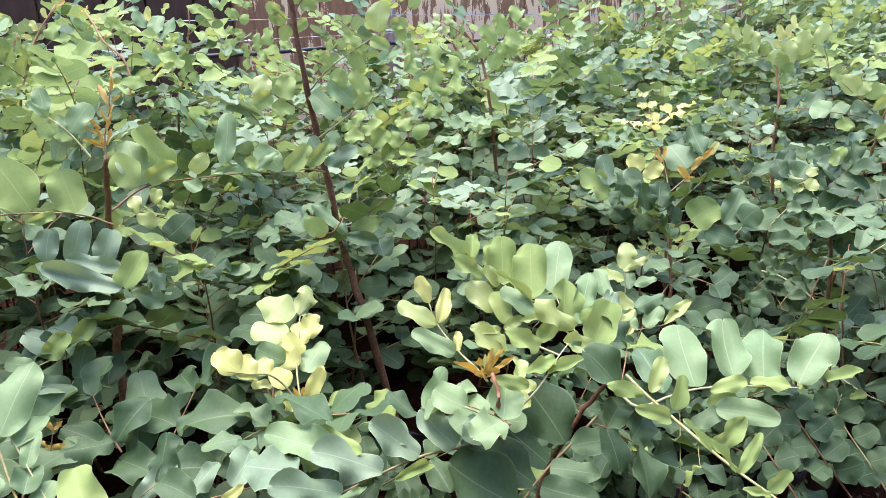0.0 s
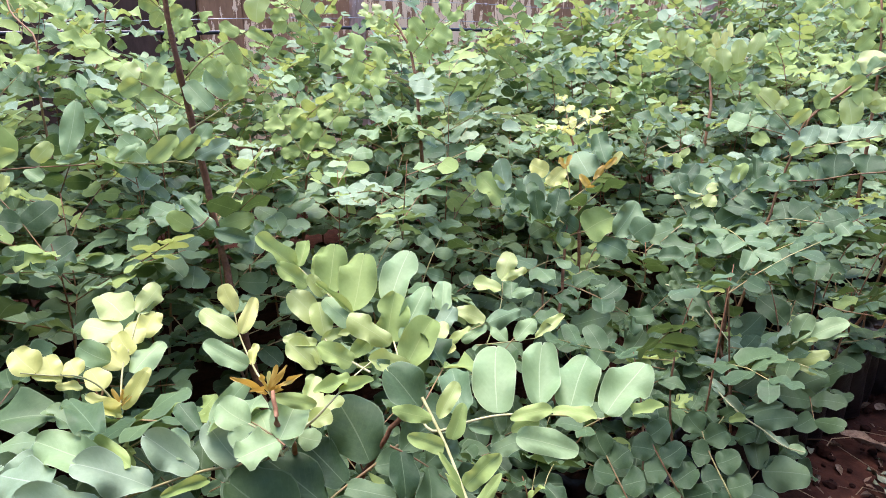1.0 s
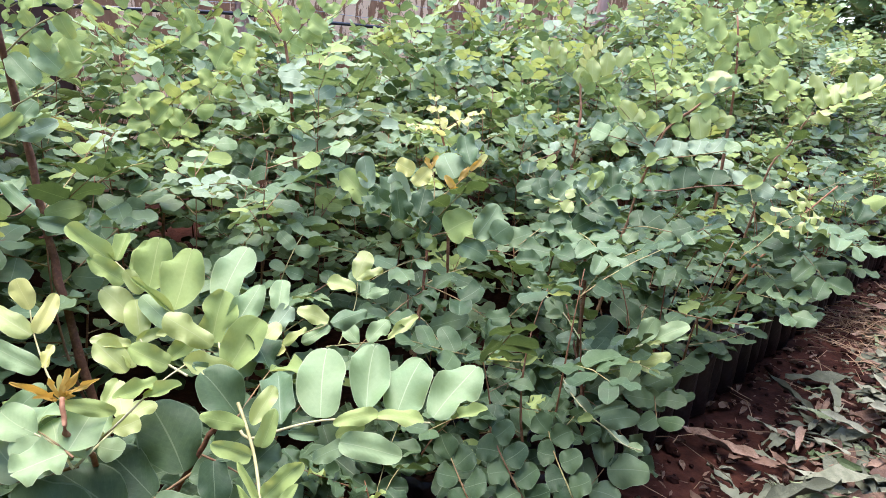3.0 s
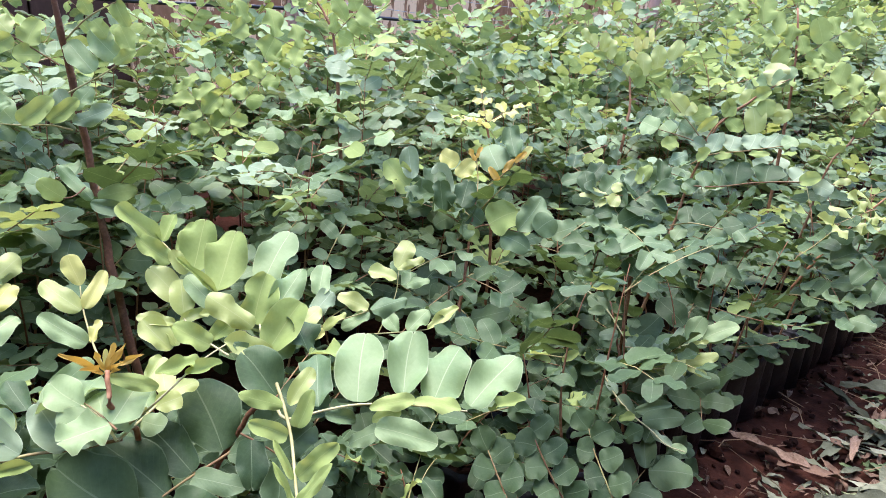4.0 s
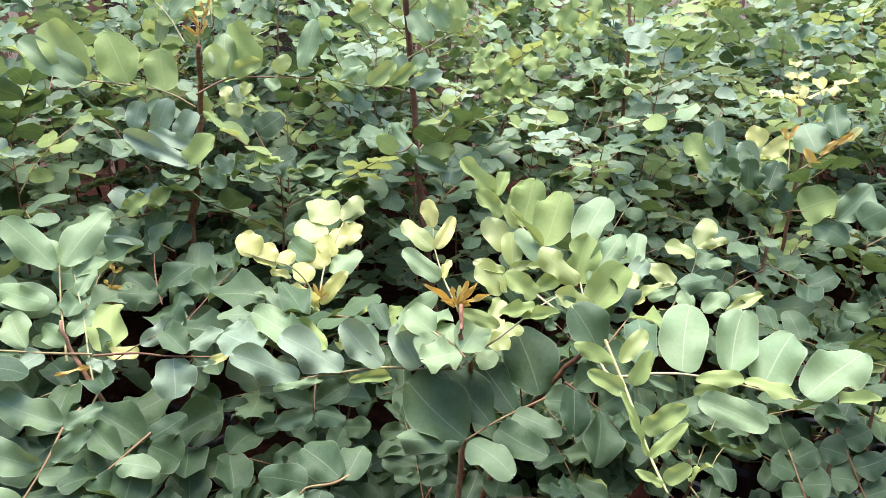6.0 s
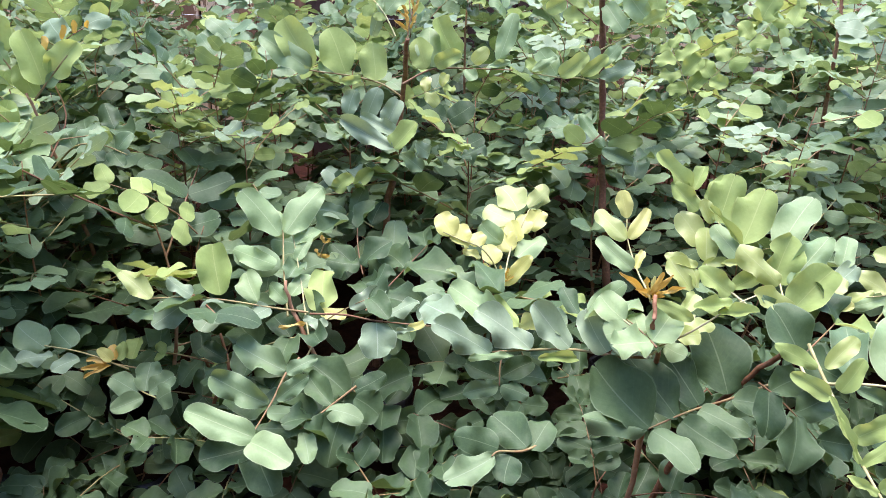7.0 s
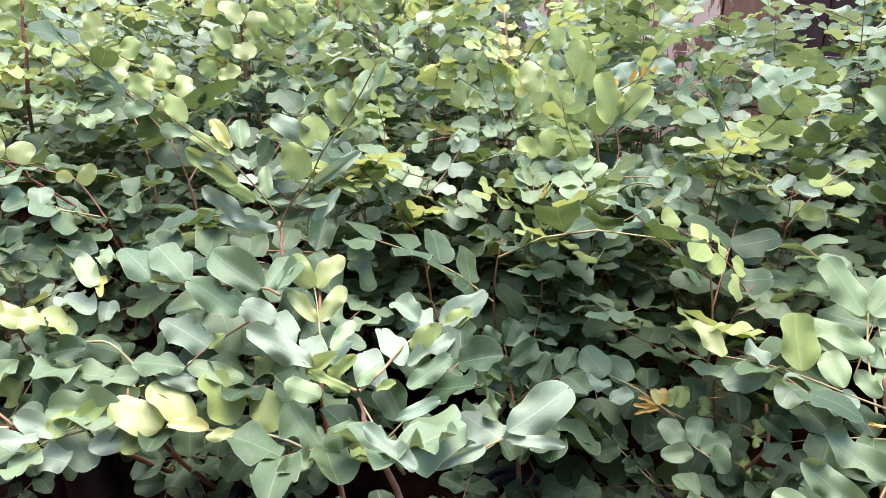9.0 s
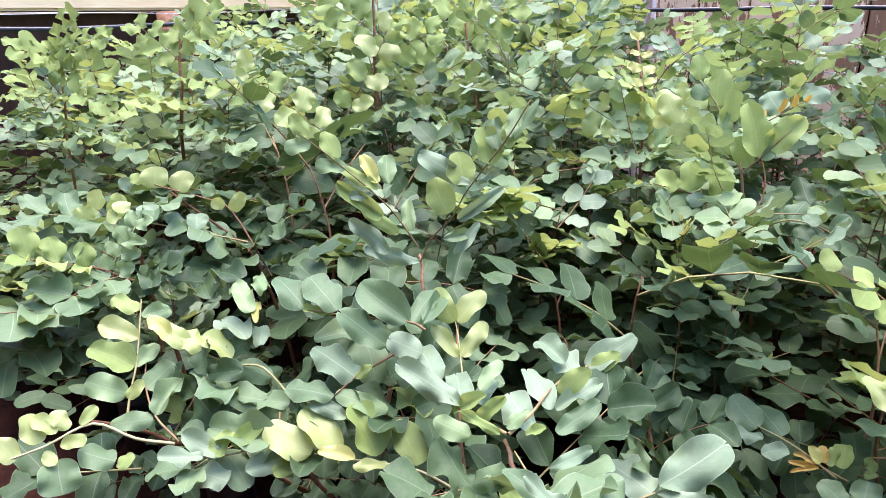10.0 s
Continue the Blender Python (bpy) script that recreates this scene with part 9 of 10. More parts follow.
stalk = frond(plant, (-2.142, -0.428, 0.826), (-2.011, -0.551, 0.818), (0.317, -0.083, 0.945), 4, 0.063, "young", (10, 10), 0.06, 0.15)
stalk = frond(plant, (-2.127, -0.436, 0.749), (-1.896, -0.296, 0.729), (0.079, -0.003, 0.997), 4, 0.065, "pale", (15, 15), 0.06, 0.15)
stalk = frond(plant, (-2.122, -0.438, 0.734), (-1.974, -0.550, 0.721), (0.079, -0.003, 0.997), 4, 0.065, "pale", (15, 15), 0.06, 0.15)

plant = hero_sapling((-1.871, 0.069), [(-1.906, 0.080, 0.633), (-1.928, 0.087, 0.788), (-1.960, 0.095, 0.937), (-2.024, 0.116, 1.128)], "tall dark-stemmed sapling with pointed lime leaves in black bag", 0.0062)
stalk = frond(plant, (-1.710, -0.053, 0.739), (-1.733, -0.257, 0.924), (0.815, -0.057, 0.577), 4, 0.065, "lime", (10, 12), 0.02, 0.25)
stalk = frond(plant, (-1.877, -0.025, 0.764), (-1.919, 0.132, 1.010), (0.769, -0.240, 0.592), 4, 0.067, "lime", (10, 10), 0, 0.2)
stalk = frond(plant, (-1.954, 0.094, 0.923), (-1.881, 0.230, 0.994), (0.769, -0.240, 0.592), 4, 0.063, "young", (10, 10), 0.06, 0.15)
stalk = frond(plant, (-1.979, 0.104, 0.996), (-2.039, 0.004, 1.072), (0.769, -0.240, 0.592), 4, 0.063, "young", (10, 10), 0.06, 0.15)
stalk = frond(plant, (-1.914, 0.083, 0.805), (-1.753, 0.184, 0.760), (0.317, -0.083, 0.945), 4, 0.065, "pale", (15, 15), 0.06, 0.15)
stalk = frond(plant, (-1.908, 0.082, 0.728), (-1.845, -0.095, 0.766), (0.079, -0.003, 0.997), 4, 0.065, "pale", (15, 15), 0.06, 0.15)

plant = hero_sapling((-1.880, 0.387), [(-1.919, 0.387, 0.721), (-1.976, 0.378, 0.926), (-2.049, 0.386, 1.127)], "tall thin sapling with broad green leaves in black bag", 0.0062)
stalk = frond(plant, (-1.988, 0.376, 0.957), (-1.934, 0.483, 1.054), (0.769, -0.240, 0.592), 3, 0.076, "young", (10, 10), 0.06, 0.15)
stalk = frond(plant, (-1.942, 0.375, 0.833), (-1.957, 0.269, 0.931), (0.769, -0.240, 0.592), 3, 0.076, "young", (10, 10), 0.06, 0.15)
stalk = frond(plant, (-2.016, 0.380, 1.034), (-2.019, 0.285, 1.112), (0.769, -0.240, 0.592), 3, 0.076, "young", (10, 10), 0.06, 0.15)
stalk = frond(plant, (-1.918, 0.376, 0.771), (-1.766, 0.464, 0.737), (0.317, -0.083, 0.945), 4, 0.067, "mature", (15, 15), 0.06, 0.15)
stalk = frond(plant, (-1.909, 0.378, 0.747), (-1.787, 0.209, 0.723), (0.079, -0.003, 0.997), 4, 0.067, "pale", (15, 15), 0.06, 0.15)

plant = hero_sapling((-2.282, -0.776), [(-2.303, -0.771, 0.663), (-2.315, -0.755, 0.859), (-2.372, -0.753, 1.014)], "sapling with dense yellow-green crown in black bag")
stalk = frond(plant, (-2.343, -0.751, 0.936), (-2.269, -0.827, 0.973), (0.769, -0.240, 0.592), 4, 0.061, "young", (10, 10), 0.06, 0.15)
stalk = frond(plant, (-2.343, -0.751, 0.936), (-2.216, -0.631, 0.998), (0.769, -0.240, 0.592), 4, 0.061, "young", (10, 10), 0.06, 0.15)
stalk = frond(plant, (-2.332, -0.755, 0.905), (-2.177, -0.613, 0.909), (0.769, -0.240, 0.592), 4, 0.061, "young", (10, 10), 0.06, 0.15)
stalk = frond(plant, (-2.312, -0.763, 0.843), (-2.235, -0.858, 0.856), (0.317, -0.083, 0.945), 4, 0.061, "young", (10, 10), 0.06, 0.15)
stalk = frond(plant, (-2.343, -0.751, 0.936), (-2.250, -0.685, 1.043), (0.769, -0.240, 0.592), 4, 0.061, "young", (10, 10), 0.06, 0.15)
stalk = frond(plant, (-2.307, -0.765, 0.828), (-2.157, -0.638, 0.836), (0.317, -0.083, 0.945), 4, 0.061, "young", (10, 10), 0.06, 0.15)
stalk = frond(plant, (-2.286, -0.773, 0.766), (-2.201, -0.838, 0.782), (0.317, -0.083, 0.945), 4, 0.061, "pale", (10, 10), 0.06, 0.15)
stalk = frond(plant, (-2.276, -0.778, 0.735), (-2.118, -0.620, 0.748), (0.317, -0.083, 0.945), 4, 0.061, "pale", (10, 10), 0.06, 0.15)

plant = hero_sapling((-1.507, -0.505), [(-1.512, -0.513, 0.528), (-1.524, -0.522, 0.613), (-1.528, -0.540, 0.668)], "sapling with a lime terminal leaf pair in black bag")
stalk = frond(plant, (-1.522, -0.539, 0.652), (-1.505, -0.576, 0.694), (0.769, -0.240, 0.592), 2, 0.052, "lime", (10, 10), 0, 0.4)
stalk = frond(plant, (-1.515, -0.533, 0.641), (-1.485, -0.442, 0.698), (0.079, -0.003, 0.997), 4, 0.063, "sage", (15, 15), 0.06, 0.15)
stalk = frond(plant, (-1.515, -0.533, 0.641), (-1.501, -0.666, 0.696), (0.079, -0.003, 0.997), 4, 0.071, "sage", (15, 15), 0.06, 0.15)
stalk = frond(plant, (-1.515, -0.526, 0.616), (-1.426, -0.682, 0.632), (0.079, -0.003, 0.997), 4, 0.071, "mature", (15, 15), 0.06, 0.15)
stalk = frond(plant, (-1.319, -0.612, 0.553), (-1.260, -0.724, 0.599), (0.079, -0.003, 0.997), 4, 0.081, "sage", (5, 5), 0.06, 0.15)
stalk = frond(plant, (-1.334, -0.616, 0.502), (-1.255, -0.701, 0.515), (0.079, -0.003, 0.997), 4, 0.076, "mature", (5, 5), 0.06, 0.15)

plant = hero_sapling((-1.127, 1.666), [(-1.104, 1.712, 0.843), (-1.084, 1.759, 0.997), (-1.072, 1.806, 1.081), (-1.028, 1.865, 1.169)], "slender sapling with small orange-yellow tip leaves in black bag", 0.0036)
stalk = frond(plant, (-1.078, 1.802, 1.067), (-1.022, 1.866, 1.172), (0.029, -0.832, 0.554), 0, 0.038, "bronze", (0, 0), 0, 0.15)
blade(stalk, (-1.078, 1.806, 1.082), (-1.094, 1.789, 1.093), (0.216, -0.817, 0.534), "yellow", 0.8)
blade(stalk, (-1.068, 1.812, 1.101), (-1.078, 1.821, 1.130), (0.216, -0.817, 0.534), "yellow", 0.87)
blade(stalk, (-1.045, 1.833, 1.134), (-1.050, 1.831, 1.160), (0.216, -0.817, 0.534), "yellow", 0.8)
blade(stalk, (-1.023, 1.851, 1.157), (-0.995, 1.836, 1.174), (0.216, -0.817, 0.534), "bronze", 1.52)
blade(stalk, (-1.032, 1.845, 1.137), (-0.937, 1.814, 1.167), (0.259, -0.391, 0.883), "mature", 0.95)
stalk = frond(plant, (-1.078, 1.764, 1.011), (-1.011, 1.785, 1.078), (0.029, -0.832, 0.554), 2, 0.057, "young", (10, 10), 0.06, 0.15)
stalk = frond(plant, (-0.965, 1.699, 0.965), (-0.908, 1.719, 1.025), (0.029, -0.832, 0.554), 0, 0.048, "young", (0, 0), 0, 0.15)
blade(stalk, (-0.920, 1.717, 1.020), (-0.894, 1.764, 1.069), (0.124, -0.828, 0.547), "young", 1.04)
blade(stalk, (-0.937, 1.715, 1.016), (-0.987, 1.768, 1.079), (0.124, -0.828, 0.547), "young", 0.95)
blade(stalk, (-0.931, 1.715, 1.015), (-0.921, 1.669, 1.034), (0.124, -0.667, 0.735), "lime", 1.9)
blade(stalk, (-0.953, 1.708, 0.992), (-0.981, 1.688, 1.032), (0.125, -0.722, 0.681), "young", 1.04)
blade(stalk, (-0.962, 1.701, 0.971), (-1.013, 1.678, 1.002), (0.141, -0.587, 0.797), "young", 0.76)
blade(stalk, (-0.957, 1.699, 0.965), (-0.913, 1.676, 0.988), (0.124, -0.828, 0.547), "yellow", 0.55)
stalk = frond(plant, (-1.088, 1.755, 0.983), (-1.126, 1.670, 1.049), (0.029, -0.832, 0.554), 4, 0.052, "young", (10, 10), 0.06, 0.15)
stalk = frond(plant, (-1.090, 1.742, 0.941), (-1.084, 1.581, 0.925), (0.049, -0.369, 0.928), 3, 0.057, "pale", (10, 10), 0.06, 0.15)
stalk = frond(plant, (-1.086, 1.751, 0.969), (-0.910, 1.581, 0.916), (0.029, -0.832, 0.554), 3, 0.052, "young", (10, 10), 0.06, 0.15)

plant = hero_sapling((-0.791, 1.717), [(-0.834, 1.763, 0.823), (-0.848, 1.817, 1.000), (-0.910, 1.846, 1.066), (-0.978, 1.913, 1.152)], "thin forked sapling with pale tip leaves in black bag", 0.0036)
stalk = frond(plant, (-0.881, 1.835, 1.028), (-0.981, 1.914, 1.155), (0.029, -0.832, 0.554), 3, 0.021, "bronze", (10, 10), 0, 0.4)
stalk = frond(plant, (-0.814, 1.759, 0.983), (-0.793, 1.769, 1.080), (0.029, -0.832, 0.554), 0, 0.048, "young", (0, 0), 0, 0.15)
blade(stalk, (-0.793, 1.769, 1.080), (-0.845, 1.758, 1.115), (0.141, -0.587, 0.797), "young", 0.76)
blade(stalk, (-0.773, 1.768, 1.076), (-0.837, 1.777, 1.110), (0.145, -0.652, 0.744), "lime", 0.66)
blade(stalk, (-0.815, 1.759, 1.051), (-0.804, 1.751, 1.091), (0.124, -0.828, 0.547), "lime", 0.95)
blade(stalk, (-0.727, 1.764, 1.063), (-0.792, 1.749, 1.085), (0.146, -0.467, 0.872), "young", 0.66)
blade(stalk, (-0.770, 1.794, 1.093), (-0.800, 1.807, 1.137), (0.216, -0.817, 0.534), "pale", 0.95)
blade(stalk, (-0.754, 1.778, 1.109), (-0.746, 1.768, 1.143), (0.216, -0.817, 0.534), "yellow", 0.71)
blade(stalk, (-0.750, 1.789, 1.075), (-0.744, 1.826, 1.132), (0.216, -0.817, 0.534), "pale", 0.85)
blade(stalk, (-0.733, 1.784, 1.060), (-0.707, 1.826, 1.119), (-0.159, -0.817, 0.554), "pale", 0.76)
blade(stalk, (-0.724, 1.804, 1.125), (-0.708, 1.813, 1.152), (-0.159, -0.817, 0.554), "yellow", 0.64)
blade(stalk, (-0.717, 1.779, 1.043), (-0.664, 1.745, 1.064), (-0.154, -0.578, 0.801), "young", 0.57)
blade(stalk, (-0.715, 1.715, 1.004), (-0.742, 1.692, 1.033), (0.125, -0.776, 0.618), "pale", 1.14)
blade(stalk, (-0.635, 1.661, 0.993), (-0.691, 1.649, 1.025), (0.152, -0.533, 0.833), "young", 0.95)
blade(stalk, (-0.840, 1.720, 0.993), (-0.866, 1.750, 1.036), (0.124, -0.828, 0.547), "young", 0.95)
blade(stalk, (-0.731, 1.648, 0.956), (-0.779, 1.631, 0.972), (0.141, -0.587, 0.797), "young", 1.14)
blade(stalk, (-0.714, 1.652, 0.968), (-0.655, 1.638, 0.989), (0.141, -0.587, 0.797), "lime", 0.95)
stalk = frond(plant, (-0.815, 1.751, 0.955), (-0.847, 1.644, 0.948), (0.049, -0.369, 0.928), 3, 0.052, "young", (10, 10), 0.06, 0.15)
stalk = frond(plant, (-0.812, 1.742, 0.926), (-0.662, 1.636, 0.912), (0.049, -0.369, 0.928), 3, 0.057, "mature", (10, 10), 0.06, 0.15)

plant = hero_sapling((-0.768, 1.837), [(-0.756, 1.868, 0.821), (-0.738, 1.910, 0.958), (-0.717, 1.947, 1.080), (-0.716, 1.971, 1.156)], "reddish-stemmed sapling with ruffled green leaves in black bag", 0.0036)
stalk = frond(plant, (-0.717, 1.947, 1.077), (-0.599, 1.920, 1.155), (0.029, -0.832, 0.554), 0, 0.048, "young", (0, 0), 0, 0.15)
blade(stalk, (-0.686, 1.931, 1.093), (-0.730, 1.905, 1.112), (0.146, -0.467, 0.872), "young", 0.95)
blade(stalk, (-0.640, 1.921, 1.126), (-0.700, 1.919, 1.155), (0.141, -0.587, 0.797), "young", 0.76)
blade(stalk, (-0.631, 1.917, 1.113), (-0.669, 1.916, 1.145), (0.141, -0.587, 0.797), "young", 0.85)
blade(stalk, (-0.616, 1.916, 1.142), (-0.633, 1.929, 1.185), (0.125, -0.776, 0.618), "pale", 0.76)
blade(stalk, (-0.608, 1.913, 1.133), (-0.574, 1.927, 1.176), (-0.060, -0.776, 0.628), "young", 0.76)
blade(stalk, (-0.684, 1.927, 1.081), (-0.591, 1.840, 1.065), (0.156, -0.257, 0.954), "young", 0.76)
stalk = frond(plant, (-0.609, 1.995, 1.060), (-0.557, 2.034, 1.183), (0.029, -0.832, 0.554), 4, 0.038, "young", (20, 20), 0.06, 0.15)
stalk = frond(plant, (-0.726, 1.933, 1.034), (-0.581, 1.829, 1.027), (0.049, -0.369, 0.928), 3, 0.052, "sage", (15, 15), 0.06, 0.15)
stalk = frond(plant, (-0.736, 1.919, 0.989), (-0.820, 1.943, 1.070), (0.029, -0.832, 0.554), 3, 0.048, "young", (15, 15), 0.06, 0.15)
stalk = frond(plant, (-0.748, 1.896, 0.913), (-0.572, 1.734, 0.886), (0.049, -0.369, 0.928), 3, 0.057, "mature", (15, 15), 0.06, 0.15)
stalk = frond(plant, (-0.750, 1.887, 0.882), (-0.793, 1.729, 0.883), (0.049, -0.369, 0.928), 3, 0.057, "mature", (15, 15), 0.06, 0.15)
stalk = frond(plant, (-0.740, 1.905, 0.943), (-0.661, 1.872, 1.001), (0.029, -0.832, 0.554), 3, 0.048, "young", (15, 15), 0.06, 0.15)
stalk = frond(plant, (-0.583, 1.976, 0.995), (-0.453, 1.943, 1.051), (0.029, -0.832, 0.554), 4, 0.048, "young", (15, 15), 0.06, 0.15)
stalk = frond(plant, (-0.755, 1.877, 0.852), (-0.572, 1.666, 0.835), (0.052, -0.121, 0.991), 4, 0.052, "mature", (15, 15), 0.06, 0.15)

plant = hero_sapling((-1.329, 1.950), [(-1.315, 1.974, 0.855), (-1.290, 2.023, 1.015), (-1.268, 2.053, 1.111)], "thin sapling with small lime upper leaves in black bag", 0.0036)
stalk = frond(plant, (-1.279, 2.038, 1.063), (-1.350, 2.068, 1.164), (0.029, -0.832, 0.554), 3, 0.048, "young", (15, 15), 0.06, 0.15)
stalk = frond(plant, (-1.286, 2.028, 1.031), (-1.173, 1.981, 1.042), (0.029, -0.832, 0.554), 3, 0.048, "pale", (15, 15), 0.06, 0.15)
stalk = frond(plant, (-1.296, 2.008, 0.967), (-1.132, 1.845, 0.936), (0.049, -0.369, 0.928), 4, 0.052, "young", (15, 15), 0.06, 0.15)
stalk = frond(plant, (-1.303, 1.994, 0.919), (-1.287, 1.849, 0.959), (0.049, -0.369, 0.928), 4, 0.052, "pale", (15, 15), 0.06, 0.15)

plant = hero_sapling((-0.830, 0.275), [(-0.838, 0.273, 0.306), (-0.843, 0.264, 0.372), (-0.863, 0.265, 0.424)], "low shaded sapling with blue-green leaves in black bag")
stalk = frond(plant, (-0.847, 0.263, 0.380), (-0.848, 0.161, 0.456), (0.309, -0.111, 0.945), 3, 0.059, "mature", (8, 8), 0.06, 0.15)
stalk = frond(plant, (-0.847, 0.263, 0.380), (-0.787, 0.314, 0.457), (0.309, -0.111, 0.945), 3, 0.059, "mature", (8, 8), 0.06, 0.15)
stalk = frond(plant, (-0.841, 0.267, 0.339), (-0.800, 0.155, 0.383), (0.309, -0.111, 0.945), 3, 0.059, "mature", (8, 8), 0.06, 0.15)
stalk = frond(plant, (-0.841, 0.267, 0.339), (-0.746, 0.280, 0.373), (0.309, -0.111, 0.945), 3, 0.063, "mature", (8, 8), 0.06, 0.15)
stalk = frond(plant, (-0.857, 0.264, 0.406), (-0.876, 0.259, 0.481), (0.309, -0.111, 0.945), 3, 0.055, "mature", (8, 8), 0.06, 0.15)

# low saplings that fill the front of the bed
for u, v, turn in near_cells:
    low = v < 0.7 and (u < -1.0 or -0.75 < u < -0.1) or u < 0.2 and v < 0.78 and hero_rng.random() < 0.2
    if low and hero_rng.random() < 0.3:
        continue
    h = hero_rng.uniform(0.29, 0.36) + 0.4 * max(0, v - 0.65) + (0.13 if v > 0.75 and u < -0.5 else 0) - (0.05 if u < 0.1 else 0) - (0.06 if -0.56 < u < -0.22 and v < 0.76 else 0)
    if low:
        h = hero_rng.uniform(0.25, 0.29)
    stem, plan = random_sapling_plan(hero_rng, h, 0.5 if u > 1.0 else 0.34)
    thing = new("sapling")
    thing.location = on_bed(u, v)
    bpy.context.view_layer.update()
    part("stem", stem_mesh(stem), None, thing)
    part("nursery_bag", hero_rng.choice(BAGS), None, thing, "black plastic nursery bag")
    for base, tip, up, pairs, size, kind in plan:
        if kind != "mature" and hero_rng.random() < 0.95:
            kind = "mature"
        m = thing.matrix_world
        frond(thing, m @ base, m @ tip, up, pairs, size * 0.95, kind, (hero_rng.uniform(-8, 22), hero_rng.uniform(-8, 22)), hero_rng.uniform(-0.05, 0.12), 0.2, loose=12)
    if v < 0.8:
        for _ in range(1 if u < 0.1 or u > 1.0 else 4):
            base = stem[hero_rng.choice((1, 2, 3, 4))]
            out = -INTO + ALONG * hero_rng.uniform(-0.9, 0.9)
            tip = base + out.normalized() * hero_rng.uniform(0.13, 0.2) + Vector((0, 0, hero_rng.uniform(-0.1, 0.03)))
            frond(thing, thing.matrix_world @ base, thing.matrix_world @ tip, Vector((0, 0, 1)) + out * 0.35, 4, hero_rng.uniform(0.05, 0.064), "mature", (5, 5), 0.12, 0.2, loose=12)
    tagged(thing, "low young sapling with rounded blue-green leaves in black bag", "sapling", "saplings in the nursery bed")


# ---- behind the bed: wire fence, board wall, cream ledge ----
def streaky(name, base, dark, flake, amount, stretch=(9.0, 9.0, 1.1), rough=0.9):
    """Weathered boards or plaster: long grain, stains, and flakes of old pale paint."""
    m = bpy.data.materials.new(name)
    m.use_nodes = True
    n, lk = m.node_tree.nodes, m.node_tree.links
    b = n["Principled BSDF"]
    geo, info, mp = n.new("ShaderNodeNewGeometry"), n.new("ShaderNodeObjectInfo"), n.new("ShaderNodeMapping")
    lk.new(geo.outputs["Position"], mp.inputs["Vector"])
    mp.inputs["Scale"].default_value = stretch
    grain, flakes, stain = n.new("ShaderNodeTexNoise"), n.new("ShaderNodeTexNoise"), n.new("ShaderNodeTexNoise")
    grain.inputs["Scale"].default_value, grain.inputs["Detail"].default_value = 6, 8
    flakes.inputs["Scale"].default_value, flakes.inputs["Detail"].default_value, flakes.inputs["Roughness"].default_value = 2.6, 7, 0.7
    stain.inputs["Scale"].default_value = 1.6
    lk.new(mp.outputs[0], grain.inputs["Vector"])
    lk.new(mp.outputs[0], flakes.inputs["Vector"])
    lk.new(geo.outputs["Position"], stain.inputs["Vector"])
    mix = n.new("ShaderNodeMix")
    mix.data_type = "RGBA"
    lk.new(grain.outputs["Fac"], mix.inputs["Factor"])
    mix.inputs[6].default_value, mix.inputs[7].default_value = (*dark, 1), (*base, 1)
    tone = n.new("ShaderNodeMath")
    tone.operation = "MULTIPLY_ADD"
    tone.inputs[1].default_value, tone.inputs[2].default_value = 0.12, amount - 0.06
    lk.new(info.outputs["Random"], tone.inputs[0])
    over = n.new("ShaderNodeMath")
    over.operation = "MULTIPLY_ADD"
    over.inputs[1].default_value = 0.25
    lk.new(stain.outputs["Fac"], over.inputs[0])
    lk.new(flakes.outputs["Fac"], over.inputs[2])
    cut = n.new("ShaderNodeMath")
    cut.operation = "GREATER_THAN"
    inv = n.new("ShaderNodeMath")
    inv.operation = "SUBTRACT"
    inv.inputs[0].default_value = 1.15
    lk.new(tone.outputs[0], inv.inputs[1])
    lk.new(over.outputs[0], cut.inputs[0])
    lk.new(inv.outputs[0], cut.inputs[1])
    m2 = n.new("ShaderNodeMix")
    m2.data_type = "RGBA"
    lk.new(cut.outputs[0], m2.inputs["Factor"])
    lk.new(mix.outputs[2], m2.inputs[6])
    m2.inputs[7].default_value = (*flake, 1)
    lk.new(m2.outputs[2], b.inputs["Base Color"])
    b.inputs["Roughness"].default_value, b.inputs["Specular IOR Level"].default_value = rough, 0.15
    bump = n.new("ShaderNodeBump")
    bump.inputs["Strength"].default_value, bump.inputs["Distance"].default_value = 0.6, 0.01
    lk.new(over.outputs[0], bump.inputs["Height"])
    lk.new(bump.outputs["Normal"], b.inputs["Normal"])
    return m


BOARD = streaky("flaking_boards", (0.42, 0.215, 0.11), (0.15, 0.072, 0.036), (0.82, 0.56, 0.33), 0.5, (7.0, 7.0, 1.6))
DARK_BOARD = streaky("dark_boards", (0.11, 0.060, 0.040), (0.032, 0.018, 0.012), (0.30, 0.22, 0.16), 0.26, (5.0, 5.0, 2.0))
POST = streaky("weathered_post", (0.52, 0.36, 0.29), (0.26, 0.16, 0.12), (0.70, 0.60, 0.52), 0.5)
CREAM = streaky("cream_ledge_paint", (0.88, 0.70, 0.40), (0.74, 0.54, 0.28), (0.92, 0.82, 0.6), 0.45, (1.5, 1.5, 4))
PINK = streaky("pink_plaster", (0.60, 0.46, 0.40), (0.40, 0.29, 0.25), (0.78, 0.70, 0.64), 0.5, (3, 3, 3))
WIRE = material("galvanised_wire", [(0.16, 0.16, 0.16), (0.42, 0.42, 0.41)], 80, 0.4, 0.0, spec=0.5, metal=0.6)
PIPE = material("black_pipe", [(0.012, 0.012, 0.013), (0.035, 0.034, 0.034)], 30, 0.3, 0.2, spec=0.5)


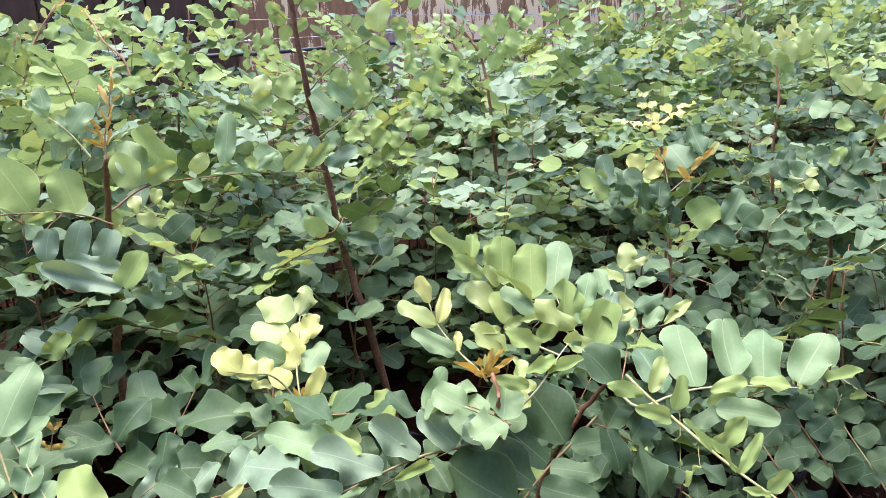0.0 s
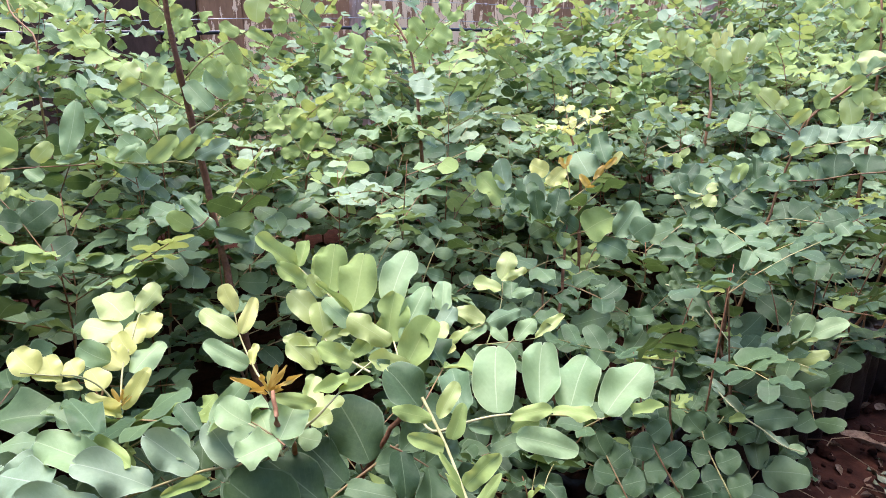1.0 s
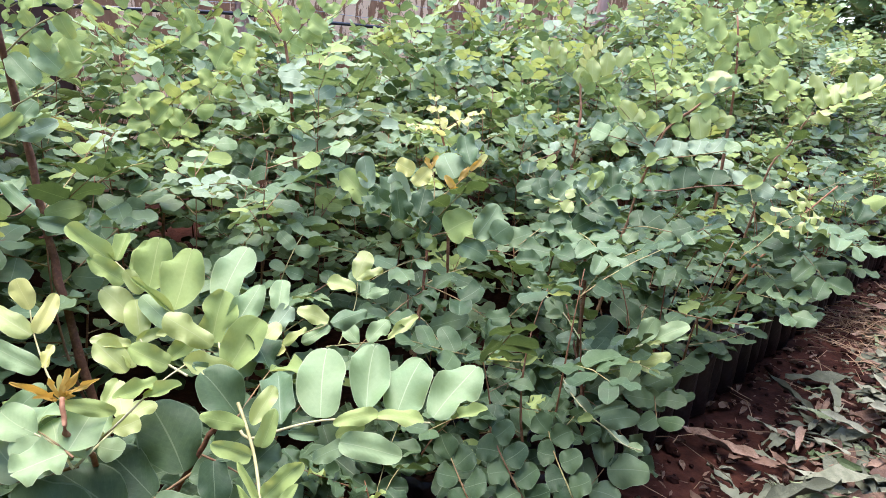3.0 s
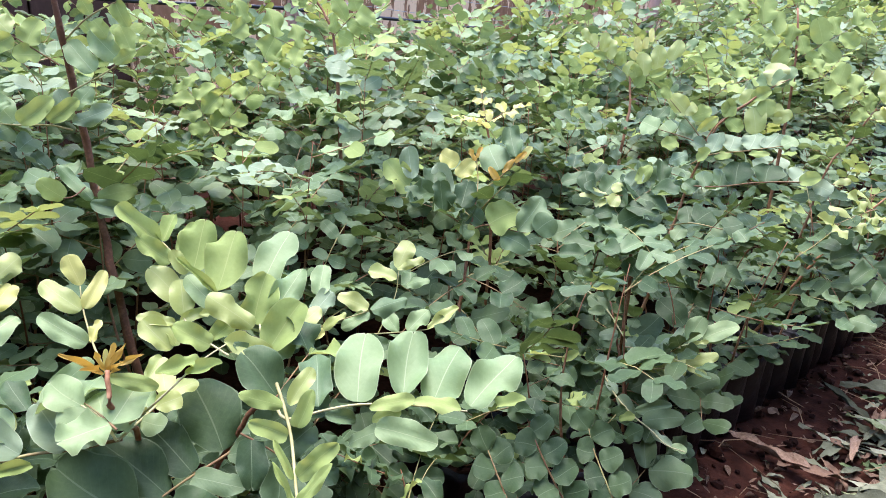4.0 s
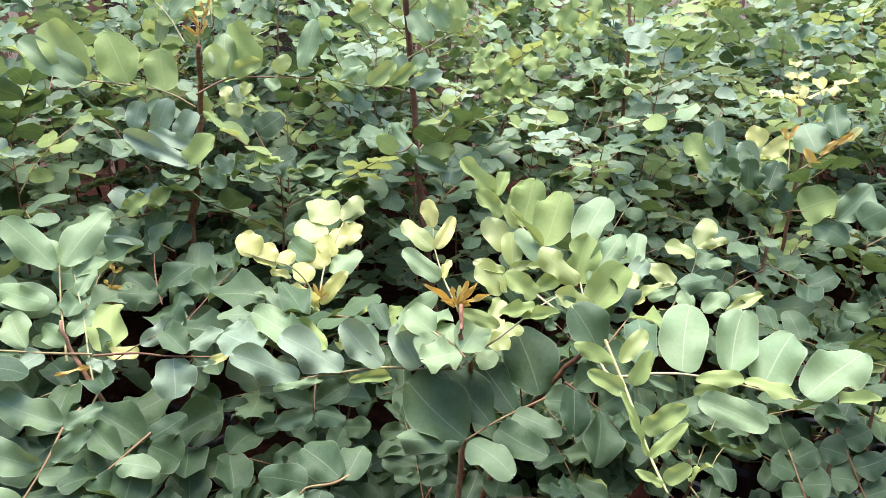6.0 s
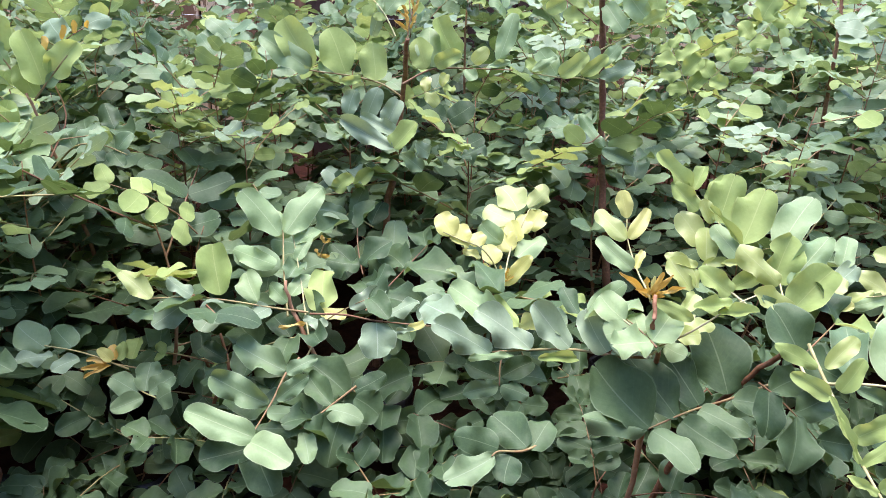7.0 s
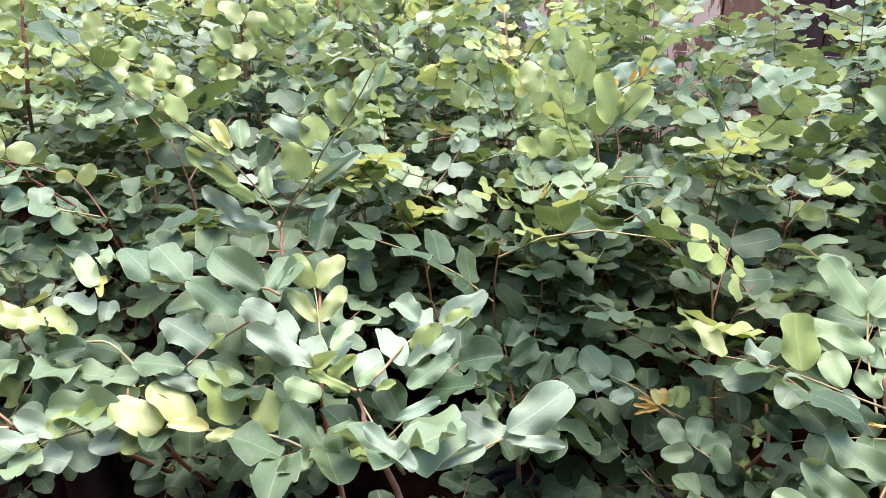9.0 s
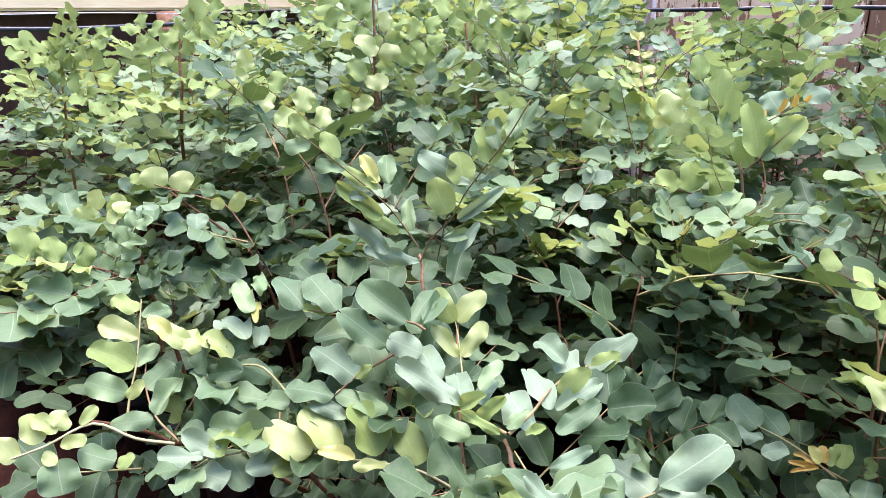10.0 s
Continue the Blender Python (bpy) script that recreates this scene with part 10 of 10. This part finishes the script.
def block(bm, u0, u1, v0, v1, z0, z1, rough=0.0, rng=None, bevel=0.0):
    """A box in the bed's directions, its corners worn a little."""
    vs = [bm.verts.new(on_bed(u, v, z) + (Vector((rng.uniform(-1, 1), rng.uniform(-1, 1), rng.uniform(-1, 1))) * rough if rng else Vector())) for z in (z0, z1) for v in (v0, v1) for u in (u0, u1)]
    fs = [bm.faces.new([vs[i] for i in q]) for q in ((0, 1, 3, 2), (4, 6, 7, 5), (0, 4, 5, 1), (2, 3, 7, 6), (0, 2, 6, 4), (1, 5, 7, 3))]
    if bevel:
        bmesh.ops.bevel(bm, geom=list({e for f in fs for e in f.edges}), offset=bevel, segments=2, affect="EDGES")
    return bm


back_rng = random.Random(31)


def flat_part(name, bm, mat, parent, label=""):
    ob = part(name, bm, mat, parent, label)
    ob.data.polygons.foreach_set("use_smooth", [False] * len(ob.data.polygons))
    return ob


wall = tagged(new("wall_back"), "weathered brown board wall with flaking pale paint behind the wire fence", "wall", kind="structure")
u = -1.62
while u < 10:
    w = back_rng.uniform(0.17, 0.3)
    dark = -0.35 < u < 1.35
    bm = block(bmesh.new(), u, u + w - back_rng.uniform(0.003, 0.012), 3.58 + back_rng.uniform(-0.015, 0.015), 3.62, -0.05, 1.9 + back_rng.uniform(-0.05, 0.05), 0.006, back_rng, 0.004)
    flat_part("board", bm, DARK_BOARD if dark else BOARD, wall)
    u += w
bm = block(bmesh.new(), -1.6, 10, 3.66, 3.72, 0.62, 0.72)
block(bm, -1.6, 10, 3.66, 3.72, 1.55, 1.65)
block(bm, -1.6, 10, 3.73, 3.75, -0.05, 1.85)
flat_part("rail", bm, DARK_BOARD, wall)

# a cream ledge runs along the back and turns the corner at the bed's end
low_wall = tagged(new("wall_left"), "pink plastered low wall under a cream ledge at the bed's end", "wall", kind="structure")
flat_part("plaster", block(bmesh.new(), -3.75, -1.66, 4.0, 4.2, -0.05, 1.095), PINK, low_wall)
flat_part("plaster", block(bmesh.new(), -3.95, -3.75, -1.0, 4.2, -0.05, 1.095), DARK_BOARD, low_wall)
flat_part("ledge", block(bmesh.new(), -3.6, -1.68, 3.88, 4.3, 1.10, 1.40, 0.005, back_rng, 0.012), CREAM, low_wall, "cream-painted ledge")
flat_part("ledge", block(bmesh.new(), -4.0, -3.605, -1.0, 4.3, 1.10, 1.40, 0.005, back_rng, 0.012), CREAM, low_wall, "cream-painted ledge")
flat_part("upper_wall", block(bmesh.new(), -4.0, -1.68, 4.2, 4.3, 1.40, 2.4), PINK, low_wall)
flat_part("upper_wall", block(bmesh.new(), -4.0, -3.85, -1.0, 4.19, 1.40, 2.4), PINK, low_wall)


def fence_post(u, v, lean):
    thing = new("fence_post")
    thing.location = on_bed(u, v)
    bm = bmesh.new()
    line = [Vector((lean * z + 0.004 * math.sin(9 * z), 0.003 * math.cos(7 * z), z)) for z in (-0.1, 0.2, 0.5, 0.8, 1.05, 1.3, 1.5, 1.6)]
    tube(bm, line, [0.06, 0.058, 0.055, 0.057, 0.053, 0.054, 0.05, 0.042], 9)
    for w in bm.verts:
        w.co += w.co.xyz.normalized() * 0.006 * noise.noise(w.co * 14)
    part("post", bm, POST, thing)
    return tagged(thing, "rough weathered wooden fence post with peeling grey-pink surface", "fence post", "posts of the wire fence")


for u, v in ((-3.22, 0.2), (-3.22, 3.18), (-1.31, 3.22), (2.2, 3.22), (5.7, 3.22), (9.2, 3.22)):
    fence_post(u, v, back_rng.uniform(-0.03, 0.03))


def wire_line(name, z, sag, radius, mat, label, category, v=3.15, barbs=True):
    bm = bmesh.new()
    stops = [(-3.2, 0.2), (-3.2, v), (-1.31, v), (2.2, v), (5.7, v), (9.2, v)]
    pts = []
    for (u0, v0), (u1, v1) in zip(stops, stops[1:]):
        for i in range(24):
            k = i / 24
            pts.append(on_bed(u0 + (u1 - u0) * k, v0 + (v1 - v0) * k + 0.006 * math.sin(40 * k), z - sag * 4 * k * (1 - k) + 0.004 * math.sin(k * 17 + z * 40)))
    tube(bm, pts, [radius] * len(pts), 6)
    if barbs:
        for p in pts[2::4]:
            for s in (-1, 1):
                tube(bm, [p - Vector((0.004 * s, 0, 0.008)), p + Vector((0.004 * s, 0.003, 0.008))], [0.0011, 0.0007], 4)
    thing = new(name)
    part("strand", bm, mat, thing)
    return tagged(thing, label, category, "strands of the fence")


for z, sag in ((1.20, 0.02), (1.105, 0.025), (0.80, 0.03)):
    wire_line("fence_wire", z, sag, 0.0017, WIRE, "thin galvanised barbed wire stretched between fence posts", "fence wire")
wire_line("irrigation_pipe", 1.05, 0.025, 0.011, PIPE, "black plastic irrigation pipe tied along the wire fence", "pipe", 3.14, False)

shrub_plans = [(on_bed(back_rng.uniform(-3.5, -3.3), back_rng.uniform(0.3, 3.6)), back_rng.uniform(0.75, 1.0), back_rng.uniform(0, 6)) for _ in range(16)]
shrub_plans += [(on_bed(back_rng.uniform(-3.1, -1.9), back_rng.uniform(3.45, 3.8)), back_rng.uniform(0.85, 1.1), back_rng.uniform(0, 6)) for _ in range(12)]
tagged(new("hedge", row_of_rest(shrub_plans)), "dark leafy hedge plants in shade below the cream ledge", "hedge", kind="stuff")


def old_trunk():
    thing = new("tree_trunk")
    thing.location = on_bed(-3.42, 2.05)
    bm = bmesh.new()
    line = [Vector((0.03 * math.sin(3 * z), 0.02 * math.cos(2 * z), z)) for z in (-0.1, 0.1, 0.3, 0.5, 0.7, 0.9, 1.09)]
    tube(bm, line, [0.12, 0.085, 0.07, 0.066, 0.064, 0.06, 0.055], 14)
    for w in bm.verts:
        w.co += Vector((w.co.x, w.co.y, 0)).normalized() * 0.012 * noise.noise(w.co * 11)
    part("trunk", bm, BARK, thing)
    return tagged(thing, "dark brown tree trunk beside the wire fence", "tree trunk")


old_trunk()

# ---- litter on the path ----
litter_rng = random.Random(8)
GREY_LEAF = material("withered_grey_green_leaf", [(0.068, 0.078, 0.045), (0.13, 0.145, 0.086), (0.225, 0.238, 0.155)], 14, 0.85, 0.5, 60, spread=0.6)
TAN_LEAF = material("dry_tan_leaf", [(0.08, 0.048, 0.028), (0.16, 0.102, 0.062), (0.28, 0.195, 0.128)], 30, 0.85, 0.8, 70, spread=0.5)
GREEN_LEAF = material("fallen_green_leaf", [(0.065, 0.10, 0.035), (0.11, 0.155, 0.06), (0.17, 0.21, 0.10)], 24, 0.6, 0.5, 60, spread=0.4)
STRAW = material("dry_straw", [(0.13, 0.085, 0.045), (0.24, 0.165, 0.09), (0.36, 0.26, 0.15)], 12, 0.85, 0.0)


def withered(rng, width, curl, wrinkle, teeth=0.0):
    """A long fallen leaf: rolled edges, wrinkled blade, raised midrib, toothed rim."""
    rows, cols = 12, 5
    pts, faces, uvs = [], [], []
    ph = rng.uniform(0, 6)
    bend = rng.uniform(-0.25, 0.3)
    for i in range(rows):
        s = i / (rows - 1)
        half = width * max(0.02, math.sin(math.pi * s ** 0.8)) ** 0.8 * (1 + teeth * (i % 2))
        for j in range(cols):
            t = 2 * j / (cols - 1) - 1
            roll = curl * t
            x = half * math.sin(roll) / max(0.3, abs(curl)) if abs(curl) > 0.3 else half * t
            z = half * (1 - math.cos(roll)) * 0.9 + wrinkle * math.sin(11 * s + ph + 2 * t) * abs(t) + wrinkle * 0.5 * math.sin(23 * s - 3 * t) + 0.02
            pts.append((x + bend * s * s * 0.5, s, z + 0.06 * math.sin(2.5 * s + ph)))
            uvs.append(((t + 1) / 2, s))
    for i in range(rows - 1):
        for j in range(cols - 1):
            a = i * cols + j
            faces.append((a, a + 1, a + cols + 1, a + cols))
    return np.array(pts), faces, uvs


BIG = [(mesh_of("leaf_blade", *withered(litter_rng, litter_rng.uniform(0.07, 0.16), litter_rng.choice((0.3, 0.6, 1.0, 1.3)), litter_rng.uniform(0.02, 0.05), 0.07), [mat])) for mat in (GREY_LEAF, GREY_LEAF, GREY_LEAF, GREY_LEAF, TAN_LEAF, TAN_LEAF, GREEN_LEAF) for _ in range(4)]
SMALL = [(mesh_of("dry_leaf", *withered(litter_rng, litter_rng.uniform(0.2, 0.3), litter_rng.choice((0.5, 1.2, 1.8)), 0.03), [mat])) for mat in (TAN_LEAF, TAN_LEAF, GREY_LEAF) for _ in range(3)]


def fallen(name, data, u, v, z, length, label, category, group, tilt=0.25):
    ob = new(name, data)
    turn = Euler((litter_rng.uniform(-tilt, tilt), litter_rng.uniform(-tilt, tilt), litter_rng.uniform(0, 6.3)))
    ob.matrix_world = Matrix.LocRotScale(on_bed(u, v, z), turn, (length, length, length))
    return tagged(ob, label, category, group)


LABELS = {"withered_grey_green_leaf": "withered grey-green long leaf lying in a heap on the path", "dry_tan_leaf": "dry tan curled leaf lying on red soil", "fallen_green_leaf": "fallen yellow-green leaf lying on the litter heap"}
for i in range(230):
    k = litter_rng.random()
    u, v = 1.72 + 2.0 * k, litter_rng.gauss(0.0, 0.14)
    if v > 0.22:
        v = 0.2 - abs(litter_rng.gauss(0, 0.2))
    data = litter_rng.choice(BIG)
    fallen("fallen_leaf", data, u, v, 0.004 + 0.05 * litter_rng.random() * math.exp(-((v - 0.05) / 0.15) ** 2), litter_rng.uniform(0.09, 0.24), LABELS[data.materials[0].name], "leaf", "leaves heaped on the path")
for i in range(280):
    data = litter_rng.choice(SMALL)
    fallen("dry_leaf", data, litter_rng.uniform(1.0, 4.2), litter_rng.uniform(0.0, 0.46), 0.004, litter_rng.uniform(0.015, 0.05), LABELS[data.materials[0].name], "leaf", "small dry leaves on the soil", 0.4)


def heap_mesh():
    """The matted leaves under and beyond the heap's loose ones, joined."""
    mats = [GREY_LEAF, TAN_LEAF, GREEN_LEAF]
    pts, faces, uvs, slots, count = [], [], [], [], 0
    for i in range(1100):
        crumb = i >= 520
        slot = 1 if crumb else litter_rng.choice((0, 0, 0, 0, 1, 1, 2))
        g, f, w = withered(litter_rng, litter_rng.uniform(0.05, 0.15), litter_rng.choice((0.3, 0.7, 1.2)), litter_rng.uniform(0.02, 0.06), 0.07)
        length = litter_rng.uniform(0.01, 0.035) if crumb else litter_rng.uniform(0.04, 0.16)
        spot = (litter_rng.uniform(1.0, 4.2), litter_rng.uniform(-0.2, 0.46)) if crumb else (litter_rng.uniform(1.6, 4.2), 0.22 - abs(litter_rng.gauss(0, 0.3)))
        turn = np.array(Euler((litter_rng.uniform(-0.2, 0.2), litter_rng.uniform(-0.3, 0.3), litter_rng.uniform(0, 6.3))).to_matrix()) * length
        pts.append(g @ turn.T + np.array(on_bed(*spot, litter_rng.uniform(0.003, 0.02))))
        faces += [tuple(i + count for i in q) for q in f]
        uvs += w
        slots += [slot] * len(f)
        count += len(g)
    return mesh_of("leaf_litter", np.concatenate(pts), faces, uvs, mats, slots)


tagged(new("leaf_litter", heap_mesh()), "matted withered grey-green and tan leaves on red soil", "leaf litter", kind="stuff")


def straw_mesh():
    bm = bmesh.new()
    for i in range(250):
        u, v = litter_rng.gauss(3.2, 0.2), litter_rng.gauss(0.27, 0.07)
        if i > 190:
            u, v = litter_rng.uniform(1.2, 4), litter_rng.uniform(-0.3, 0.44)
        a, n = litter_rng.uniform(0, 6.3), litter_rng.uniform(0.05, 0.2)
        p = on_bed(u, v, 0.012 + litter_rng.uniform(0, 0.03))
        d = Vector((math.cos(a), math.sin(a), 0)) * n
        mid = Vector((litter_rng.gauss(0, 0.015), litter_rng.gauss(0, 0.015), litter_rng.uniform(0, 0.012)))
        tube(bm, [p, p + d * 0.5 + mid, p + d], [0.0013, 0.0016, 0.0008], 3, False)
    return bm


data = bpy.data.meshes.new("straw")
bm = straw_mesh()
bm.to_mesh(data)
bm.free()
data.materials.append(STRAW)
tagged(new("straw", data), "scattered dry brown straw and twigs on red soil", "straw", kind="stuff")


def clods():
    bm = bmesh.new()
    for _ in range(1500):
        u, v = litter_rng.uniform(0.9, 4.5), litter_rng.uniform(-0.6, 0.48)
        r = abs(litter_rng.gauss(0, 0.007)) + 0.003
        m = Matrix.Translation(on_bed(u, v, r * 0.3)) @ Matrix.Rotation(litter_rng.uniform(0, 6), 4, "Z") @ Matrix.Diagonal((r, r * litter_rng.uniform(0.6, 1), r * 0.7, 1))
        made = bmesh.ops.create_icosphere(bm, subdivisions=1, radius=1, matrix=m)
        for w in made["verts"]:
            w.co += Vector((litter_rng.gauss(0, r * 0.15), litter_rng.gauss(0, r * 0.15), 0))
    return bm


data = bpy.data.meshes.new("soil_clods")
bm = clods()
bm.to_mesh(data)
bm.free()
data.materials.append(SOIL)
tagged(new("soil_clods", data), "small crumbled clods of red soil", "soil", kind="stuff")

# an unseen wall, added across the path to keep low sky light off the bed's front
across = tagged(new("unseen_wall_front"), "unseen plain wall added across the path to block low sky light", "wall", kind="structure")
flat_part("plaster", block(bmesh.new(), -7.0, 10.0, -2.1, -1.9, -0.05, 2.9), DARK_BOARD, across)
